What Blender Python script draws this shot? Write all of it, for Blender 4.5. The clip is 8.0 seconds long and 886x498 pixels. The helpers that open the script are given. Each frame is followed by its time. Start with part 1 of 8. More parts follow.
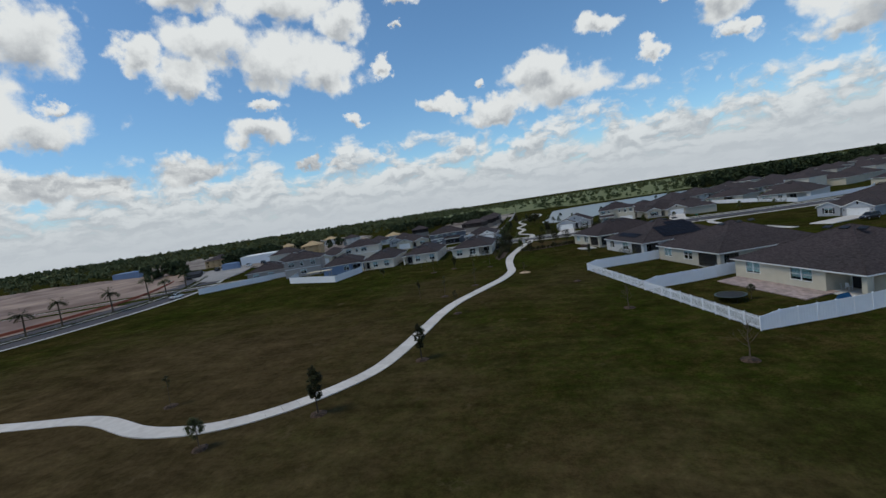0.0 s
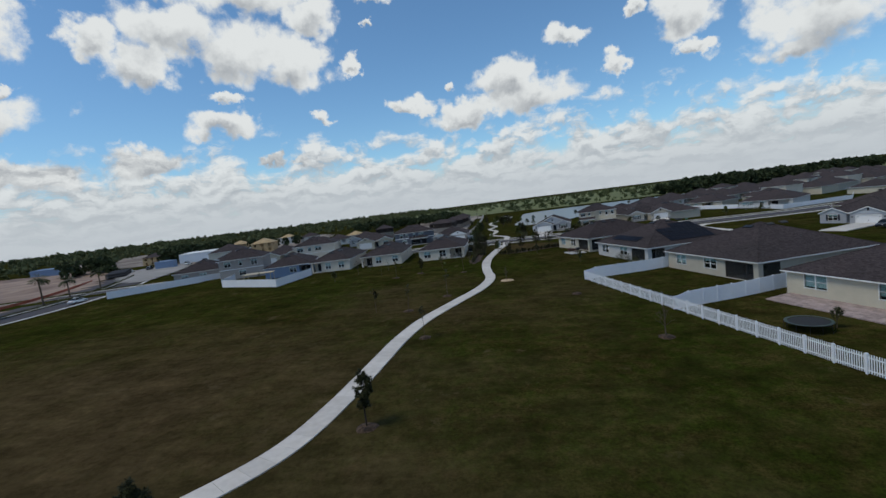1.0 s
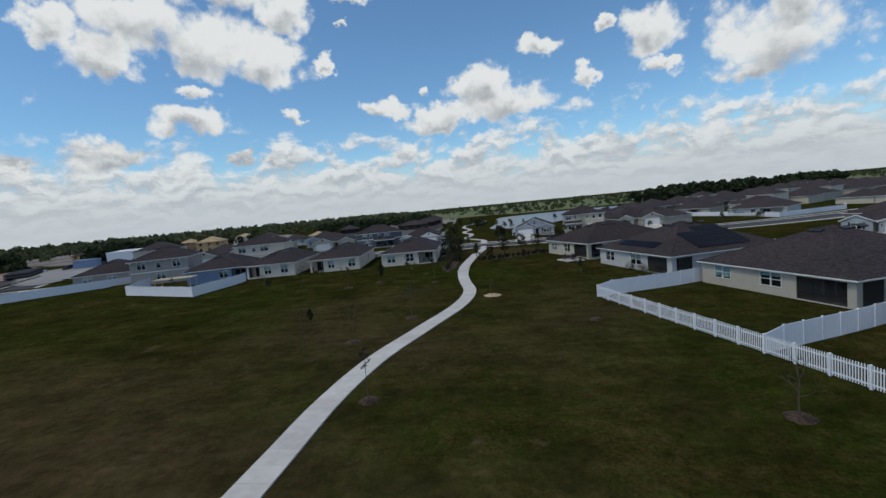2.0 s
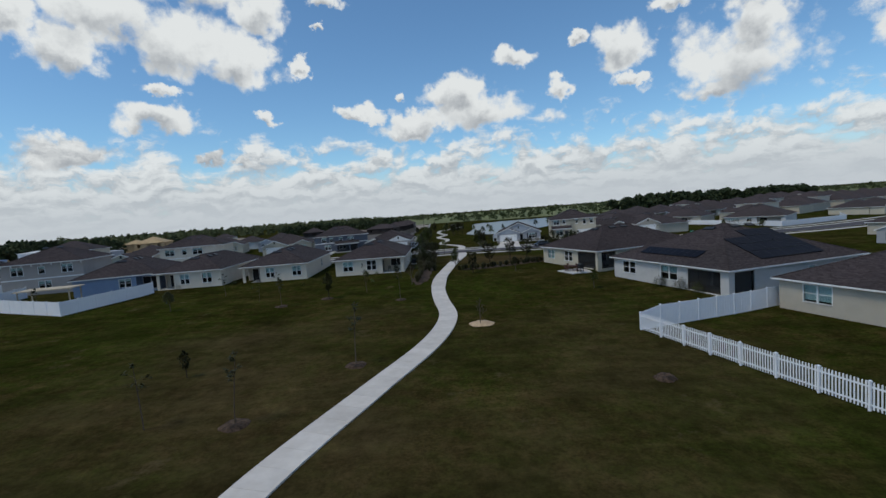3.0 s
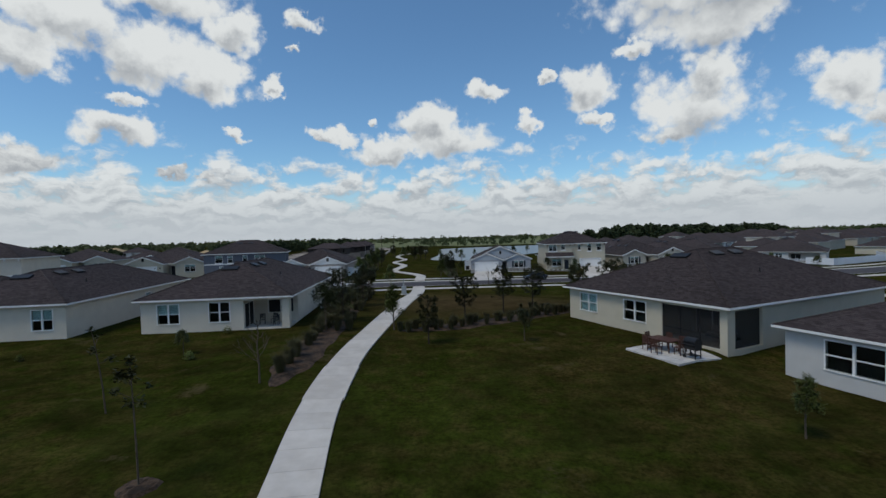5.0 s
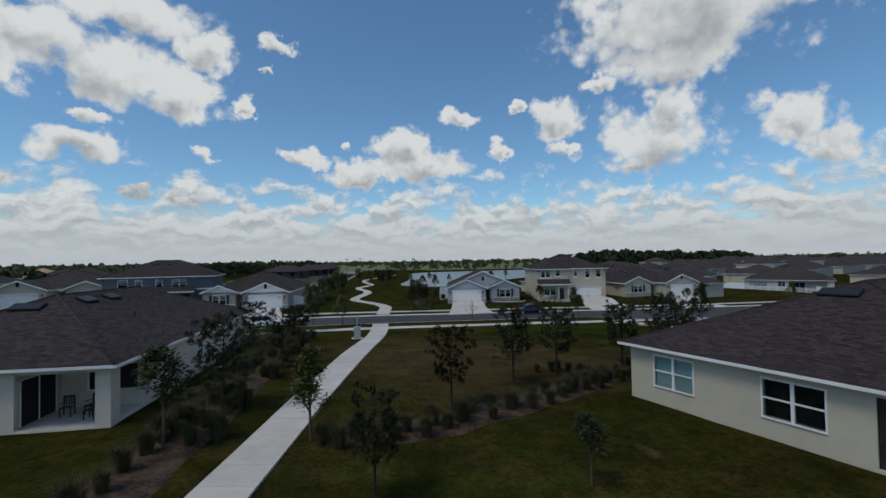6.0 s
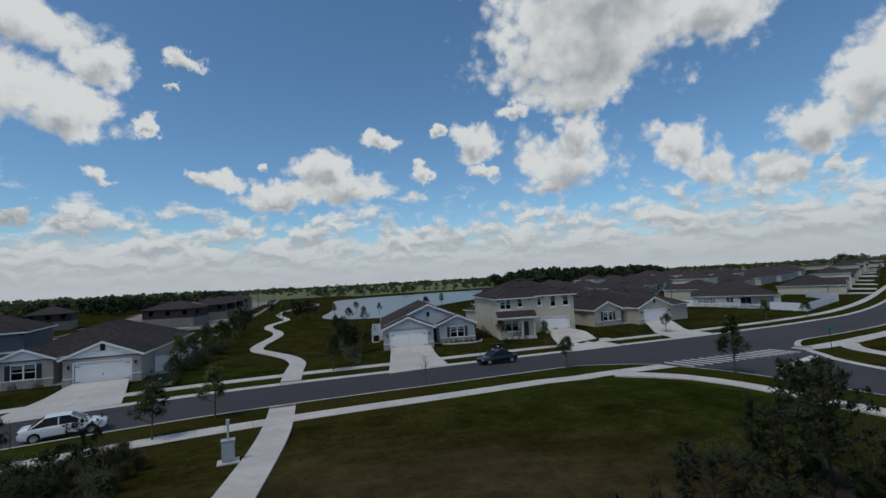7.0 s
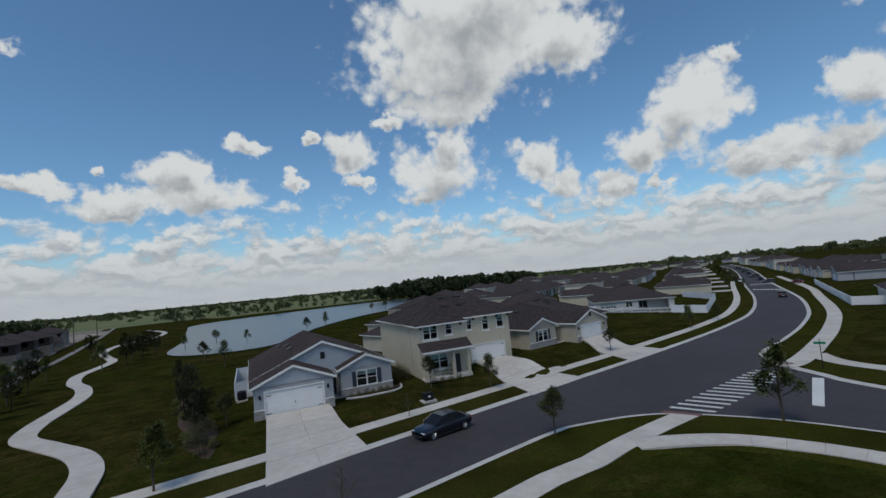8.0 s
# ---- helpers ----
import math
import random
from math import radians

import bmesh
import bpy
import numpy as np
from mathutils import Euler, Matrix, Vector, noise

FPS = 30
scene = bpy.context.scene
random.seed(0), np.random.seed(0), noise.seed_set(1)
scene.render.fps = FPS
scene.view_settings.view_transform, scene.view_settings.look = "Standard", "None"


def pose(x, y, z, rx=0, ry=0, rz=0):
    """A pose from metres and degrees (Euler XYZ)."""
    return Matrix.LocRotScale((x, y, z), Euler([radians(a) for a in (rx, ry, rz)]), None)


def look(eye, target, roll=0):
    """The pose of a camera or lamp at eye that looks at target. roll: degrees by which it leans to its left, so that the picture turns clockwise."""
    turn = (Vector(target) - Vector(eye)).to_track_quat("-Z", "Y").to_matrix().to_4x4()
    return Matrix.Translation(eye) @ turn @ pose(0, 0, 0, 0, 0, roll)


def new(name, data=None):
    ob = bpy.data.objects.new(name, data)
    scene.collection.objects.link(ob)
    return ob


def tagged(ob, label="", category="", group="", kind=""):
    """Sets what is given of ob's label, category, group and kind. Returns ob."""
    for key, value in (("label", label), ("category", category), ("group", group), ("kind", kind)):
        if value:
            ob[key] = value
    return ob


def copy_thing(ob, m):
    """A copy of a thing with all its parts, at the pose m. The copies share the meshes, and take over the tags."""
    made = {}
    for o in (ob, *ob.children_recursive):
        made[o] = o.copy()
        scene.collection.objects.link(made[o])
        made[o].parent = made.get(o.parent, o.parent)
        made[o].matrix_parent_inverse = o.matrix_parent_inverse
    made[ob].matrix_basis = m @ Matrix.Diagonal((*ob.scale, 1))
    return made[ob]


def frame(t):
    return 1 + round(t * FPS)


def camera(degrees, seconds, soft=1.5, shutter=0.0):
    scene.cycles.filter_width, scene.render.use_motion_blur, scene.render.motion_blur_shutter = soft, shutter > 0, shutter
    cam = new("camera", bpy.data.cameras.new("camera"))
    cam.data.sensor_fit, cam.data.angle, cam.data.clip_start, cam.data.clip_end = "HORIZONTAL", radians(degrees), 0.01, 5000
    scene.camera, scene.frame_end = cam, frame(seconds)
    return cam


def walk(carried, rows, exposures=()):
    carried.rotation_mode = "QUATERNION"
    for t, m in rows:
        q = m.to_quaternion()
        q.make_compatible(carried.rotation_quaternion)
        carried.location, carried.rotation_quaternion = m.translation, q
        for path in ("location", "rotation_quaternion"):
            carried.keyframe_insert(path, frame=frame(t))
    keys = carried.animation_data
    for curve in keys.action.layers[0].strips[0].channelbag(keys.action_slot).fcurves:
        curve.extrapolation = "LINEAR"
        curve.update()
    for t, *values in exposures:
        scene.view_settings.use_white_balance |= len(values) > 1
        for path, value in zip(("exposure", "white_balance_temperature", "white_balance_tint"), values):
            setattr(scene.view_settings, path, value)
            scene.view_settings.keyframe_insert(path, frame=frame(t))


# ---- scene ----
cam = camera(90.1, 8.0)
PATH = [
    (0, (4.353, 3.223, 16.961), (3.954, 5.175, 16.784), -8.7),
    (0.5, (2.133, 12.268, 16.019), (1.817, 14.234, 15.831), -7.7),
    (1, (0.734, 22.037, 15.019), (0.486, 24.013, 14.83), -7.0),
    (1.5, (-0.304, 32.415, 13.98), (-0.486, 34.398, 13.791), -6.2),
    (3, (-1.608, 62.167, 10.932), (-1.603, 64.161, 10.768), -4.2),
    (3.5, (-1.245, 72.431, 10.19), (-1.189, 74.424, 10.039), -3.7),
    (4, (-0.432, 82.624, 9.307), (-0.335, 84.617, 9.18), -3.1),
    (5.5, (2.796, 111.613, 8.149), (2.999, 113.603, 8.145), -0.9),
    (6, (3.387, 120.171, 8.036), (3.678, 122.149, 8.088), -1.0),
    (6.5, (4.32, 129.111, 8.694), (4.74, 131.064, 8.799), -1.8),
    (7, (5.143, 138.917, 9.481), (5.763, 140.813, 9.618), -3.1),
    (7.5, (6.081, 149.213, 10.228), (6.946, 151.01, 10.373), -4.5),
    (8, (8.576, 157.36, 10.86), (9.69, 159.015, 11.002), -5.5),
]
walk(cam, [(t, look(eye, target, roll)) for t, eye, target, roll in PATH], exposures=[(0, -0.08, 6300, 7), (4.0, -0.05, 6300, 7), (5.5, -0.18, 6300, 7), (7.0, -0.30, 6300, 7), (8.0, -0.28, 6300, 7)])

# ---------------------------------------------------------------- sky and sun
SUN_AZ, SUN_EL = 240.0, 60.0          # degrees, clockwise from +y, and up
world = bpy.data.worlds.new("sky")
scene.world = world
world.use_nodes = True
wn, wl = world.node_tree.nodes, world.node_tree.links
wn.clear()


def wmath(op, a, b=None, c=None, clamp=False):
    n = wn.new("ShaderNodeMath")
    n.operation, n.use_clamp = op, clamp
    for i, v in enumerate((a, b, c)):
        if v is None:
            continue
        if isinstance(v, (int, float)):
            n.inputs[i].default_value = v
        else:
            wl.new(v, n.inputs[i])
    return n.outputs[0]


def wnoise(vec, scale, detail, rough=0.55):
    n = wn.new("ShaderNodeTexNoise")
    n.inputs["Scale"].default_value, n.inputs["Detail"].default_value, n.inputs["Roughness"].default_value = scale, detail, rough
    wl.new(vec, n.inputs["Vector"])
    return n.outputs["Fac"]


def wrange(v, a, b, c=0.0, d=1.0):
    n = wn.new("ShaderNodeMapRange")
    n.interpolation_type = "SMOOTHSTEP"
    for i, k in enumerate((a, b, c, d)):
        n.inputs[1 + i].default_value = k
    wl.new(v, n.inputs[0])
    return n.outputs[0]


sky = wn.new("ShaderNodeTexSky")
sky.sky_type, sky.sun_disc = "NISHITA", False
sky.sun_elevation, sky.sun_rotation = radians(SUN_EL), radians(SUN_AZ)
sky.air_density, sky.dust_density, sky.ozone_density = 1.0, 0.3, 1.4
coord = wn.new("ShaderNodeTexCoord")
sep = wn.new("ShaderNodeSeparateXYZ")
wl.new(coord.outputs["Generated"], sep.inputs[0])
dx, dy, dz = sep.outputs
az = wmath("MULTIPLY", wmath("ARCTAN2", dx, dy), 180 / math.pi)
el = wmath("MULTIPLY", wmath("ARCSINE", dz), 180 / math.pi)
# clouds: heaps at their bearings (degrees), broken up by noise, and a far layer near the horizon
ae = wn.new("ShaderNodeCombineXYZ")
wl.new(az, ae.inputs[0])
wl.new(el, ae.inputs[1])


def wvec(op, a, b=None):
    n = wn.new("ShaderNodeVectorMath")
    n.operation = op
    for i, v in enumerate((a, b)):
        if v is None:
            continue
        if isinstance(v, tuple):
            n.inputs[i].default_value = v
        else:
            wl.new(v, n.inputs[i])
    return n.outputs["Value"] if op == "LENGTH" else n.outputs[0]


def wcolour(vec, scale, detail, rough):
    n = wn.new("ShaderNodeTexNoise")
    n.inputs["Scale"].default_value, n.inputs["Detail"].default_value, n.inputs["Roughness"].default_value = scale, detail, rough
    wl.new(vec, n.inputs["Vector"])
    return n.outputs["Color"]


warp1 = wvec("MULTIPLY", wvec("SUBTRACT", wcolour(coord.outputs["Generated"], 8.0, 3, 0.5), (0.5, 0.5, 0.5)), (7.0, 5.0, 0.0))
warp2 = wvec("MULTIPLY", wvec("SUBTRACT", wcolour(coord.outputs["Generated"], 30.0, 6, 0.62), (0.5, 0.5, 0.5)), (4.4, 3.4, 0.0))
spot = wvec("ADD", wvec("ADD", ae.outputs[0], warp1), warp2)
heap = [None, None]


def puff(a, e, w, h):
    """One heap of cloud at bearing a and height e, w and h wide; keeps the nearest, and the same seen from below."""
    v = wvec("MULTIPLY", wvec("SUBTRACT", spot, (a, e, 0.0)), (1 / (w * 1.34), 1 / (h * 1.42), 0.0))
    for k, u in enumerate((v, wvec("ADD", v, (0.10, 0.50, 0.0)))):
        d = wvec("LENGTH", u)
        heap[k] = d if heap[k] is None else wmath("SMOOTH_MIN", heap[k], d, 0.16)


# the large heap ahead and the towers to the north-east
puff(39.3, 28.4, 12.6, 6.0), puff(36.9, 22.0, 5.4, 2.5), puff(52.2, 26.6, 6.8, 2.9), puff(42.1, 32.5, 14.0, 4.4)
puff(34.4, 13.6, 6.0, 3.6), puff(36.1, 17.0, 3.7, 2.1), puff(31.0, 11.0, 3.4, 1.5), puff(46.8, 13.9, 3.1, 2.3), puff(49.6, 10.6, 2.9, 1.7)
puff(64.6, 16.5, 3.7, 3.9), puff(60.3, 13.1, 3.3, 2.3), puff(56.1, 9.6, 2.9, 1.6), puff(68.7, 20.9, 1.5, 1.2), puff(61.6, 9.0, 1.4, 0.6)
puff(70.3, 9.9, 5.0, 2.1), puff(77.0, 9.2, 4.0, 2.2), puff(79.0, 14.6, 2.8, 2.1), puff(88, 16, 7, 4), puff(84, 25, 6, 3)
# small heaps straight on
puff(23.1, 17.5, 3.1, 1.9), puff(24.3, 13.9, 1.7, 0.8), puff(18.5, 18.4, 1.0, 0.6), puff(10.7, 17.2, 2.3, 1.0), puff(15.8, 13.4, 1.7, 0.8)
puff(3.0, 14.0, 3.5, 1.8), puff(5.8, 12.3, 5.4, 1.8), puff(-2.0, 11.2, 4.2, 1.4), puff(-8.8, 12.9, 1.9, 0.8), puff(-4.0, 14.8, 1.1, 0.5)
# the broad bank to the north-west
puff(-34.6, 21.4, 5.4, 2.2), puff(-27.9, 20.1, 5.6, 2.6), puff(-21.9, 18.5, 4.2, 2.2), puff(-37.9, 17.9, 3.1, 1.8), puff(-20.2, 23.2, 3.4, 1.6), puff(-27.0, 25.5, 6.0, 2.2), puff(-36.0, 26.5, 5.0, 1.8), puff(-42.0, 20.0, 2.3, 1.6)
puff(-31.6, 12.0, 3.4, 1.4), puff(-30.1, 15.2, 1.7, 0.6), puff(-19.8, 12.6, 1.1, 0.7), puff(-14.6, 18.3, 1.1, 0.8), puff(-11.9, 21.7, 0.9, 0.4), puff(-11.6, 24.7, 2.0, 0.8), puff(-26.7, 8.5, 2.1, 0.7), puff(-22.4, 7.9, 2.0, 0.6)
puff(-38.5, 8.6, 4.2, 1.4), puff(-50.3, 7.8, 6.6, 1.6), puff(-50.2, 21.5, 3.4, 3.4), puff(-49.7, 15.7, 1.7, 0.7), puff(-51.3, 13.3, 5.4, 1.7), puff(-60, 17, 6, 4), puff(29.2, 20.9, 2.0, 0.8)
# more of the same kind of sky behind
puff(120, 24, 12, 6), puff(160, 35, 14, 7), puff(-150, 30, 14, 6), puff(-110, 22, 12, 6), puff(178, 18, 9, 4), puff(-90, 38, 12, 5)


def billow(scale):
    """Rounded bulges, as on a heap cloud's flank."""
    n = wn.new("ShaderNodeTexVoronoi")
    n.feature = "SMOOTH_F1"
    n.inputs["Scale"].default_value, n.inputs["Smoothness"].default_value = scale, 0.35
    wl.new(wvec("ADD", coord.outputs["Generated"], wvec("MULTIPLY", wvec("SUBTRACT", wcolour(coord.outputs["Generated"], scale * 1.3, 3, 0.5), (0.5, 0.5, 0.5)), (0.9 / scale, 0.9 / scale, 0.9 / scale))), n.inputs["Vector"])
    return wmath("SUBTRACT", 0.42, n.outputs["Distance"])


bulge = wmath("ADD", wmath("MULTIPLY", billow(15.0), 0.48), wmath("MULTIPLY", billow(40.0), 0.34))
grain = wmath("SUBTRACT", wnoise(coord.outputs["Generated"], 18.0, 12, 0.68), 0.5)
dens = wmath("ADD", wmath("SUBTRACT", 1.0, heap[0]), wmath("ADD", bulge, wmath("MULTIPLY", grain, 0.85)))
above = wmath("ADD", wmath("SUBTRACT", 1.0, heap[1]), wmath("ADD", wmath("MULTIPLY", bulge, -0.55), wmath("MULTIPLY", grain, 0.55)))
# the far layer: flat heaps in rows, closer together and hazier towards the horizon
lw = wvec("MULTIPLY", wvec("SUBTRACT", wcolour(coord.outputs["Generated"], 14.0, 4, 0.6), (0.5, 0.5, 0.5)), (5.0, 2.6, 0.0))
lae = wn.new("ShaderNodeSeparateXYZ")
wl.new(wvec("ADD", ae.outputs[0], lw), lae.inputs[0])
laz, lel = lae.outputs[0], wmath("MAXIMUM", lae.outputs[1], 0.0)
low, lower = wn.new("ShaderNodeCombineXYZ"), wn.new("ShaderNodeCombineXYZ")
for c_, k_ in ((low, 2.2), (lower, 2.9)):
    wl.new(wmath("MULTIPLY", laz, 0.20), c_.inputs[0])
    wl.new(wmath("MULTIPLY", wmath("LOGARITHM", wmath("ADD", lel, k_), math.e), 3.6), c_.inputs[1])
band = wnoise(low.outputs[0], 1.0, 8, 0.60)
bandc = wmath("ADD", wmath("ADD", wmath("SUBTRACT", band, 0.5), wmath("MULTIPLY", bulge, 0.30)), wmath("MULTIPLY", wmath("SUBTRACT", 10.2, el), 0.036))
bandl = wmath("SUBTRACT", wmath("SUBTRACT", wnoise(lower.outputs[0], 1.0, 8, 0.60), band), wmath("MULTIPLY", bulge, 0.30))
cover = wmath("MAXIMUM", wrange(dens, -0.04, 0.40), wmath("MULTIPLY", wrange(bandc, -0.02, 0.17), 0.95))
shade = wmath("MAXIMUM", wrange(above, 0.36, 1.15), wmath("MULTIPLY", wmath("MULTIPLY", wrange(bandl, -0.10, 0.18), wrange(el, 13.0, 8.0)), wrange(el, 0.0, 5.0, 0.55, 0.90)))
mixc = wn.new("ShaderNodeMix")
mixc.data_type = "RGBA"
mixc.inputs[6].default_value = (8.0, 8.0, 7.9, 1)
mixc.inputs[7].default_value = (4.0, 4.15, 4.4, 1)
wl.new(shade, mixc.inputs[0])
mixs = wn.new("ShaderNodeMix")
mixs.data_type = "RGBA"
wl.new(cover, mixs.inputs[0])
tint = wn.new("ShaderNodeMix")
tint.data_type, tint.blend_type = "RGBA", "MULTIPLY"
tint.inputs[0].default_value = 1.0
tint.inputs[7].default_value = (0.91, 1.17, 1.31, 1)
wl.new(sky.outputs[0], tint.inputs[6])
wl.new(tint.outputs[2], mixs.inputs[6])
wl.new(mixc.outputs[2], mixs.inputs[7])
# haze over the lowest few degrees
haze = wn.new("ShaderNodeMix")
haze.data_type = "RGBA"
haze.inputs[7].default_value = (5.2, 5.5, 5.9, 1)
wl.new(wrange(el, 7.5, 0.5, 0.0, 0.84), haze.inputs[0])
wl.new(mixs.outputs[2], haze.inputs[6])
back = wn.new("ShaderNodeBackground")
back.inputs["Strength"].default_value = 0.1
wl.new(haze.outputs[2], back.inputs[0])
wout = wn.new("ShaderNodeOutputWorld")
wl.new(back.outputs[0], wout.inputs[0])

sun = new("sun", bpy.data.lights.new("sun", "SUN"))
sun.data.energy, sun.data.angle, sun.data.color = 1.6, radians(20), (1.0, 0.88, 0.70)
sun.matrix_world = look((60 * math.sin(radians(SUN_AZ)), 60 * math.cos(radians(SUN_AZ)), 60 * math.tan(radians(SUN_EL))), (0, 0, 0))

# ---------------------------------------------------------------- materials
MATS = {}


def material(name, colour, colour2=None, rough=0.8, metal=0.0, scale=3.0, big=0.15, bump=0.0, bump_scale=40.0, spec=0.3, contrast=(0.35, 0.65), jitter=0.0):
    """Two colours mixed by fine and by broad noise, with a fine relief. jitter: how much alike pieces differ."""
    if name in MATS:
        return MATS[name]
    m = bpy.data.materials.new(name)
    m.use_nodes = True
    n, l = m.node_tree.nodes, m.node_tree.links
    p = n["Principled BSDF"]
    p.inputs["Roughness"].default_value, p.inputs["Metallic"].default_value = rough, metal
    p.inputs["Specular IOR Level"].default_value = spec
    colour2 = colour2 or tuple(c * 0.8 for c in colour)
    co = n.new("ShaderNodeTexCoord")
    a, b = n.new("ShaderNodeTexNoise"), n.new("ShaderNodeTexNoise")
    for t, s, d in ((a, scale, 6), (b, big, 4)):
        t.inputs["Scale"].default_value, t.inputs["Detail"].default_value = s, d
        l.new(co.outputs["Object"], t.inputs["Vector"])
    add = n.new("ShaderNodeMath")
    add.operation = "ADD"
    l.new(a.outputs["Fac"], add.inputs[0])
    l.new(b.outputs["Fac"], add.inputs[1])
    r = n.new("ShaderNodeMapRange")
    r.inputs[1].default_value, r.inputs[2].default_value = 2 * contrast[0], 2 * contrast[1]
    l.new(add.outputs[0], r.inputs[0])
    mix = n.new("ShaderNodeMix")
    mix.data_type = "RGBA"
    mix.inputs[6].default_value, mix.inputs[7].default_value = (*colour, 1), (*colour2, 1)
    l.new(r.outputs[0], mix.inputs[0])
    out = mix.outputs[2]
    if jitter:
        oi = n.new("ShaderNodeObjectInfo")
        hs = n.new("ShaderNodeHueSaturation")
        vr = n.new("ShaderNodeMapRange")
        vr.inputs[3].default_value, vr.inputs[4].default_value = 1 - jitter, 1 + jitter
        l.new(oi.outputs["Random"], vr.inputs[0])
        l.new(vr.outputs[0], hs.inputs["Value"])
        l.new(out, hs.inputs["Color"])
        out = hs.outputs[0]
    l.new(out, p.inputs["Base Color"])
    if bump:
        bt, bu = n.new("ShaderNodeTexNoise"), n.new("ShaderNodeBump")
        bt.inputs["Scale"].default_value, bt.inputs["Detail"].default_value = bump_scale, 4
        bu.inputs["Strength"].default_value, bu.inputs["Distance"].default_value = bump, 0.02
        l.new(co.outputs["Object"], bt.inputs["Vector"])
        l.new(bt.outputs["Fac"], bu.inputs["Height"])
        l.new(bu.outputs[0], p.inputs["Normal"])
    MATS[name] = m
    return m


def grass_material(name, green, brown, dark):
    """Mown turf: green, worn brown and dark patches at several sizes."""
    m = material(name, green, brown, rough=1.0, scale=0.9, big=0.045, bump=0.8, bump_scale=9.0, spec=0.0, contrast=(0.42, 0.60))
    n, l = m.node_tree.nodes, m.node_tree.links
    p = n["Principled BSDF"]
    first = p.inputs["Base Color"].links[0].from_socket
    co = n.new("ShaderNodeTexCoord")
    fine, mid = n.new("ShaderNodeTexNoise"), n.new("ShaderNodeTexNoise")
    fine.inputs["Scale"].default_value, fine.inputs["Detail"].default_value, fine.inputs["Roughness"].default_value = 5.0, 8, 0.75
    mid.inputs["Scale"].default_value, mid.inputs["Detail"].default_value = 0.22, 6
    for t in (fine, mid):
        l.new(co.outputs["Object"], t.inputs["Vector"])
    r1, r2 = n.new("ShaderNodeMapRange"), n.new("ShaderNodeMapRange")
    r1.inputs[1].default_value, r1.inputs[2].default_value, r1.inputs[3].default_value, r1.inputs[4].default_value = 0.42, 0.62, 0.0, 0.80
    r2.inputs[1].default_value, r2.inputs[2].default_value, r2.inputs[3].default_value, r2.inputs[4].default_value = 0.45, 0.62, 0.0, 0.65
    l.new(fine.outputs["Fac"], r1.inputs[0])
    l.new(mid.outputs["Fac"], r2.inputs[0])
    cur = first
    for r in (r1, r2):
        x = n.new("ShaderNodeMix")
        x.data_type = "RGBA"
        x.inputs[7].default_value = (*dark, 1)
        l.new(r.outputs[0], x.inputs[0])
        l.new(cur, x.inputs[6])
        cur = x.outputs[2]
    l.new(cur, p.inputs["Base Color"])
    return m


def glass_material(name, tint=(0.75, 0.85, 0.85)):
    m = bpy.data.materials.new(name)
    m.use_nodes = True
    p = m.node_tree.nodes["Principled BSDF"]
    p.inputs["Base Color"].default_value = (*tint, 1)
    p.inputs["Roughness"].default_value, p.inputs["Transmission Weight"].default_value, p.inputs["IOR"].default_value = 0.02, 1.0, 1.3
    return m


def shingle_material(name, c1, c2):
    m = material(name, c1, c2, rough=0.9, scale=7.0, big=0.12, bump=0.5, bump_scale=60, spec=0.06, contrast=(0.38, 0.62))
    n, l = m.node_tree.nodes, m.node_tree.links
    p = n["Principled BSDF"]
    base = p.inputs["Base Color"].links[0].from_socket
    # tabs of differing tone
    co = n.new("ShaderNodeTexCoord")
    mp = n.new("ShaderNodeMapping")
    mp.inputs["Scale"].default_value = (3.2, 3.2, 14.0)
    vo = n.new("ShaderNodeTexVoronoi")
    vo.inputs["Scale"].default_value = 1.0
    l.new(co.outputs["Object"], mp.inputs["Vector"])
    l.new(mp.outputs[0], vo.inputs["Vector"])
    sp = n.new("ShaderNodeSeparateColor")
    l.new(vo.outputs["Color"], sp.inputs[0])
    r = n.new("ShaderNodeMapRange")
    r.inputs[3].default_value, r.inputs[4].default_value = 0.7, 1.3
    l.new(sp.outputs[0], r.inputs[0])
    hs = n.new("ShaderNodeHueSaturation")
    l.new(r.outputs[0], hs.inputs["Value"])
    l.new(base, hs.inputs["Color"])
    l.new(hs.outputs[0], p.inputs["Base Color"])
    return m


GRASS = grass_material("turf", (0.029, 0.038, 0.006), (0.056, 0.042, 0.014), (0.014, 0.016, 0.004))
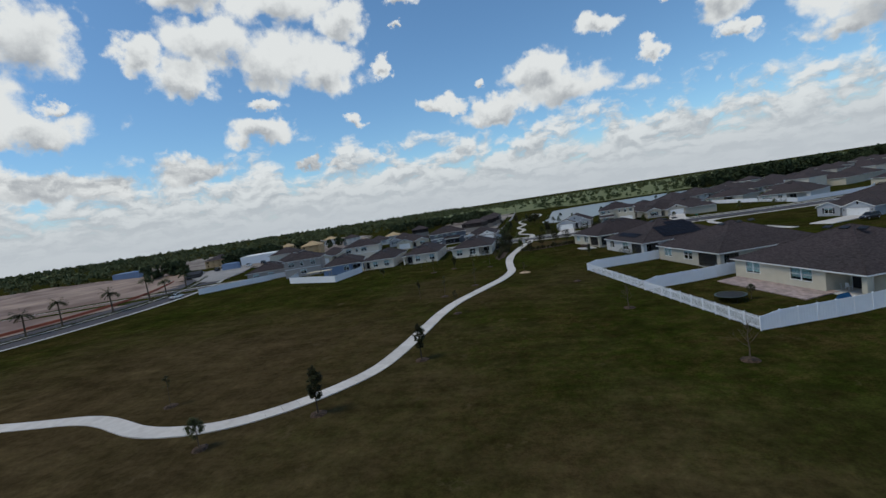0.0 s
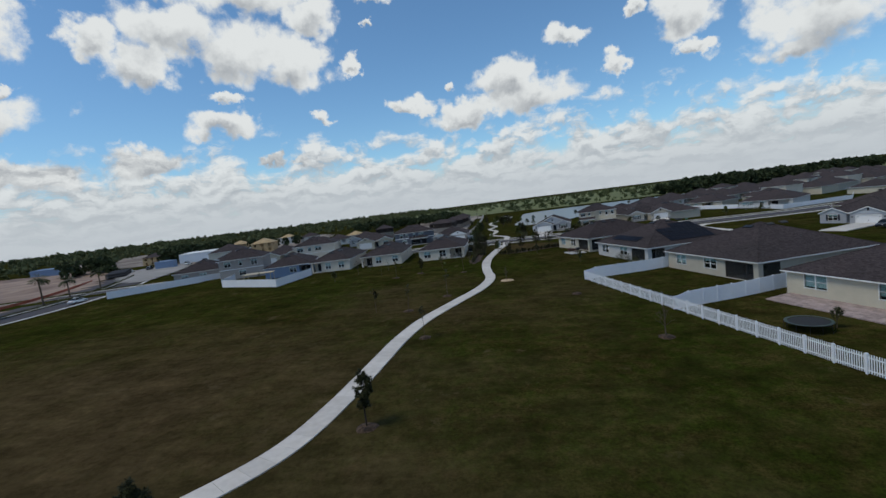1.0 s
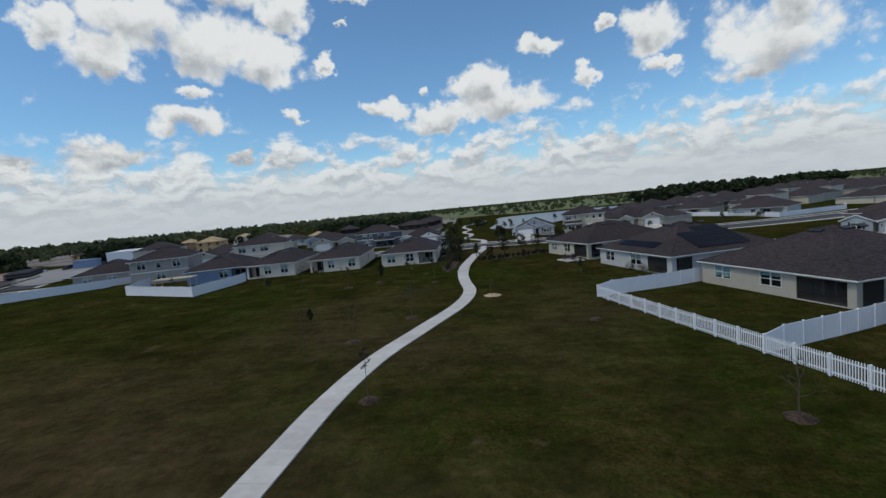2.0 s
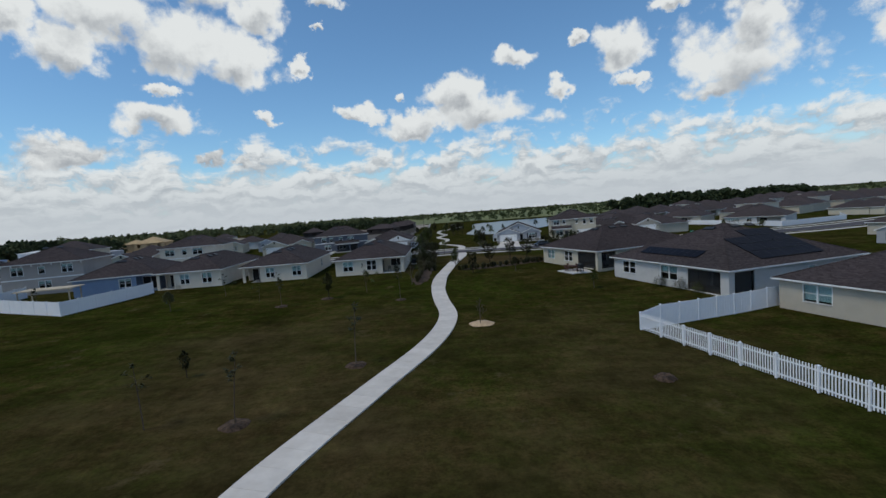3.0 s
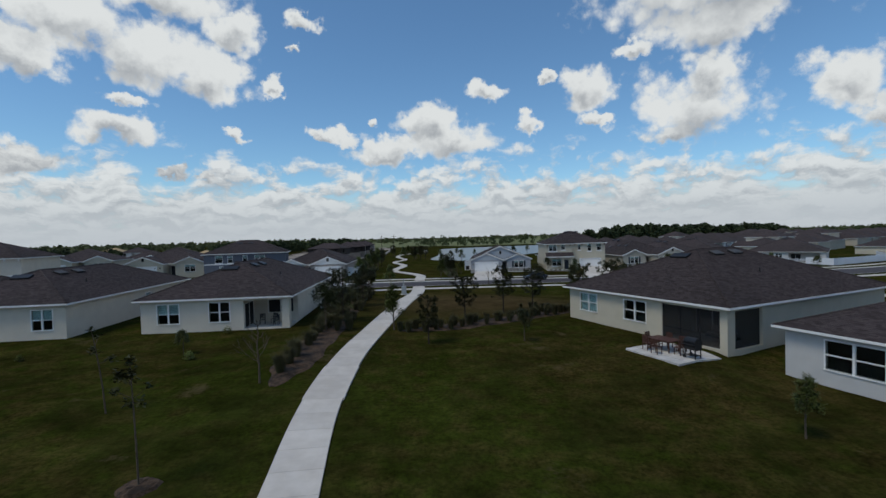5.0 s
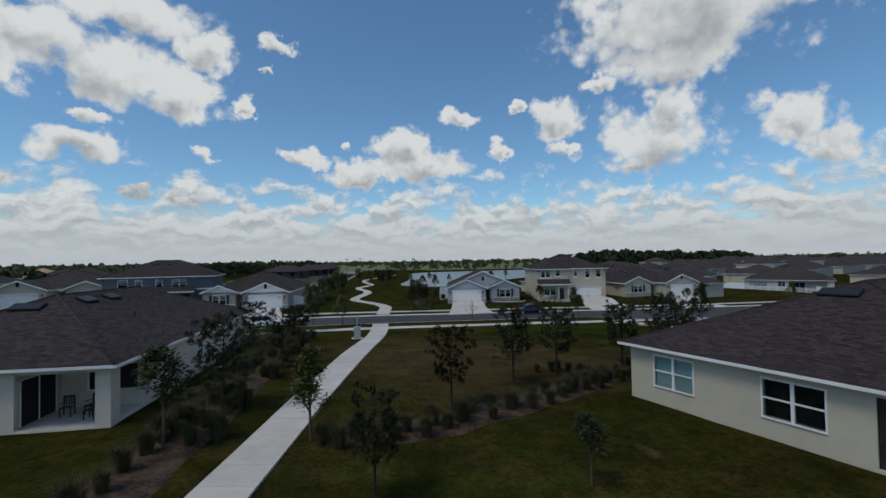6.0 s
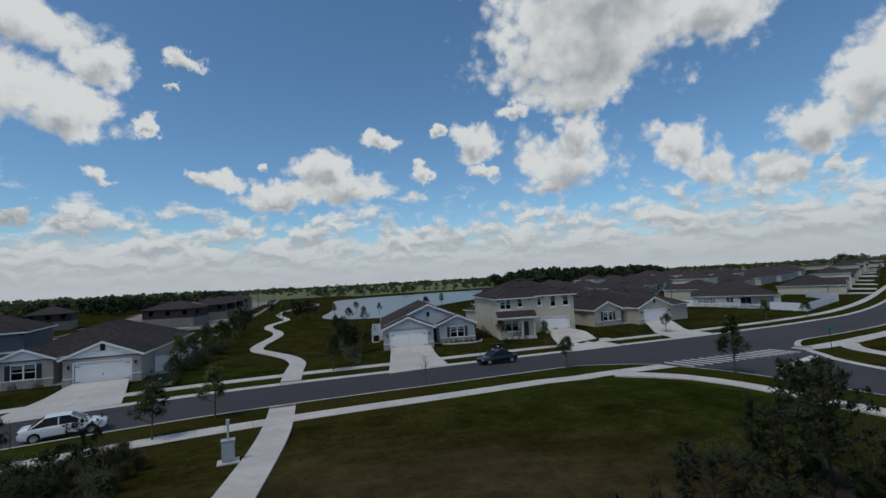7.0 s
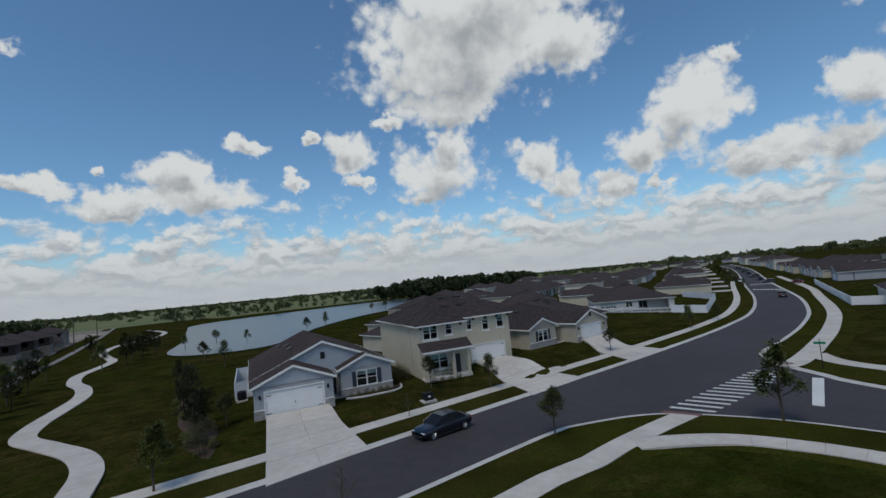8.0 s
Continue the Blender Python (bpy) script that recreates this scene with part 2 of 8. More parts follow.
# the middle of the park is worn brown
gn, gl = GRASS.node_tree.nodes, GRASS.node_tree.links
gp = gn["Principled BSDF"]
gsrc = gp.inputs["Base Color"].links[0].from_socket
gco, gno, gad, grg, gmx = (gn.new(k) for k in ("ShaderNodeTexCoord", "ShaderNodeTexNoise", "ShaderNodeMath", "ShaderNodeMapRange", "ShaderNodeMix"))
gno.inputs["Scale"].default_value, gno.inputs["Detail"].default_value = 0.07, 7
gl.new(gco.outputs["Object"], gno.inputs["Vector"])
gworn = None
for wx_, wy_, wr_, wq_, wz_ in ((-44, 38, 48, 48, 0), (-15, 90, 24, 30, 0.74), (9, 90, 14, 30, 0.80), (10, 155, 17, 12, 0.35), (10, 26, 24, 22, 0.72)):
    gmp_, glen_ = gn.new("ShaderNodeMapping"), gn.new("ShaderNodeVectorMath")
    gmp_.inputs["Location"].default_value, gmp_.inputs["Scale"].default_value = (-wx_ / wr_, -wy_ / wq_, wz_), (1 / wr_, 1 / wq_, 0)
    glen_.operation = "LENGTH"
    gl.new(gco.outputs["Object"], gmp_.inputs["Vector"])
    gl.new(gmp_.outputs[0], glen_.inputs[0])
    if gworn is None:
        gworn = glen_.outputs["Value"]
        continue
    gmin_ = gn.new("ShaderNodeMath")
    gmin_.operation = "MINIMUM"
    gl.new(gworn, gmin_.inputs[0])
    gl.new(glen_.outputs["Value"], gmin_.inputs[1])
    gworn = gmin_.outputs[0]
gl.new(gworn, gad.inputs[0])
gl.new(gno.outputs["Fac"], gad.inputs[1])
grg.inputs[1].default_value, grg.inputs[2].default_value, grg.inputs[3].default_value, grg.inputs[4].default_value = 1.0, 1.65, 0.75, 0.0
gl.new(gad.outputs[0], grg.inputs[0])
gmx.data_type = "RGBA"
gmx.inputs[7].default_value = (0.062, 0.043, 0.022, 1)
gl.new(grg.outputs[0], gmx.inputs[0])
gl.new(gsrc, gmx.inputs[6])
gl.new(gmx.outputs[2], gp.inputs["Base Color"])
gf, gfr, gfm = gn.new("ShaderNodeTexNoise"), gn.new("ShaderNodeMapRange"), gn.new("ShaderNodeMix")
gf.inputs["Scale"].default_value, gf.inputs["Detail"].default_value, gf.inputs["Roughness"].default_value = 1.3, 10, 0.8
gl.new(gco.outputs["Object"], gf.inputs["Vector"])
gfr.inputs[1].default_value, gfr.inputs[2].default_value, gfr.inputs[3].default_value, gfr.inputs[4].default_value = 0.36, 0.64, 0.68, 1.28
gl.new(gf.outputs["Fac"], gfr.inputs[0])
gfm.data_type, gfm.blend_type = "RGBA", "MULTIPLY"
gfm.inputs[0].default_value = 1.0
gl.new(gmx.outputs[2], gfm.inputs[6])
gl.new(gfr.outputs[0], gfm.inputs[7])
# mown streaks, soft blotches and thin straw-coloured patches
gcur = gfm.outputs[2]
for scale_, rot_, lo_, hi_, stretch in ((0.55, -72, 0.84, 1.17, 0.16), (0.30, 20, 0.74, 1.30, 1.0), (0.11, 0, 0.80, 1.22, 1.0)):
    gm_, gt_, gr_, gx_ = gn.new("ShaderNodeMapping"), gn.new("ShaderNodeTexNoise"), gn.new("ShaderNodeMapRange"), gn.new("ShaderNodeMix")
    gm_.inputs["Rotation"].default_value, gm_.inputs["Scale"].default_value = (0, 0, radians(rot_)), (stretch, 1, 1)
    gl.new(gco.outputs["Object"], gm_.inputs["Vector"])
    gt_.inputs["Scale"].default_value, gt_.inputs["Detail"].default_value, gt_.inputs["Roughness"].default_value = scale_, 8, 0.65
    gl.new(gm_.outputs[0], gt_.inputs["Vector"])
    gr_.inputs[1].default_value, gr_.inputs[2].default_value, gr_.inputs[3].default_value, gr_.inputs[4].default_value = 0.34, 0.66, lo_, hi_
    gl.new(gt_.outputs["Fac"], gr_.inputs[0])
    gx_.data_type, gx_.blend_type = "RGBA", "MULTIPLY"
    gx_.inputs[0].default_value = 1.0
    gl.new(gcur, gx_.inputs[6])
    gl.new(gr_.outputs[0], gx_.inputs[7])
    gcur = gx_.outputs[2]
gt_, gr_, gx_ = gn.new("ShaderNodeTexNoise"), gn.new("ShaderNodeMapRange"), gn.new("ShaderNodeMix")
gt_.inputs["Scale"].default_value, gt_.inputs["Detail"].default_value, gt_.inputs["Roughness"].default_value = 0.24, 10, 0.74
gl.new(gco.outputs["Object"], gt_.inputs["Vector"])
gr_.inputs[1].default_value, gr_.inputs[2].default_value, gr_.inputs[3].default_value, gr_.inputs[4].default_value = 0.60, 0.74, 0.0, 0.75
gl.new(gt_.outputs["Fac"], gr_.inputs[0])
gx_.data_type = "RGBA"
gx_.inputs[7].default_value = (0.105, 0.080, 0.042, 1)
gl.new(gr_.outputs[0], gx_.inputs[0])
gl.new(gcur, gx_.inputs[6])
gl.new(gx_.outputs[2], gp.inputs["Base Color"])
VERGE = grass_material("verge_turf", (0.042, 0.047, 0.008), (0.052, 0.043, 0.013), (0.021, 0.022, 0.005))
CONCRETE = material("pale_concrete", (0.58, 0.56, 0.53), (0.46, 0.44, 0.41), rough=0.85, scale=2.0, big=0.3, bump=0.2, bump_scale=60)
ASPHALT = material("asphalt", (0.060, 0.053, 0.058), (0.043, 0.038, 0.042), rough=0.85, scale=1.2, big=0.1, bump=0.4, bump_scale=90)
PAINT = material("road_paint", (0.72, 0.72, 0.70), (0.55, 0.55, 0.53), rough=0.7, scale=6)
VINYL = material("white_vinyl", (0.80, 0.81, 0.83), (0.74, 0.75, 0.78), rough=0.4, scale=1.5, big=0.2)
TRIM = material("white_trim", (0.78, 0.78, 0.77), (0.70, 0.70, 0.69), rough=0.5, scale=2)
SHINGLE = shingle_material("dark_shingle", (0.064, 0.051, 0.052), (0.048, 0.041, 0.041))
SHINGLE_B = shingle_material("brown_shingle", (0.058, 0.046, 0.046), (0.044, 0.036, 0.036))
SHINGLE_R = shingle_material("rust_brown_shingle", (0.065, 0.050, 0.047), (0.048, 0.037, 0.036))
GLASS = glass_material("window_glass")
# near-black for openings: the shade of unlit rooms as colour, and dark doors and vents
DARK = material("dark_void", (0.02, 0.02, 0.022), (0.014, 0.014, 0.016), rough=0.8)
SCREEN = material("dark_mesh_screen", (0.022, 0.021, 0.021), (0.014, 0.014, 0.014), rough=0.7)
BLIND = material("pale_blind", (0.56, 0.70, 0.69), (0.48, 0.60, 0.60), rough=0.6)
METAL_D = material("dark_metal", (0.03, 0.03, 0.032), (0.02, 0.02, 0.022), rough=0.45, metal=0.6)
BARK = material("bark", (0.11, 0.085, 0.06), (0.06, 0.045, 0.033), rough=0.95, scale=12, big=2, bump=0.5)
LEAF = material("leaf_dark", (0.052, 0.060, 0.013), (0.026, 0.032, 0.008), rough=0.75, scale=2.5, big=0.5, jitter=0.25)
PINE_BARK = material("dark_pine_bark", (0.040, 0.030, 0.022), (0.022, 0.017, 0.013), rough=0.95, scale=12, big=2, bump=0.5)
PINE = material("pine_needle", (0.030, 0.033, 0.006), (0.012, 0.014, 0.003), rough=0.8, scale=2.5, big=0.5, jitter=0.2)
LEAF_G = material("leaf_green", (0.085, 0.108, 0.018), (0.042, 0.056, 0.011), rough=0.7, scale=2.5, big=0.5, jitter=0.25)
STRAW = material("dry_blades", (0.072, 0.064, 0.026), (0.026, 0.028, 0.009), rough=0.85, scale=3, big=0.6, jitter=0.2)
MULCH = material("bark_mulch", (0.082, 0.052, 0.033), (0.020, 0.013, 0.008), rough=0.95, scale=7, big=1.2, bump=1.0, bump_scale=18, contrast=(0.42, 0.58))
SAND = material("pale_sand", (0.52, 0.44, 0.33), (0.32, 0.25, 0.18), rough=0.95, scale=3.5, big=0.8, bump=0.6, bump_scale=15)
DIRT_R = material("reddish_graded_dirt", (0.36, 0.265, 0.20), (0.15, 0.095, 0.075), rough=0.95, scale=0.06, big=0.014, bump=0.5, bump_scale=2, contrast=(0.40, 0.60))
DIRT = material("graded_dirt", (0.29, 0.245, 0.205), (0.13, 0.10, 0.080), rough=0.95, scale=0.10, big=0.018, bump=0.5, bump_scale=2, contrast=(0.42, 0.58))

# ---------------------------------------------------------------- helpers for meshes
def mesh_of(bm, name, mat):
    me = bpy.data.meshes.new(name)
    bm.to_mesh(me)
    bm.free()
    for m in mat if isinstance(mat, (list, tuple)) else [mat]:
        me.materials.append(m)
    return me


def part(name, bm, mat, parent=None, label="", smooth=False):
    """One mesh object under a thing or a part."""
    me = mesh_of(bm, name, mat) if isinstance(bm, bmesh.types.BMesh) else bm
    if smooth:
        me.polygons.foreach_set("use_smooth", [True] * len(me.polygons))
    ob = new(name, me)
    ob.parent = parent
    return tagged(ob, label)


def box(bm, x0, x1, y0, y1, z0, z1, m=None):
    vs = [bm.verts.new(m @ Vector(c) if m else c) for c in ((x0, y0, z0), (x1, y0, z0), (x1, y1, z0), (x0, y1, z0), (x0, y0, z1), (x1, y0, z1), (x1, y1, z1), (x0, y1, z1))]
    for f in ((3, 2, 1, 0), (4, 5, 6, 7), (0, 1, 5, 4), (1, 2, 6, 5), (2, 3, 7, 6), (3, 0, 4, 7)):
        bm.faces.new([vs[i] for i in f])
    return vs


def boxes(*dims, bevel=0.0):
    bm = bmesh.new()
    for d in dims:
        box(bm, *d)
    if bevel:
        bmesh.ops.bevel(bm, geom=bm.edges[:], offset=bevel, segments=1, affect="EDGES")
    return bm


def tube(bm, pts, radii, sides=6, cap=True):
    """A tapered tube along points."""
    rings = []
    for i, p in enumerate(pts):
        p = Vector(p)
        a, b = Vector(pts[max(i - 1, 0)]), Vector(pts[min(i + 1, len(pts) - 1)])
        d = (b - a).normalized()
        s = d.cross(Vector((0.31, 0.95, 0.12))).normalized()
        u = d.cross(s)
        r = radii[i] if isinstance(radii, (list, tuple)) else radii
        rings.append([bm.verts.new(p + r * (math.cos(k * math.tau / sides) * s + math.sin(k * math.tau / sides) * u)) for k in range(sides)])
    for a, b in zip(rings, rings[1:]):
        for k in range(sides):
            bm.faces.new((a[k], a[(k + 1) % sides], b[(k + 1) % sides], b[k]))
    if cap:
        bm.faces.new(rings[0][::-1])
        bm.faces.new(rings[-1])


def sstep(a, b, v):
    v = min(max((v - a) / (b - a), 0.0), 1.0)
    return v * v * (3 - 2 * v)


# ---------------------------------------------------------------- ground
LAKE_Z = -1.15
LAKE = [(12, 292), (23, 276), (37, 279), (56, 310), (78, 335), (97, 351), (132, 372), (190, 395), (260, 430), (240, 476), (170, 490), (110, 485), (60, 474), (30, 450), (23, 400), (18, 335)]


def smooth_line(pts, closed=False, steps=8):
    """A round line through control points."""
    out, n = [], len(pts)
    for i in range(n if closed else n - 1):
        p = [Vector(pts[(i + k) % n] if closed else pts[min(max(i + k, 0), n - 1)]) for k in (-1, 0, 1, 2)]
        for s in range(steps):
            t = s / steps
            out.append(0.5 * (2 * p[1] + (p[2] - p[0]) * t + (2 * p[0] - 5 * p[1] + 4 * p[2] - p[3]) * t * t + (3 * p[1] - p[0] - 3 * p[2] + p[3]) * t ** 3))
    return out if closed else out + [Vector(pts[-1])]


SHORE = smooth_line(LAKE, True, 6)
SHORE_N = np.array([(p.x, p.y) for p in SHORE])


def lake_depth(x, y):
    """How far inside the lake a place lies, negative outside."""
    if not (-60 < x < 340 and 200 < y < 580):
        return -50.0
    a, b = SHORE_N, np.roll(SHORE_N, -1, 0)
    d = b - a
    t = np.clip(((x - a[:, 0]) * d[:, 0] + (y - a[:, 1]) * d[:, 1]) / (d * d).sum(1), 0, 1)
    near = np.hypot(a[:, 0] + t * d[:, 0] - x, a[:, 1] + t * d[:, 1] - y).min()
    cross = ((a[:, 1] > y) != (b[:, 1] > y)) & (x < a[:, 0] + (y - a[:, 1]) / np.where(d[:, 1] == 0, 1e-9, d[:, 1]) * d[:, 0])
    return near if cross.sum() % 2 else -near


PADS = []


def pad(x, y, ang, W, D, z):
    """A level house plot: its near corner, its turn, its size and its height."""
    PADS.append((x, y, math.cos(radians(ang)), math.sin(radians(ang)), W, D, z))


def g(x, y=0.0):
    """The height of the ground: it falls gently towards +x, swells where the planting beds lie, is level round the lake and far off, and rises to the house plots."""
    z = 0.12 - 3.0 * math.tanh(x * 0.0215 / 3)
    z += (-0.75 - z) * sstep(235, 300, y)
    z += 0.75 * sstep(116, 134, y) * (1 - sstep(154, 172, y)) * sstep(-14, -5, x) * (1 - sstep(12, 24, x))
    for px, py, c, s, W, D, pz in PADS:
        dx_, dy_ = x - px, y - py
        if abs(dx_) > 45 or abs(dy_) > 45:
            continue
        u, v = dx_ * c + dy_ * s, -dx_ * s + dy_ * c
        d = math.hypot(max(-u, u - W, 0), max(-v, v - D, 0))
        if d < 5:
            z += (pz - z) * (1 - sstep(0.5, 5.0, d))
    return z


pad(16.9, 142.6, -70.6, 14.8, 19.5, 0.58)
pad(16.1, 131.0, -70.6, 4.6, 3.9, 0.52)
pad(23.3, 126.0, -75, 18.8, 19.5, -0.12)
pad(30.2, 103.6, -75, 18.7, 19.0, -0.40)
pad(34.8, 79.3, -73, 19.6, 19.0, -0.42)
pad(-21.2, 142.4, 0, 12.5, 21.0, 0.76)
pad(-37.1, 140.0, 3, 11.2, 22.0, 1.02)
pad(-50.2, 136.8, 4, 10.6, 21.0, 1.3)
pad(15.9, 200.3, -10, 13.4, 21.0, 0.17)
pad(33.4, 200.7, -10, 13.7, 16.0, 0.22)
pad(53.3, 201.2, 3, 14.4, 18.0, 0.02)
pad(-24.5, 193.6, 0, 13.6, 22.0, 0.72)
pad(-40.6, 198.5, 12, 16.2, 12.5, 1.1)


def steps(lo, hi, near, far, step):
    mid = list(np.arange(near, far + 0.01, step))
    out, d = [], step
    while mid[-1] + sum(out) < hi and len(out) < 60:
        d *= 1.28
        out.append(d)
    right = list(far + np.cumsum(out))
    return [near - (v - far) for v in right[::-1]] + mid + right


def build_ground():
    xs, ys = steps(-4500, 4500, -130, 230, 3.0), steps(-4500, 4500, -10, 330, 3.0)
    verts, faces = [], []
    for y in ys:
        for x in xs:
            z = g(x, y)
            d = lake_depth(x, y)
            if d > -12:
                z += (LAKE_Z - 1.2 - z) * sstep(-12, 14, d)
            far = max(abs(x - 50), abs(y - 150))
            z += 0.05 * (noise.noise((x * 0.07, y * 0.07, 0)) - 0.7) * (1 - sstep(150, 400, far)) if d < -12 else 0
            verts.append((x, y, z))
    w = len(xs)
    for j in range(len(ys) - 1):
        for i in range(w - 1):
            a = j * w + i
            faces.append((a, a + 1, a + w + 1, a + w))
    me = bpy.data.meshes.new("ground")
    me.from_pydata(verts, [], faces)
    me.materials.append(GRASS)
    me.polygons.foreach_set("use_smooth", [True] * len(faces))
    return tagged(new("ground", me), "mown park lawn in worn green and brown", "lawn", kind="structure")


build_ground()


def normal_line(pts):
    out = []
    for i in range(len(pts)):
        d = (pts[min(i + 1, len(pts) - 1)] - pts[max(i - 1, 0)]).normalized()
        out.append(Vector((-d.y, d.x)))
    return out


def ribbon(bm, pts, lanes, lift):
    """Strips along a line: lanes are (offset to the left, height) pairs, in order."""
    ns = normal_line(pts)
    rows = []
    for p, n in zip(pts, ns):
        row = []
        for o, h in lanes:
            q = p + n * o
            row.append(bm.verts.new((q.x, q.y, g(q.x, q.y) + h + lift)))
        rows.append(row)
    for a, b in zip(rows, rows[1:]):
        for k in range(len(lanes) - 1):
            bm.faces.new((a[k + 1], a[k], b[k], b[k + 1]))
    return rows


def slab(bm, corners, top, thick=0.12, cuts=6):
    """A slab on the ground over a quadrilateral, a-b-c-d."""
    a, b, c, d = (Vector(p) for p in corners)
    grid = []
    for j in range(cuts + 1):
        v = j / cuts
        row = []
        for i in range(3):
            u = i / 2
            p = (a * (1 - u) + b * u) * (1 - v) + (d * (1 - u) + c * u) * v
            row.append((p.x, p.y, g(p.x, p.y) + (top(v) if callable(top) else top)))
        grid.append(row)
    tv = [[bm.verts.new(p) for p in r] for r in grid]
    bv = [[bm.verts.new((p[0], p[1], p[2] - thick)) for p in r] for r in grid]
    for j in range(cuts):
        for i in range(2):
            bm.faces.new((tv[j][i], tv[j][i + 1], tv[j + 1][i + 1], tv[j + 1][i]))
        for i, s in ((0, 1), (2, -1)):
            f = (tv[j][i], tv[j + 1][i], bv[j + 1][i], bv[j][i])
            bm.faces.new(f if s > 0 else f[::-1])
    for j, s in ((0, -1), (cuts, 1)):
        for i in range(2):
            f = (tv[j][i], tv[j][i + 1], bv[j][i + 1], bv[j][i])
            bm.faces.new(f if s < 0 else f[::-1])


def walkway(name, line, width, label, lift=lambda p: 0.055, bay=1.55, category="footpath", wider=lambda p: 0.0):
    """A walkway with a slab for each bay, cut by narrow joints."""
    root = tagged(new(name), label, category, kind="structure")
    dist, cuts = 0.0, [0]
    for i in range(1, len(line)):
        dist += (line[i] - line[i - 1]).length
    n = int(dist / bay)
    # even resampling
    pts, acc, k = [line[0]], 0.0, 1
    step = dist / (n * 3)
    for i in range(1, len(line)):
        a, b = line[i - 1], line[i]
        seg = (b - a).length
        while acc + seg >= step * len(pts) and len(pts) <= n * 3:
            t = (step * len(pts) - acc) / seg
            pts.append(a.lerp(b, t))
        acc += seg
    ns = normal_line(pts)
    h = width / 2
    for s in range(0, len(pts) - 3, 3):
        bm = bmesh.new()
        rows = []
        for j in range(4):
            p, nn = pts[s + j], ns[s + j]
            h = width / 2 + wider(pts[s + 1])
            d = Vector((nn.y, -nn.x))
            if j == 0:
                p = p + d * 0.008
            if j == 3:
                p = p - d * 0.008
            rows.append([bm.verts.new((*(p + nn * o), g(*(p + nn * o)) + z)) for o, z in ((h, lift(p) - 0.14), (h, lift(p)), (-h, lift(p)), (-h, lift(p) - 0.14))])
        for a, b in zip(rows, rows[1:]):
            for k in range(3):
                bm.faces.new((a[k + 1], a[k], b[k], b[k + 1]))
        bm.faces.new(rows[0])
        bm.faces.new(rows[-1][::-1])
        part("slab", bm, CONCRETE_J, root)
    return root


CONCRETE_J = material("pale_concrete_slab", (0.60, 0.56, 0.51), (0.48, 0.44, 0.395), rough=0.85, scale=1.6, big=0.25, bump=0.2, bump_scale=60, jitter=0.05)


# main street, from the west to the north-east
STREET = smooth_line([(-190, 96), (-120, 137), (-70, 158), (-35, 171), (-6, 180), (20, 183.2), (45, 185.6), (68, 187.8), (92, 191.0), (115, 196.2), (150, 209.3), (200, 231.5), (250, 253.5), (335, 293), (500, 377)], steps=10)
HALF = 4.1
W_STREET = 1.4                        # a pavement's width
bm = bmesh.new()
ribbon(bm, STREET, [(HALF, 0.0), (0, 0.05), (-HALF, 0.0)], 0.035)
tagged(part("road", bm, ASPHALT), "dark grey asphalt residential street", "road", kind="structure")


def offset_line(line, o):
    return [p + n * o for p, n in zip(line, normal_line(line))]


def strips(line, lanes_of, lift):
    """Lengths of kerb, verge and bank along a line: name, lanes, material, label, category."""
    for nm, lanes, mt, lab, cat in lanes_of:
        b = bmesh.new()
        ribbon(b, line, lanes if lanes[0][0] > lanes[-1][0] else lanes[::-1], lift)
        tagged(part(nm, b, mt), lab, cat, kind="structure")


def roadside(line, s, verge, bank):
    """Kerb with gutter, verge and bank on the side s of a kerb line."""
    strips(line, (("kerb", [(s * 0.30, 0.15), (s * 0.12, 0.15), (s * 0.03, 0.06), (s * -0.35, 0.045)], CONCRETE, "pale concrete kerb and gutter", "kerb"),
                  ("verge", [(s * verge, 0.13), (s * 0.30, 0.14)], VERGE, "green mown verge beside the street", "verge"),
                  ("bank", [(s * (verge + bank), -0.12), (s * (verge + 1.9), 0.14), (s * verge, 0.13)], VERGE, "mown grass bank beside the pavement", "grass bank")), 0.022)


def pavement(line, width, label="pale concrete pavement in square bays"):
    walkway("pavement", line, width, label, lambda p: 0.19, 1.7, "pavement")


# the north side of the street
NORTH = offset_line(STREET, HALF)
roadside(NORTH, 1, 3.2, 2.6)
# the south side as far as the side street, round its west corner and down it
SOUTH_W = [p for p in offset_line(STREET, -HALF) if p.x < 31] + smooth_line([(33.2, 180.2), (36, 179.3), (38.6, 178.2), (40.6, 176.6), (42.4, 173.8), (43.9, 170.4), (44.9, 166.1), (45.7, 160), (46.9, 152), (51.5, 131), (57, 105), (61, 80), (65, 40), (68, 0)], steps=6)
roadside(SOUTH_W, -1, 3.7, 3.0)
# the east corner and on along the street
SOUTH_E = smooth_line([(78, 0), (75, 40), (71, 80), (67, 105), (61.5, 131), (57.5, 148), (55.6, 160), (56.3, 166.5), (57.9, 170.9), (59.3, 172.8), (60.9, 175.2), (63.3, 178.0), (65.9, 179.9), (69.6, 181.4), (80.2, 182.8), (95.4, 185.6), (116.6, 191.2), (150, 203.5), (200, 226), (250, 248), (335, 287), (500, 370)], steps=6)
roadside(SOUTH_E, -1, 3.0, 4.2)
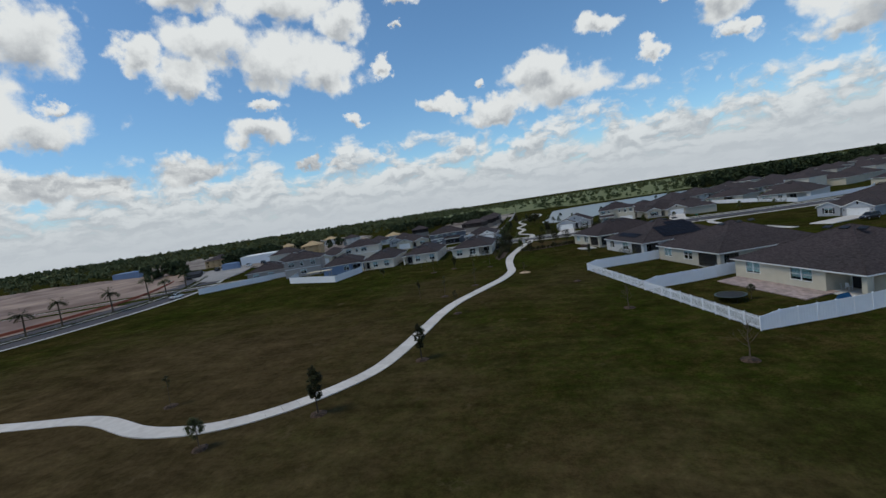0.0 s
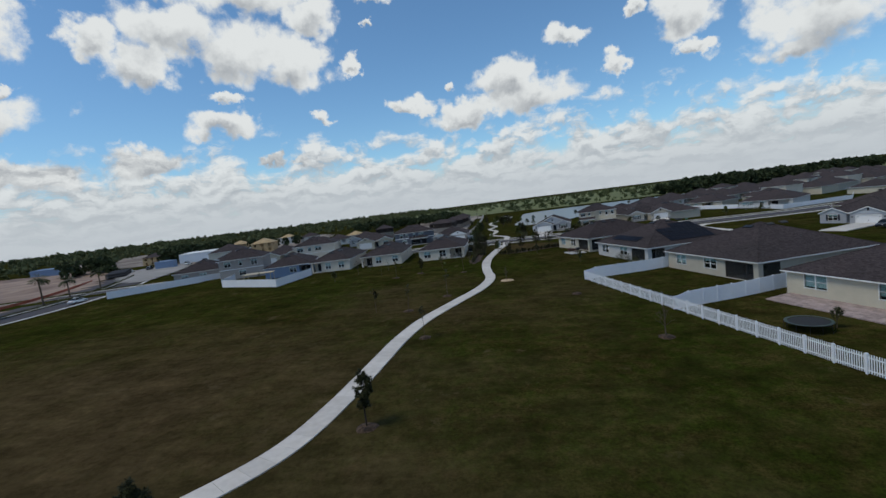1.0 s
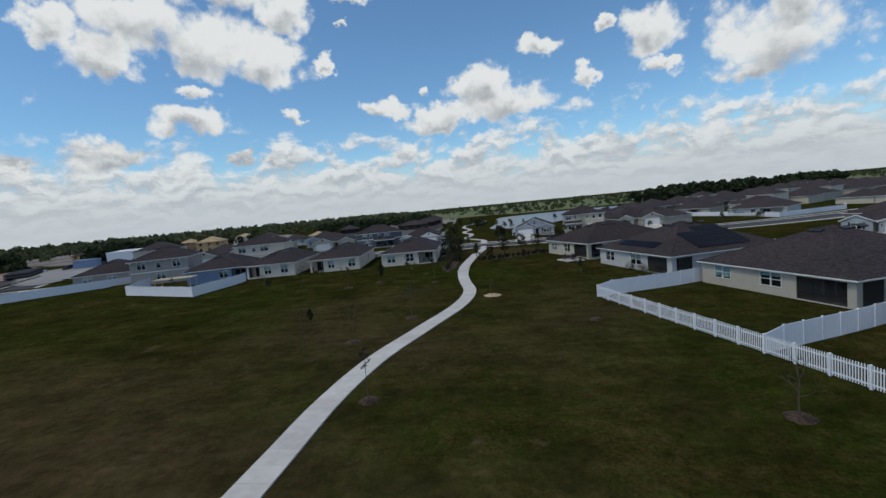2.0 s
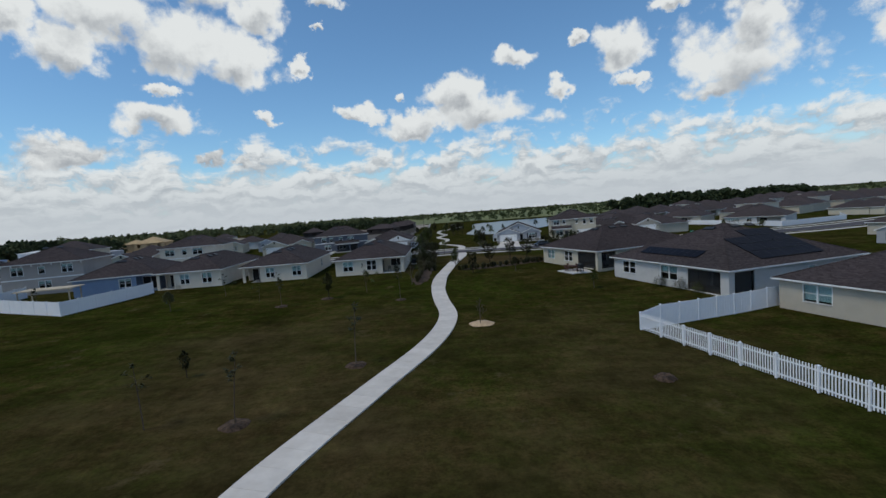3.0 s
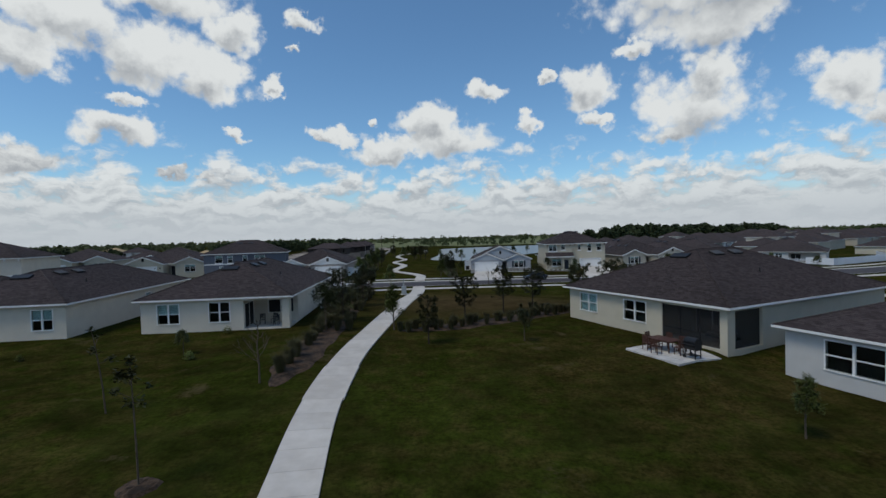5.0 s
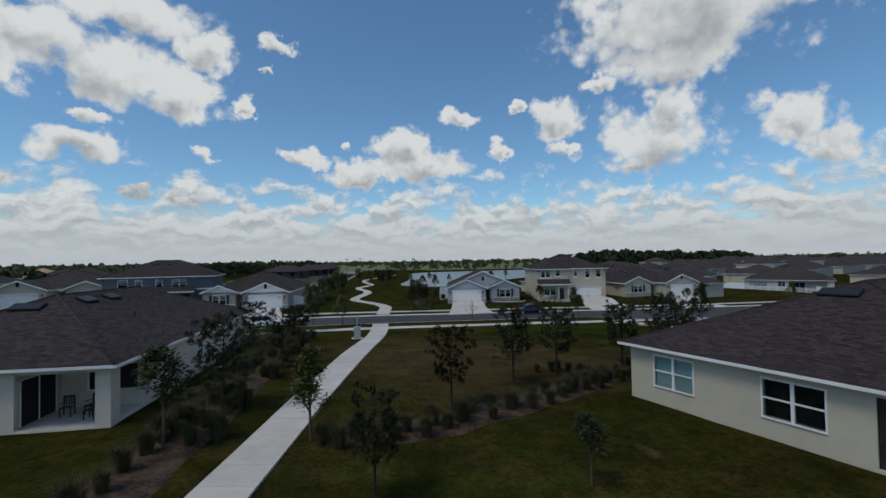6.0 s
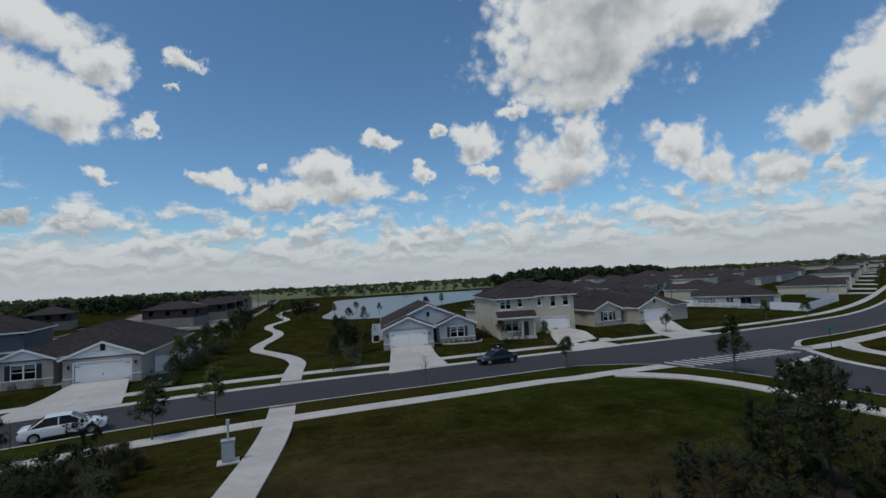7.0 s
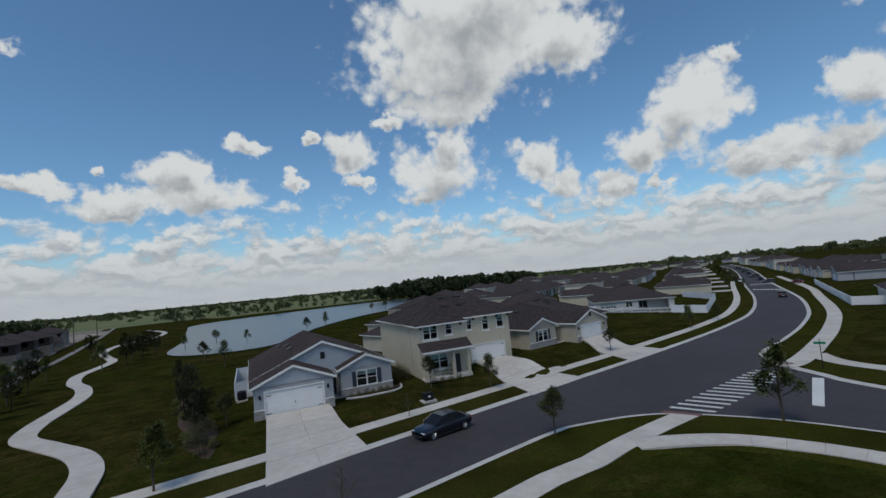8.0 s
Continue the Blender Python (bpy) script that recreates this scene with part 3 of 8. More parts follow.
# asphalt between the street and the east kerb line, the side street and the junction
bm = bmesh.new()
edge = [p for p in SOUTH_E if p.y > 181 and p.x > 68]
mid = [p for p in STREET if p.x > 62]
n = 24
rows = []
for k in range(n + 1):
    row = []
    for ln in (mid, edge):
        f = k / n * (len(ln) - 1)
        i = min(int(f), len(ln) - 2)
        p = ln[i].lerp(ln[i + 1], f - i)
        row.append(bm.verts.new((p.x, p.y, g(p.x, p.y) + (0.05 if ln is edge else 0.088))))
    rows.append(row)
for a, b in zip(rows, rows[1:]):
    bm.faces.new((a[0], a[1], b[1], b[0]))
tagged(part("road", bm, ASPHALT), "dark grey asphalt residential street", "road", kind="structure")
SIDE = smooth_line([(51.0, 172), (50.6, 165), (52, 150), (57, 130), (62, 105), (66, 80), (70, 40), (73, 0)], steps=8)
SIDE_H = 5.2
bm = bmesh.new()
ribbon(bm, SIDE, [(SIDE_H, 0.0), (0, 0.04), (-SIDE_H, 0.0)], 0.03)
rim = [p for p in SOUTH_W if p.x > 29 and p.y > 164][::1] + [p for p in SOUTH_E if p.y > 164 and p.x < 72]
rim += [Vector((74, 186)), Vector((60, 187.4)), Vector((45, 186.2)), Vector((29, 184.6))]
hub = Vector((50.5, 180.5))
hv = bm.verts.new((hub.x, hub.y, g(hub.x, hub.y) + 0.092))
rv = [bm.verts.new((p.x, p.y, g(p.x, p.y) + 0.05)) for p in rim]
for a, b in zip(rv, rv[1:] + rv[:1]):
    bm.faces.new((hv, a, b))
tagged(part("road", bm, ASPHALT), "dark grey asphalt side street and junction", "road", kind="structure")
for k in range(14):
    x, y = 42.0 + k * 1.24, 177.6 + k * 0.045
    bm = bmesh.new()
    slab(bm, [(x, y), (x + 0.30, y), (x + 1.15, y - 2.95), (x + 0.85, y - 2.95)], 0.115, 0.05, 2)
    tagged(part("crossing_bar", bm, PAINT), "white painted crossing bar on asphalt", "road marking", "crossing bars", "structure")
bm = bmesh.new()
slab(bm, [(48.7, 170.6), (48.8, 169.9), (58.0, 172.5), (57.8, 173.3)], 0.105, 0.05, 4)
tagged(part("stop_bar", bm, PAINT), "white painted stop bar on asphalt", "road marking", kind="structure")
for k in range(16):
    t, row = (k % 8) / 7, k // 8
    x, y = (179.0 - 2.0 * t, 225.0 - 8.0 * t) if row == 0 else (206.5 + 4.0 * t, 236.6 - 6.0 * t)
    bm = bmesh.new()
    slab(bm, [(x, y), (x + 0.25, y - 0.55), (x + 3.0, y + 0.75), (x + 2.75, y + 1.3)], 0.125, 0.05, 1)
    tagged(part("crossing_bar", bm, PAINT), "white painted crossing bar on asphalt", "road marking", "far crossing bars", "structure")
RED_PLATE = material("brick_red_plate", (0.20, 0.11, 0.10), rough=0.8)
for q in ([(40.2, 177.2), (40.7, 177.3), (41.6, 174.9), (41.1, 174.8)], [(61.6, 177.6), (62.3, 178.0), (63.4, 176.6), (62.8, 176.2)], [(3.05, 185.95), (3.1, 186.5), (5.0, 186.6), (4.95, 186.05)], [(2.65, 176.3), (2.65, 176.9), (4.55, 177.05), (4.55, 176.45)]):
    bm = bmesh.new()
    slab(bm, q, 0.20, 0.05, 2)
    tagged(part("tactile_plate", bm, RED_PLATE), "faded brick-red tactile plate on the ramp", "plate", "tactile plates", "structure")

# foot path
FOOT = smooth_line([(-108, 38), (-92, 37), (-75, 36.5), (-52, 38.0), (-42, 38.8), (-33.6, 36.2), (-28.6, 36.0), (-24.6, 37.1), (-20.6, 39.8), (-17.2, 43.8), (-14.6, 48.4), (-13.3, 54.8), (-12.35, 64.0), (-11.6, 71.5), (-9.9, 79.7), (-6.6, 88.8), (-2.95, 98.8), (-1.45, 107.5), (-2.1, 116), (-2.5, 122.5), (-2.3, 128), (-1.8, 133), (-1.1, 138.2), (-0.05, 146), (1.05, 153), (1.95, 159), (2.75, 165.3), (3.4, 171.2), (3.6, 177.0)], steps=8)
FOOT_N = smooth_line([(4.0, 185.6), (4.2, 191), (4.6, 197.5), (3.6, 203.0), (0.9, 208.6), (-1.4, 213.5), (-1.4, 219.4), (-0.4, 226.0), (0.7, 234.5), (0.0, 243), (-2.0, 252), (-2.6, 265), (-0.4, 279), (0.9, 291), (-1.2, 306), (-3.0, 323), (-1.2, 346), (3.2, 357), (11.5, 378), (14, 408), (7.6, 450)], steps=8)


walkway("footpath", FOOT, 1.92, "winding pale concrete footpath across the lawn", lambda p: 0.055 + 0.143 * sstep(166, 171.5, p.y), wider=lambda p: 0.07 if 123.5 < p.y < 129.6 else 0.0)
walkway("footpath", FOOT_N, 1.95, "winding pale concrete footpath towards the lake", lambda p: 0.055 + 0.143 * (1 - sstep(194.5, 200, p.y)))
# pavements along the street and round its corners
pavement([p for p in offset_line(STREET, HALF + 4.0) if -75 < p.x < 230], 1.6)
pavement([p for p in offset_line(STREET, -HALF - 4.45) if -75 < p.x < 28] + smooth_line([(29.5, 175.1), (33, 175.5), (37.5, 175.7), (41.0, 175.7)], steps=4), 1.65)
pavement(smooth_line([(33.4, 175.0), (35.9, 173.4), (38.0, 171.4), (39.3, 168.7), (40.1, 165.4), (40.5, 160), (42, 151), (46.6, 130), (52, 105)], steps=6), 1.8)
pavement(smooth_line([(61.2, 176.6), (64.2, 176.4), (69.2, 177.0), (76, 178.1), (91.5, 181.0), (115, 187.0), (148, 198.4), (185, 212), (260, 246)], steps=6), 2.0)
pavement(smooth_line([(69.6, 176.5), (66.6, 174.2), (65.0, 171.4), (64.2, 167), (64.4, 160), (66, 148), (70, 131)], steps=6), 2.0)

# lake
bm = bmesh.new()
bm.faces.new([bm.verts.new((p.x, p.y, LAKE_Z)) for p in SHORE])
water = bpy.data.materials.new("lake_water")
water.use_nodes = True
wp = water.node_tree.nodes["Principled BSDF"]
wp.inputs["Base Color"].default_value, wp.inputs["Roughness"].default_value, wp.inputs["IOR"].default_value = (0.05, 0.07, 0.08, 1), 0.28, 1.5
wt, wb = water.node_tree.nodes.new("ShaderNodeTexNoise"), water.node_tree.nodes.new("ShaderNodeBump")
wt.inputs["Scale"].default_value, wt.inputs["Detail"].default_value, wb.inputs["Strength"].default_value = 0.8, 5, 0.9
water.node_tree.links.new(wt.outputs["Fac"], wb.inputs["Height"])
water.node_tree.links.new(wb.outputs[0], wp.inputs["Normal"])
tagged(part("water", bm, water), "calm retention pond reflecting the sky", "pond", kind="structure")

# collector road beyond the park's west end, with a hedged median, and the graded field behind it
COLL = smooth_line([(-118, 30), (-111, 62), (-107, 85), (-107, 110), (-113, 135), (-124, 158), (-140, 185)], steps=8)
for off, w, mt, nm, lab, cat, h in ((0, 7.4, ASPHALT, "road", "grey asphalt collector road", "road", 0.03), (5.4, 1.2, CONCRETE, "kerb", "pale concrete kerb strip of the median", "kerb", 0.10),
                                    (-4.9, 1.3, CONCRETE, "pavement", "pale concrete roadside pavement", "pavement", 0.06), (11.5, 6.6, ASPHALT, "road", "grey asphalt far carriageway", "road", 0.03)):
    bm = bmesh.new()
    ribbon(bm, COLL, [(off + w / 2, 0), (off - w / 2, 0)], h)
    tagged(part(nm, bm, mt), lab, cat, kind="structure")
def patch(name, outline, mt, label, cat, h=0.05, bumps=0.0, cell=6.0):
    """Bare ground over an outline, with a ragged surface."""
    line = smooth_line(outline, True, 6)
    pts = np.array([(p.x, p.y) for p in line])
    x0, y0, x1, y1 = *pts.min(0), *pts.max(0)
    bm = bmesh.new()
    nx, ny = int((x1 - x0) / cell) + 2, int((y1 - y0) / cell) + 2
    nxt = np.roll(pts, -1, 0)
    vs = {}
    def inside(x, y):
        c = ((pts[:, 1] > y) != (nxt[:, 1] > y)) & (x < pts[:, 0] + (y - pts[:, 1]) / np.where(nxt[:, 1] == pts[:, 1], 1e-9, nxt[:, 1] - pts[:, 1]) * (nxt[:, 0] - pts[:, 0]))
        return c.sum() % 2
    def vert(i, j):
        if (i, j) not in vs:
            x, y = x0 + i * cell + 0.35 * cell * noise.noise((i * 3.1, j * 2.7, 1)), y0 + j * cell + 0.35 * cell * noise.noise((i * 2.3, j * 3.3, 5))
            z = g(x, y) + h + (1 - sstep(-185, -140, x)) * max(0, bumps * (noise.noise((x * 0.03, y * 0.05, 7)) + 0.25 * noise.noise((x * 0.15, y * 0.15, 3))))
            vs[i, j] = bm.verts.new((x, y, z))
        return vs[i, j]
    for i in range(nx):
        for j in range(ny):
            if inside(x0 + (i + 0.5) * cell, y0 + (j + 0.5) * cell):
                bm.faces.new((vert(i, j), vert(i + 1, j), vert(i + 1, j + 1), vert(i, j + 1)))
    return tagged(part(name, bm, mt, smooth=True), label, cat, kind="structure")
patch("dirt_field", [(-128, 40), (-122, 90), (-132, 140), (-170, 200), (-250, 270), (-420, 330), (-560, 260), (-480, 120), (-300, 30), (-200, 10)], DIRT_R, "graded reddish building site of bare dirt", "dirt field", 0.12, 2.4)
patch("dirt_field", [(-150, 215), (-120, 205), (-105, 250), (-115, 330), (-200, 420), (-330, 430), (-300, 340)], DIRT, "bare building plots between unfinished houses", "dirt field", 0.10, 0.5)
patch("dirt_field", [(-50, 262), (-24, 266), (-17, 300), (-16, 400), (-20, 560), (-80, 560), (-75, 400)], DIRT, "bare building plots beside a new street", "dirt field", 0.10, 0.4)
patch("dirt_field", [(-190, 300), (-330, 345), (-470, 440), (-400, 620), (-230, 560), (-150, 400)], DIRT, "pale bare building plots towards the woods", "dirt field", 0.12, 0.6, 9.0)
MEADOW = material("pale_meadow", (0.16, 0.17, 0.06), (0.085, 0.105, 0.034), rough=0.95, scale=0.02, big=0.006)
patch("meadow", [(-120, 640), (40, 540), (250, 530), (420, 480), (800, 620), (1600, 900), (1500, 2000), (300, 2200), (-300, 1500)], MEADOW, "pale green pasture beyond the pond", "meadow", 0.15, 0.0, 40)
LANE = smooth_line([(-12.0, 240), (-12.6, 262), (-13.2, 290), (-12.0, 330), (-11.5, 450), (-14, 620)], steps=8)
bm = bmesh.new()
ribbon(bm, LANE, [(0.9, 0), (-0.9, 0)], 0.14)
tagged(part("pavement", bm, material("weathered_grey_concrete", (0.26, 0.25, 0.24), (0.17, 0.16, 0.15), rough=0.9, scale=0.8, big=0.1)), "weathered grey service walk past unfinished houses", "pavement", kind="structure")

# ---------------------------------------------------------------- houses
def stucco(name, c):
    return material(name, c, tuple(v * 0.88 for v in c), rough=0.9, scale=1.1, big=0.25, bump=0.35, bump_scale=45, spec=0.15)


CREAM, GREYW, BEIGE = stucco("cream_stucco", (0.53, 0.485, 0.385)), stucco("pale_grey_stucco", (0.525, 0.52, 0.51)), stucco("beige_stucco", (0.47, 0.43, 0.355))
WHITEW, BLUEW, TAUPE = stucco("white_stucco", (0.62, 0.565, 0.475)), stucco("blue_stucco", (0.20, 0.27, 0.40)), stucco("taupe_stucco", (0.36, 0.33, 0.31))
SLATEW, GREYB = stucco("slate_blue_stucco", (0.122, 0.135, 0.165)), stucco("grey_stucco", (0.37, 0.38, 0.405))
GARAGE = material("white_garage_steel", (0.80, 0.80, 0.80), (0.72, 0.72, 0.72), rough=0.45, scale=1)
STONE = material("grey_stone_veneer", (0.40, 0.38, 0.36), (0.22, 0.20, 0.19), rough=0.9, scale=5, big=1.5, bump=0.8, bump_scale=12)
DOOR = material("dark_navy_door", (0.03, 0.035, 0.05), (0.02, 0.024, 0.035), rough=0.4)
T = 0.2


def wall_mesh(length, height, openings, low=-0.9):
    """A wall along x from 0, T thick towards +y, with holes (x0, x1, z0, z1), as one closed skin."""
    xs = sorted({0.0, length, *(round(v, 4) for o in openings for v in o[:2])})
    zs = sorted({low, height, *(round(v, 4) for o in openings for v in o[2:4])})

    def solid(i, j):
        if not (0 <= i < len(xs) - 1 and 0 <= j < len(zs) - 1):
            return False
        x, z = (xs[i] + xs[i + 1]) / 2, (zs[j] + zs[j + 1]) / 2
        return not any(o[0] < x < o[1] and o[2] < z < o[3] for o in openings)

    bm = bmesh.new()
    front = [[bm.verts.new((x, 0, z)) for z in zs] for x in xs]
    back = [[bm.verts.new((x, T, z)) for z in zs] for x in xs]
    for i in range(len(xs) - 1):
        for j in range(len(zs) - 1):
            if not solid(i, j):
                continue
            f = [front[i][j], front[i + 1][j], front[i + 1][j + 1], front[i][j + 1]]
            k = [back[i][j], back[i + 1][j], back[i + 1][j + 1], back[i][j + 1]]
            bm.faces.new(f)
            bm.faces.new(k[::-1])
            for (di, dj), (p, q) in (((0, -1), (0, 1)), ((1, 0), (1, 2)), ((0, 1), (2, 3)), ((-1, 0), (3, 0))):
                if not solid(i + di, j + dj):
                    bm.faces.new((f[q], f[p], k[p], k[q]))
    bmesh.ops.delete(bm, geom=[v for v in bm.verts if not v.link_faces], context="VERTS")
    return bm


def side_matrix(side, W, D):
    return {"S": Matrix.Identity(4), "E": pose(W, 0, 0, 0, 0, 90), "N": pose(W, D, 0, 0, 0, 180), "W": pose(0, D, 0, 0, 0, -90)}[side]


def window(parent, m, x0, x1, z0, z1, cols=2, rows=2, blind=0.5, simple=False, shutters=None):
    """A white framed window in a wall plane m: frame with a bar for each sash, panes, a blind behind, and a dark sheet
    for the room's shade.
    """
    f, d0, d1 = 0.07, -0.03, 0.09
    bm = bmesh.new()
    for b in ((x0 - f, x1 + f, d0, d1, z1, z1 + f), (x0 - f, x1 + f, d0 - 0.03, d1, z0 - f, z0), (x0 - f, x0, d0, d1, z0, z1), (x1, x1 + f, d0, d1, z0, z1)):
        box(bm, *b)
    for c in range(1, cols):
        xc = x0 + (x1 - x0) * c / cols
        box(bm, xc - 0.06, xc + 0.06, d0 + 0.01, d1, z0, z1)
    for r in range(1, rows):
        zc = z0 + (z1 - z0) * r / rows
        for c in range(cols):
            a, b = x0 + (x1 - x0) * c / cols + (0.06 if c else 0), x0 + (x1 - x0) * (c + 1) / cols - (0.06 if c < cols - 1 else 0)
            box(bm, a, b, d0 + 0.02, d1, zc - 0.03, zc + 0.03)
    bm.transform(m)
    w = part("window", bm, TRIM, parent)
    for c in range(cols if not simple else 1):
        for r in range(rows if not simple else 1):
            nc, nr = (1, 1) if simple else (cols, rows)
            a, b = x0 + (x1 - x0) * c / nc, x0 + (x1 - x0) * (c + 1) / nc
            q0, q1 = z0 + (z1 - z0) * r / nr, z0 + (z1 - z0) * (r + 1) / nr
            bm = boxes((a + 0.005, b - 0.005, 0.05, 0.058, q0 + 0.005, q1 - 0.005))
            bm.transform(m)
            part("pane", bm, GLASS, w)
    if blind > 0:
        bm = bmesh.new()
        n = 1 if simple else 10
        hh = (z1 - z0) * blind
        for i in range(n):
            za = z1 - hh * (i + 1) / n
            box(bm, x0 + 0.02, x1 - 0.02, 0.13, 0.145, za + 0.01 * (n > 1), z1 - hh * i / n)
        bm.transform(m)
        part("blind", bm, BLIND, w, "pale lowered blind")
    # a thin near-black sheet stands in for the shade of the room
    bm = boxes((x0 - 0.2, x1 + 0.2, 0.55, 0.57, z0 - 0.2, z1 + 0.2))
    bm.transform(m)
    part("interior", bm, DARK, w, "dark sheet standing in for the unlit room behind the glass")
    if shutters:
        for a, b in ((x0 - f - 0.45, x0 - f - 0.02), (x1 + f + 0.02, x1 + f + 0.45)):
            bm = boxes((a, b, -0.05, -0.003, z0 - 0.05, z1 + 0.05))
            for k in range(8):
                zz = z0 + (z1 - z0) * (k + 0.5) / 8
                box(bm, a + 0.05, b - 0.05, -0.07, -0.05, zz - 0.05, zz + 0.05)
            bm.transform(m)
            part("shutter", bm, shutters, w, "dark louvred shutter")
    return w


def slope_strips(bm, quad, course=0.17, lift=0.014):
    """Courses of shingles over a slope a-b (eave), c-d (top): a stepped skin, each row lapping the one below."""
    a, b, c, d = (Vector(p) for p in quad)
    n = max(2, int(((d + c) / 2 - (a + b) / 2).length / course))
    nrm = (b - a).cross(d - a if (d - a).length > 1e-3 else c - a).normalized()
    if nrm.z < 0:
        nrm = -nrm
    last = None
    for i in range(n):
        t0, t1 = i / n, min((i + 1) / n, 0.999)
        low = last or [bm.verts.new(a.lerp(d, t0)), bm.verts.new(b.lerp(c, t0))]
        lip = [bm.verts.new(a.lerp(d, t0) + nrm * lift), bm.verts.new(b.lerp(c, t0) + nrm * lift)]
        top = [bm.verts.new(a.lerp(d, t1)), bm.verts.new(b.lerp(c, t1))]
        bm.faces.new((low[0], low[1], lip[1], lip[0]))
        bm.faces.new((lip[0], lip[1], top[1], top[0]))
        last = top


def roof_part(root, name, quads, mat, fine=True):
    bm = bmesh.new()
    for q in quads:
        if fine:
            slope_strips(bm, q)
        base = []
        for p in q:
            if not base or (Vector(p) - Vector(base[-1])).length > 1e-3:
                base.append(p)
        vs = [bm.verts.new(Vector(p) - Vector((0, 0, 0.004))) for p in base]
        bm.faces.new(vs)
    bmesh.ops.remove_doubles(bm, verts=bm.verts[:], dist=0.006)
    return part(name, bm, mat, root)


def eave_band(root, x0, x1, y0, y1, z, gutter=0.11):
    """White fascia round an eave, and the soffit under it."""
    bm = bmesh.new()
    b = 0.03
    for d in ((x0 - b, x1 + b, y0 - b, y0), (x0 - b, x1 + b, y1, y1 + b), (x0 - b, x0, y0, y1), (x1, x1 + b, y0, y1)):
        box(bm, *d, z - gutter, z + 0.02)
    part("fascia", bm, TRIM, root, "white painted eave board")
    part("soffit", boxes((x0, x1, y0, y1, z - 0.13, z - 0.11)), TRIM, root)


def hip_roof(root, x0, x1, y0, y1, z, pitch=0.42, over=0.45, mat=None, fine=True, band=True):
    """A hipped roof over a rectangle; the ridge lies along the longer side. Returns the height of the ridge."""
    mat = mat or SHINGLE
    x0, x1, y0, y1 = x0 - over, x1 + over, y0 - over, y1 + over
    w, d = x1 - x0, y1 - y0
    h = min(w, d) / 2
    zr = z + h * pitch
    if d >= w:
        r0, r1 = ((x0 + x1) / 2, y0 + h, zr), ((x0 + x1) / 2, y1 - h, zr)
    else:
        r0, r1 = (x0 + h, (y0 + y1) / 2, zr), (x1 - h, (y0 + y1) / 2, zr)
    A, B, C, D = (x0, y0, z), (x1, y0, z), (x1, y1, z), (x0, y1, z)
    if d >= w:
        quads = [(A, B, r0, r0), (B, C, r1, r0), (C, D, r1, r1), (D, A, r0, r1)]
        hips = [(A, r0), (B, r0), (C, r1), (D, r1), (r0, r1)]
    else:
        quads = [(A, B, r1, r0), (B, C, r1, r1), (C, D, r0, r1), (D, A, r0, r0)]
        hips = [(A, r0), (D, r0), (B, r1), (C, r1), (r0, r1)]
    roof = roof_part(root, "roof", quads, mat, fine)
    bm = bmesh.new()
    for a, b in hips:
        tube(bm, [Vector(a) + Vector((0, 0, 0.0)), Vector(b) + Vector((0, 0, 0.0))], 0.07, 8)
    part("ridge_cap", bm, mat, roof, smooth=True)
    if band:
        eave_band(root, x0, x1, y0, y1, z)
    return roof, zr


def gable_roof(root, x0, x1, y0, y1, z, pitch, over, mat, wall_mat, front=True, back=False, vent=False, fine=True, brackets=False):
    """A gable with its ridge along y and its triangle towards -y."""
    xm, h = (x0 + x1) / 2, (x1 - x0) / 2 + over
    zr = z + h * pitch
    a0, a1, ya, yb = x0 - over, x1 + over, y0 - over * 0.7, y1
    roof = roof_part(root, "roof", [((a0, yb, z), (a0, ya, z), (xm, ya, zr), (xm, yb, zr)), ((a1, ya, z), (a1, yb, z), (xm, yb, zr), (xm, ya, zr))], mat, fine)
    bm = bmesh.new()
    for sgn, xa in ((1, a0), (-1, a1)):
        vs = []
        for yy in (ya - 0.03, ya):
            vs.append([bm.verts.new(p) for p in ((xa, yy, z - 0.2), (xm, yy, zr - 0.2), (xm, yy, zr + 0.02), (xa, yy, z + 0.02))])
        f, b = vs
        for q in ((f[0], f[1], f[2], f[3]), (b[3], b[2], b[1], b[0]), (f[0], b[0], b[1], f[1]), (f[3], f[2], b[2], b[3]), (f[0], f[3], b[3], b[0])):
            bm.faces.new(q if sgn > 0 else q[::-1])
        box(bm, min(xa, xa - sgn * 0.03), max(xa, xa - sgn * 0.03), ya, yb, z - 0.16, z + 0.02)
    part("fascia", bm, TRIM, root, "white painted gable board")
    part("soffit", boxes((a0, x0, ya, yb, z - 0.15, z - 0.13), (x1, a1, ya, yb, z - 0.15, z - 0.13)), TRIM, root)
    for yy, use in ((y0, front), (y1 - T, back)):
        if use:
            bm = bmesh.new()
            zz = z + over * pitch - 0.06
            f = [bm.verts.new(p) for p in ((x0, yy, z - 0.12), (x1, yy, z - 0.12), (x1, yy, zz), (xm, yy, zr - 0.06), (x0, yy, zz))]
            b = [bm.verts.new((v.co.x, yy + T, v.co.z)) for v in f]
            bm.faces.new(f)
            bm.faces.new(b[::-1])
            for i in range(5):
                bm.faces.new((f[i], b[i], b[(i + 1) % 5], f[(i + 1) % 5]))
            part("gable", bm, wall_mat, root)
    if vent:
        bm = boxes((xm - 0.22, xm + 0.22, y0 - 0.05, y0, z + (zr - z) * 0.38, z + (zr - z) * 0.38 + 0.7))
        part("gable_vent", bm, DARK, root, "dark louvred gable vent")
    return roof, zr


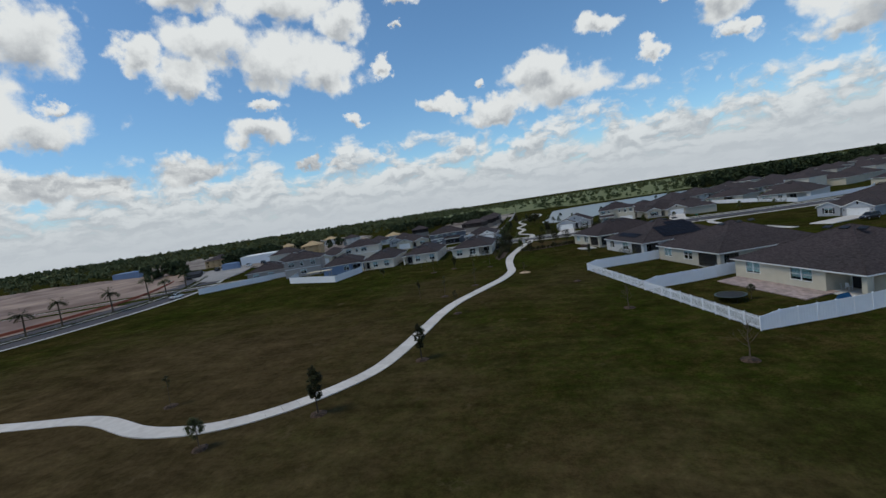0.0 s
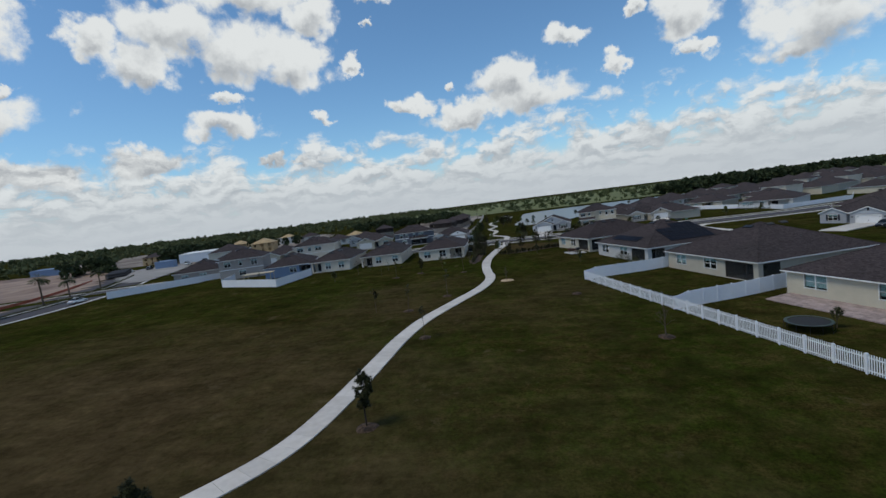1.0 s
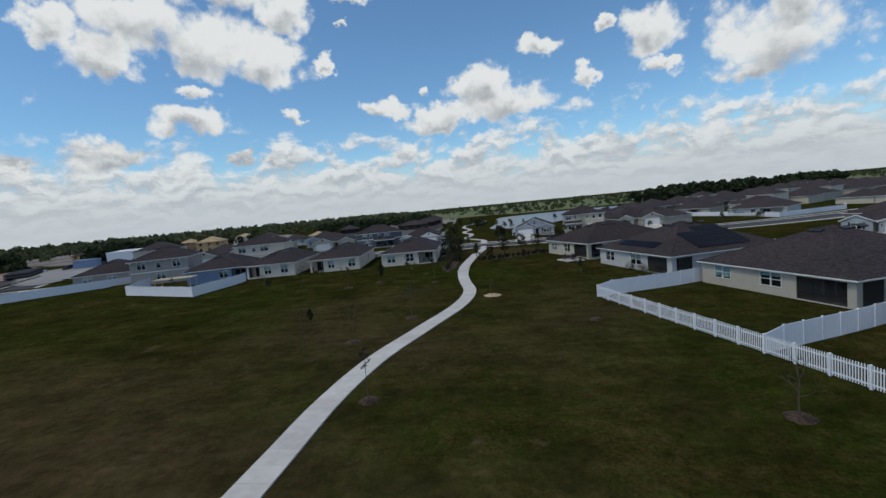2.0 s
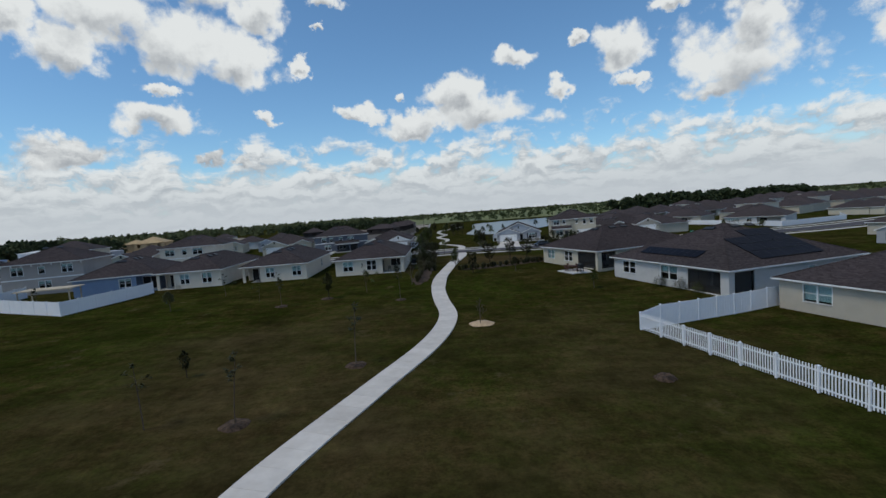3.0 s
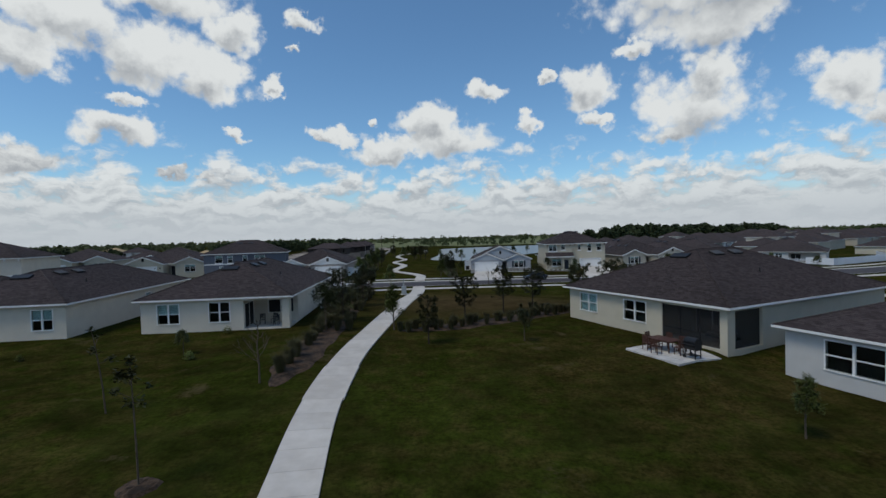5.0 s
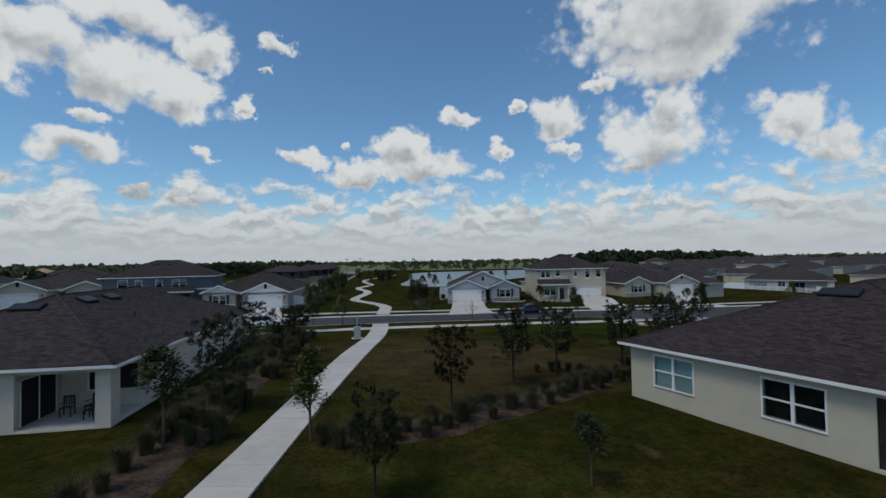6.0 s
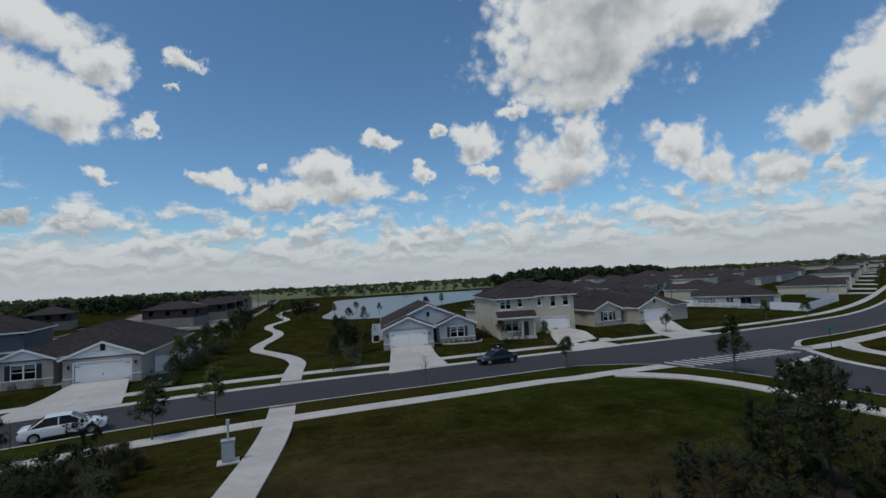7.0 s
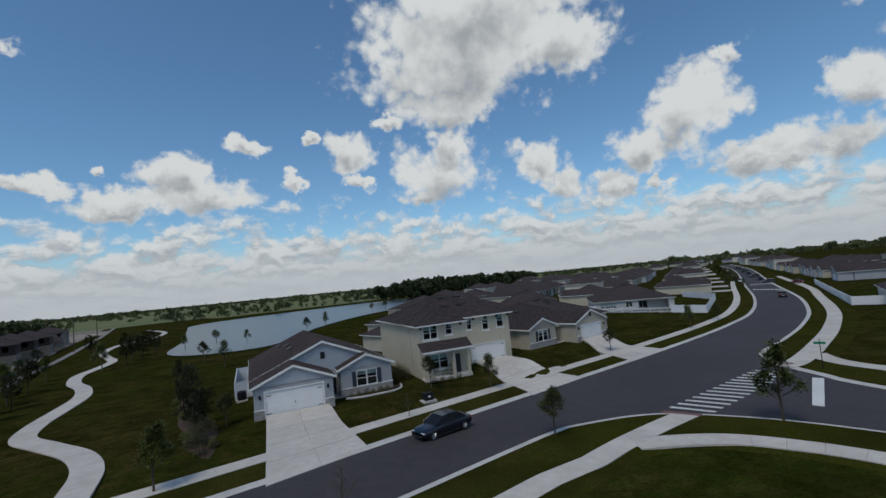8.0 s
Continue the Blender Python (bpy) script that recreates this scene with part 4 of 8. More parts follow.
def roof_vents(root, places, pitch_dir):
    for x, y, z, ang in places:
        bm = boxes((-0.6, 0.6, -0.28, 0.28, 0.0, 0.16), bevel=0.04)
        bm.transform(pose(x, y, z, math.degrees(math.atan(0.42)), 0, 0) if ang is None else pose(x, y, z, 0, 0, ang) @ pose(0, 0, 0, 22.8, 0, 0))
        part("roof_vent", bm, METAL_D, root, "low black roof vent")


def house_root(name, label, x, y, ang, z=None, group="", cat="house"):
    root = new(name)
    root.matrix_world = pose(x, y, (g(x, y) if z is None else z), 0, 0, ang)
    return tagged(root, label, cat, group)


def garage_door(root, m, x0, x1, z1=2.15):
    """A white sectional door with four rows of raised panels and dark hinges."""
    bm = boxes((x0, x1, 0.08, 0.12, 0.02, z1))
    n, rows = max(2, int((x1 - x0) / 0.6)), 4
    for r in range(rows):
        for c in range(n):
            a, b = x0 + (x1 - x0) * c / n + 0.05, x0 + (x1 - x0) * (c + 1) / n - 0.05
            za, zb = z1 * r / rows + 0.06, z1 * (r + 1) / rows - 0.05
            box(bm, a, b, 0.06, 0.08, za, zb)
    bm.transform(m)
    d = part("garage_door", bm, GARAGE, root, "white panelled garage door")
    bm = boxes((x0 - 0.12, x0, -0.02, 0.1, 0, z1 + 0.12), (x1, x1 + 0.12, -0.02, 0.1, 0, z1 + 0.12), (x0, x1, -0.02, 0.1, z1, z1 + 0.12))
    bm.transform(m)
    part("frame", bm, TRIM, d)
    bm = bmesh.new()
    for z in (0.35, z1 - 0.35):
        box(bm, x0 + 0.08, x0 + 0.5, 0.045, 0.06, z - 0.03, z + 0.03)
        box(bm, x1 - 0.5, x1 - 0.08, 0.045, 0.06, z - 0.03, z + 0.03)
    bm.transform(m)
    part("hinge", bm, METAL_D, d, "black strap hinge")
    xm = (x0 + x1) / 2
    bm = boxes((xm - 0.03, xm + 0.03, 0.03, 0.06, 0.9, 1.1))
    bm.transform(m)
    part("handle", bm, METAL_D, d)


def rear_house(label, x, y, ang, W, D, wall, roof_mat, wins, lanai=None, eave=2.85, lift=0.0, side_wins=(), fine=True, group="houses behind the park", screen=True, vents=True, slide="back"):
    """A single-storey house seen from behind. wins: (x0, x1, z0, z1) in the rear wall. lanai: (x0, x1, depth, open side) a covered recess."""
    ca, sa = math.cos(radians(ang)), math.sin(radians(ang))
    root = house_root("house", label, x, y, ang, g(x + ca * W / 2 - sa * D / 2, y + sa * W / 2 + ca * D / 2) + lift, group)
    open_s = [w[:4] for w in wins]
    open_e, open_w = [], []
    if lanai:
        a, b, dep, side = lanai
        open_s.append((a, b, 0.02, eave - 0.35))
    for s, x0, x1, z0, z1 in side_wins:
        (open_e if s == "E" else open_w).append((x0, x1, z0, z1))
    if lanai and side:
        if side == "E":
            open_e.append((0.55, dep - 0.1, 0.02, eave - 0.35))
        else:
            open_w.append((D - dep + 0.1, D - 0.55, 0.02, eave - 0.35))
    for s, length, op in (("S", W, open_s), ("E", D - 2 * T, open_e), ("N", W, []), ("W", D - 2 * T, open_w)):
        bm = wall_mesh(length, eave, op)
        mm = side_matrix(s, W, D)
        if s in "EW":
            mm = mm @ Matrix.Translation((T, 0, 0))
        bm.transform(mm)
        part("wall", bm, wall, root)
    S = Matrix.Identity(4)
    for k, w in enumerate(wins):
        window(root, S, *w[:4], blind=w[4] if len(w) > 4 else 0.5)
    for s, x0, x1, z0, z1 in side_wins:
        window(root, side_matrix(s, W, D) @ Matrix.Translation((T, 0, 0)), x0, x1, z0, z1, cols=1, simple=not fine)
    if lanai:
        # back and inner walls of the recess, its floor and ceiling
        bk = boxes((a - 0.25, b + 0.6 if side else b + 0.25, dep, dep + 0.12, 0, eave - 0.14))
        part("wall", bk, wall, root, "wall at the back of the covered porch")
        inner = boxes((a - 0.25, a - 0.13, T + 0.01, dep, 0, eave - 0.14)) if side != "W" else boxes((b + 0.13, b + 0.25, T + 0.01, dep, 0, eave - 0.14))
        part("wall", inner, wall, root)
        if not side:
            part("wall", boxes((b + 0.13, b + 0.25, T + 0.01, dep, 0, eave - 0.14)), wall, root)
        fx0, fx1 = (a - 0.12, W - T - 0.01) if side == "E" else ((T + 0.01, b + 0.12) if side == "W" else (a - 0.12, b + 0.12))
        part("porch_floor", boxes((fx0, fx1, 0.02, dep, -0.3, 0.05)), CONCRETE, root, "concrete porch slab")
        # sliding door in the back wall, or in the inner wall with a window beside it
        if slide == "back":
            da, db = a + 0.3, min(a + 2.7, b - 0.1)
            mm = Matrix.Translation((0, dep, 0))
        else:
            da, db = 0.5, 2.7
            mm = Matrix.Translation((a - 0.13, 0, 0)) @ Matrix.Rotation(radians(90), 4, "Z")
            wb = boxes((a + 1.2, b + 0.2, dep - 0.06, dep - 0.002, 0.95, 2.2))
            wp_ = part("window", wb, DARK, root, "dark window behind the porch")
            part("frame", boxes((a + 1.1, a + 1.2, dep - 0.08, dep - 0.001, 0.9, 2.3), (a + 1.2, b + 0.2, dep - 0.08, dep - 0.001, 2.2, 2.3), ((a + b) / 2 + 0.65, (a + b) / 2 + 0.72, dep - 0.08, dep - 0.061, 0.95, 2.2)), TRIM, wp_)
        bm = boxes((da, db, -0.05, -0.002, 0.08, 2.15))
        bm.transform(mm)
        part("sliding_door", bm, DARK, root, "dark glazed sliding door")
        bm = boxes((da - 0.06, da, -0.08, -0.001, 0.06, 2.2), (db, db + 0.06, -0.08, -0.001, 0.06, 2.2), (da, db, -0.08, -0.001, 2.15, 2.2), ((da + db) / 2 - 0.03, (da + db) / 2 + 0.03, -0.08, -0.052, 0.08, 2.15))
        bm.transform(mm)
        part("door_frame", bm, TRIM, root)
        if screen:
            n = max(2, round((b - a) / 1.5))
            bm = bmesh.new()
            for i in range(n + 1):
                xx = a + (b - a) * i / n
                box(bm, xx - 0.025, xx + 0.025, 0.08, 0.12, 0.06, eave - 0.35)
            box(bm, a, b, 0.081, 0.119, 0.85, 0.9)
            part("screen_frame", bm, METAL_D, root, "dark aluminium screen frame")
            bm = boxes((a, b, 0.098, 0.102, 0.06, eave - 0.35))
            part("screen", bm, SCREEN_M, root, "dark insect screen and porch shade")
            if side:
                mm = side_matrix(side, W, D) @ Matrix.Translation((T if side == "E" else 0, 0, 0))
                q = (0.55 - 0 * T, dep - 0.1) if side == "E" else (D - dep + 0.1, D - 0.55)
                bm = boxes((q[0] + 0.02, q[1] - 0.02, 0.098, 0.102, 0.06, eave - 0.36))
                bm.transform(side_matrix(side, W, D) @ Matrix.Translation((T, 0, 0)))
                part("screen", bm, SCREEN_M, root, "dark insect screen and porch shade")
    roof, zr = hip_roof(root, 0, W, 0, D, eave, mat=roof_mat, fine=fine)
    if vents:
        slope = 0.42
        for k in range(3):
            if D >= W and k == 0:
                yy = W / 2 - 1.4
                bm = boxes((-0.8, 0.8, -0.35, 0.35, 0, 0.17), bevel=0.04)
                bm.transform(pose(W / 2 - 0.5, yy, eave + (yy + 0.45) * slope, 22.8, 0, 0))
            elif D >= W:
                bm = boxes((-0.35, 0.35, -0.6, 0.6, 0, 0.17), bevel=0.04)
                bm.transform(pose(W / 2 + 1.0, W / 2 - 1.4 + k * 2.4, eave + (W / 2 - 0.55) * slope, 0, 22.8, 0))
            else:
                bm = boxes((-0.6, 0.6, -0.35, 0.35, 0, 0.17), bevel=0.04)
                bm.transform(pose(W / 2 + (k - 1) * 2.4, D / 2 - 0.9, eave + (D / 2 - 0.45) * slope, 22.8, 0, 0))
            part("roof_vent", bm, METAL_D, roof, "low black roof vent")
        for px, py in ((W * 0.25, W * 0.42), (W * 0.78, W * 0.6)):
            zz = eave + (min(px, W - px, py) + 0.45) * slope
            bm = bmesh.new()
            tube(bm, [(px, py, zz - 0.1), (px, py, zz + 0.32)], 0.05, 8)
            tube(bm, [(px, py, zz - 0.08), (px, py, zz + 0.08)], [0.14, 0.07], 8)
            part("vent_pipe", bm, METAL_D, roof, "black plumbing vent pipe")
    return root


def screen_material():
    """A fine black mesh: part of the light passes. Also darkens the slate house's porch in place of shade."""
    m = bpy.data.materials.new("insect_screen")
    m.use_nodes = True
    n, l = m.node_tree.nodes, m.node_tree.links
    p = n["Principled BSDF"]
    p.inputs["Base Color"].default_value, p.inputs["Roughness"].default_value = (0.015, 0.015, 0.016, 1), 0.7
    p.inputs["Alpha"].default_value = 0.50
    return m


SCREEN_M = screen_material()

# the row whose backs stand along the park's east side
rear_house("cream stucco house with a hipped dark shingle roof", 16.9, 142.6, -70.6, 14.8, 19.5, CREAM, SHINGLE_B,
           [(1.44, 3.45, 0.90, 2.39, 1.0), (6.46, 8.56, 0.84, 2.36, 0.0)], (10.0, 14.3, 3.4, "E"))
rear_house("pale grey stucco house with dark solar panels on its roof", 23.3, 126.0, -75, 18.8, 19.5, GREYW, SHINGLE,
           [(2.0, 4.5, 0.9, 2.42, 0.0), (9.15, 11.8, 0.88, 2.5, 0.45)], (13.35, 17.75, 3.4, "E"), side_wins=[("E", 11, 12, 0.9, 2.2)])
rear_house("beige stucco house with a hipped dark shingle roof", 30.2, 103.6, -75, 18.7, 19.0, BEIGE, SHINGLE,
           [(2.2, 4.5, 1.0, 2.5, 0.9), (8.7, 11.2, 1.0, 2.5, 0.3)], (12.9, 17.9, 3.4, "E"))
rear_house("cream stucco house with a paved back patio", 34.8, 79.3, -73, 19.6, 19.0, CREAM, SHINGLE,
           [(2.2, 4.7, 1.05, 2.6, 0.9), (9.8, 12.9, 1.05, 2.6, 0.8)], (14.7, 19.0, 3.4, "E"), screen=False)
# the row whose backs stand along the park's west side
rear_house("white stucco house with a hipped dark shingle roof and covered porch", -21.2, 142.4, 0, 12.5, 21.0, WHITEW, SHINGLE,
           [(1.4, 3.15, 0.74, 2.38, 0.5), (5.7, 7.4, 0.76, 2.42, 0.0)], (8.6, 11.85, 3.2, "E"), screen=False, slide="inner", side_wins=[("E", 9.5, 10.4, 0.9, 2.2)])
rear_house("white stucco house with an open corner porch", -37.1, 140.0, 3, 11.2, 22.0, WHITEW, SHINGLE,
           [(4.1, 5.5, 0.75, 2.35, 0.5), (8.7, 10.2, 0.75, 2.35, 0.5)], (0.45, 3.0, 3.0, "W"), screen=False, side_wins=[("E", 12, 13, 0.9, 2.2)])
rear_house("white stucco house with an open corner porch", -50.2, 136.8, 4, 10.6, 21.0, WHITEW, SHINGLE,
           [(3.9, 5.3, 0.75, 2.35, 0.5), (7.5, 9.0, 0.75, 2.35, 0.5)], (0.45, 2.8, 3.0, "W"), screen=False)

# ---------------------------------------------------------------- plants
def leaf_quad(bm, p, d, length, width, up=None):
    d = Vector(d).normalized()
    s = d.cross(Vector(up or (0.2, 0.3, 1))).normalized() * width / 2
    p = Vector(p)
    bm.faces.new([bm.verts.new(v) for v in (p - s * 0.3, p + d * length * 0.5 - s, p + d * length, p + d * length * 0.5 + s)])


def rand_dir(r, zlo=-1.0, zhi=1.0):
    a, z = r.uniform(0, math.tau), r.uniform(zlo, zhi)
    h = math.sqrt(max(0, 1 - z * z))
    return Vector((h * math.cos(a), h * math.sin(a), z))


def pine_tree(seed, h, label, girth=1.0):
    """A young pine: a clear straight stem, whorls of rising limbs and round tufts of needles in an egg-shaped crown."""
    r = random.Random(seed)
    root = tagged(new("pine_tree"), label, "pine tree", "young pines by the path")
    tb, nb = bmesh.new(), bmesh.new()
    lean = (r.uniform(-0.15, 0.15), r.uniform(-0.15, 0.15))

    def stem(t):
        return Vector((lean[0] * t * t * h * 0.3, lean[1] * t * t * h * 0.3, -0.1 + t * h))
    tube(tb, [stem(t) for t in (0, 0.25, 0.5, 0.75, 1)], [0.016 * h, 0.014 * h, 0.011 * h, 0.007 * h, 0.003 * h], 7)

    def tuft(c, size):
        for _ in range(40):
            leaf_quad(nb, Vector(c) + rand_dir(r) * size * 0.22, rand_dir(r, -0.7, 1.0), size * r.uniform(0.5, 0.9), size * 0.19)
    n = int(9 + h)
    for k in range(n):
        t = 0.34 + 0.62 * k / n
        reach = h * (0.07 + 0.19 * math.sin(math.pi * min(1, (t - 0.22) / 0.80)) ** 0.8) * r.uniform(0.6, 1.25) * girth
        for q in range(r.choice((4, 4, 5, 5))):
            a = r.uniform(0, math.tau)
            base = stem(t)
            tip = base + Vector((math.cos(a) * reach, math.sin(a) * reach, reach * r.uniform(0.15, 0.75)))
            mid = base.lerp(tip, 0.5) - Vector((0, 0, reach * 0.06))
            tube(tb, [base, mid, tip], [0.0045 * h, 0.003 * h, 0.0015 * h], 4, False)
            tuft(tip, 0.068 * h * r.uniform(0.7, 1.2))
            if r.random() < 0.9:
                tuft(mid.lerp(tip, r.uniform(0.2, 0.6)) + rand_dir(r) * 0.03 * h, 0.058 * h * r.uniform(0.7, 1.1))
            if r.random() < 0.6:
                tuft(tip + rand_dir(r, -0.3, 0.6) * 0.055 * h, 0.05 * h)
    tuft(stem(1.0), 0.07 * h)
    tuft(stem(0.96), 0.06 * h)
    part("trunk", tb, PINE_BARK, root)
    tagged(part("crown", nb, PINE, root, "tufts of dark green needles"), kind="stuff")
    return root


def sapling(seed, h, label, tufts=7, leaves=26):
    """A whip-thin young tree: a leaning stem and a few short twigs with small knots of leaves near its top."""
    r = random.Random(seed)
    root = tagged(new("sapling"), label, "tree", "thin saplings on the lawn")
    tb, lb = bmesh.new(), bmesh.new()
    dx_, dy_ = r.uniform(-0.09, 0.09) * h, r.uniform(-0.09, 0.09) * h

    def stem(t):
        return Vector((dx_ * t ** 1.5, dy_ * t ** 1.5, -0.1 + t * h))
    tube(tb, [stem(t) for t in (0, 0.3, 0.6, 0.85, 1)], [0.034, 0.030, 0.024, 0.017, 0.009], 6)
    for k in range(tufts):
        t = 1.0 if k == 0 else r.uniform(0.60, 0.97)
        d = rand_dir(r, 0.1, 0.9)
        tip = stem(t) + (d * r.uniform(0.18, 0.62) if k else Vector((0, 0, 0.05)))
        if k:
            tube(tb, [stem(t), stem(t).lerp(tip, 0.5) + rand_dir(r) * 0.03, tip], [0.012, 0.009, 0.005], 4, False)
        for q in range(r.randrange(leaves // 2, leaves)):
            leaf_quad(lb, tip + rand_dir(r) * r.uniform(0, 0.17), rand_dir(r, -0.7, 0.6), r.uniform(0.15, 0.25), 0.12)
    part("trunk", tb, BARK, root)
    tagged(part("crown", lb, PINE, root, "few small knots of dark leaves"), kind="stuff")
    return root


def limb(tb, r, p, d, length, rad, depth, tips, spread=0.6, rise=0.25):
    q = p + d * length
    m = p.lerp(q, 0.5) + rand_dir(r) * length * 0.06
    tube(tb, [p, m, q], [rad, rad * 0.8, rad * 0.55], 5 if depth > 1 else 4, False)
    tips.append((q, d, depth))
    if depth == 0:
        return
    for k in range(r.choice((2, 3, 3))):
        nd = (d + rand_dir(r) * spread + Vector((0, 0, rise))).normalized()
        limb(tb, r, p.lerp(q, r.uniform(0.55, 1.0)), nd, length * r.uniform(0.55, 0.8), rad * 0.55, depth - 1, tips, spread, rise)


def leafy_tree(seed, h, label, mat=None, leaves=900, size=0.12, slim=0.35, bare=False, group="young trees on the lawn", name="young_tree", clear=0.35, stakes=False):
    """A young broadleaf tree: tapered trunk, limbs that fork, a loose crown of single leaves."""
    r = random.Random(seed)
    root = tagged(new(name), label, "tree", group)
    tb, lb = bmesh.new(), bmesh.new()
    sway = [Vector((r.uniform(-0.03, 0.03) * h * t, r.uniform(-0.03, 0.03) * h * t, -0.1 + t * h * 0.9)) for t in (0, 0.3, 0.6, 0.8, 1)]
    tube(tb, sway, [0.016 * h, 0.013 * h, 0.010 * h, 0.007 * h, 0.003 * h], 6)
    tips = []
    for k in range(int(9 + h)):
        t = clear + (0.98 - clear) * k / (9 + h)
        i = min(int(t / 0.25), 3)
        base = sway[0].lerp(sway[-1], t)
        a = k * 2.4 + r.uniform(-0.5, 0.5)
        d = Vector((math.cos(a), math.sin(a), r.uniform(0.5, 1.1))).normalized()
        limb(tb, r, base, d, h * slim * (1.15 - t) * r.uniform(0.6, 1.0), 0.005 * h, 2 if bare else 1, tips, 0.6)
    tips.append((sway[-1], Vector((0, 0, 1)), 0))
    part("trunk", tb, BARK, root)
    if not bare:
        for k in range(leaves):
            q, d, _ = tips[r.randrange(len(tips))]
            c = q + rand_dir(r) * r.uniform(0, 0.09 * h)
            leaf_quad(lb, c, rand_dir(r, -0.6, 0.6), size * r.uniform(0.7, 1.3), size * 0.6)
        tagged(part("crown", lb, mat or LEAF, root, "loose crown of small leaves"), kind="stuff")
    else:
        lb.free()
    if stakes:
        for a in (0.3, 2.4, 4.5):
            bm = bmesh.new()
            tube(bm, [(0.9 * math.cos(a), 0.9 * math.sin(a), 0), (0.05 * math.cos(a), 0.05 * math.sin(a), 1.1)], 0.012, 4)
            part("stay", bm, VINYL, root, "thin pale guy strap")
    return root


def grass_clump(seed, h, label, mat=None):
    """An ornamental grass: a tuft of arching blades."""
    r = random.Random(seed)
    bm = bmesh.new()
    for k in range(300):
        a = r.uniform(0, math.tau)
        out, hh = r.uniform(0.05, 0.9) * h * 0.6, h * r.uniform(0.6, 1.1)
        d = Vector((math.cos(a), math.sin(a), 0))
        b0 = d * r.uniform(0, 0.2) * h
        s = Vector((-d.y, d.x, 0)) * 0.010
        p = [b0 - Vector((0, 0, 0.05)), b0 + d * out * 0.35 + Vector((0, 0, hh * 0.65)), b0 + d * out + Vector((0, 0, hh * r.uniform(0.65, 1.0)))]
        v = [bm.verts.new(x) for x in (p[0] - s, p[0] + s, p[1] - s, p[1] + s, p[2])]
        bm.faces.new((v[0], v[1], v[3], v[2]))
        bm.faces.new((v[2], v[3], v[4]))
    ob = new("grass_clump", mesh_of(bm, "grass_clump", mat or STRAW))
    return tagged(ob, label, "ornamental grass", "grass clumps in the planting beds")


def shrub(seed, h, label, mat=None, n=420, size=0.10, name="shrub", wide=0.6):
    r = random.Random(seed)
    root = tagged(new(name), label, "shrub", "shrubs")
    tb, lb = bmesh.new(), bmesh.new()
    for k in range(7):
        d = rand_dir(r, 0.5, 1.0)
        tube(tb, [(0, 0, -0.05), d * h * 0.4, d * h * 0.8], [0.02, 0.014, 0.006], 4, False)
    for k in range(n):
        d = rand_dir(r, -0.1, 1.0)
        c = Vector((d.x * h * wide, d.y * h * wide, abs(d.z) * h * 0.9 + 0.05)) * r.uniform(0.55, 1.0) * (1 + 0.25 * noise.noise(d * 2.2 + Vector((seed, 0, 0))))
        leaf_quad(lb, c, rand_dir(r, -0.3, 0.9), size * r.uniform(0.7, 1.3), size * 0.6)
    part("stem", tb, BARK, root)
    tagged(part("foliage", lb, mat or LEAF, root), kind="stuff")
    return root


def palm_tree(seed, h, label):
    r = random.Random(seed)
    root = tagged(new("palm_tree"), label, "palm tree", "palms along the collector road")
    tb, lb = bmesh.new(), bmesh.new()
    tube(tb, [(0, 0, -0.1), (0.05, 0, h * 0.5), (0.1, 0.05, h)], [0.2, 0.16, 0.15], 8)
    for k in range(40):
        d = rand_dir(r, -0.35, 0.9)
        p = Vector((0.1, 0.05, h))
        for s in range(7):
            q = p + d * 0.32
            side = d.cross(Vector((0, 0, 1))).normalized()
            for sg in (-1, 1):
                leaf_quad(lb, p, (d * 0.6 + side * sg * 0.8 + Vector((0, 0, -0.2))), 0.6, 0.17)
            p, d = q, (d + Vector((0, 0, -0.16))).normalized()
    part("trunk", tb, BARK, root)
    tagged(part("crown", lb, LEAF, root), kind="stuff")
    return root


def place(ob, x, y, ang=0.0, s=1.0, lift=0.0, used=set()):
    """The first call sets a thing down; later ones set down copies."""
    m = pose(x, y, g(x, y) + lift, 0, 0, ang) @ Matrix.Diagonal((s, s, s, 1))
    if ob.name in used:
        made = {}
        for o in (ob, *ob.children_recursive):
            made[o] = o.copy()
            scene.collection.objects.link(made[o])
            made[o].parent = made.get(o.parent, o.parent)
        made[ob].matrix_basis = m
        return made[ob]
    used.add(ob.name)
    ob.matrix_basis = m
    return ob


def mulch_ring(x, y, rad, mat, label, seed=0):
    r = random.Random(seed)
    bm = bmesh.new()
    n = 28
    cen = bm.verts.new((0, 0, 0.10))
    rings = []
    for q, z in ((0.45, 0.11), (0.8, 0.07), (1.0, -0.05)):
        rings.append([bm.verts.new((rad * q * (1 + 0.22 * noise.noise((math.cos(k * math.tau / n) * 1.7, math.sin(k * math.tau / n) * 1.7, seed + q))) * math.cos(k * math.tau / n), rad * q * (1 + 0.22 * noise.noise((math.cos(k * math.tau / n) * 1.7, math.sin(k * math.tau / n) * 1.7, seed + q))) * math.sin(k * math.tau / n), z + r.uniform(-0.02, 0.02))) for k in range(n)])
    for k in range(n):
        bm.faces.new((cen, rings[0][k], rings[0][(k + 1) % n]))
        for a, b in zip(rings, rings[1:]):
            bm.faces.new((a[k], b[k], b[(k + 1) % n], a[(k + 1) % n]))
    ob = new("mulch_ring", mesh_of(bm, "mulch_ring", mat))
    ob.matrix_basis = pose(x, y, g(x, y))
    return tagged(ob, label, "mulch", "mulch rings round the young trees")


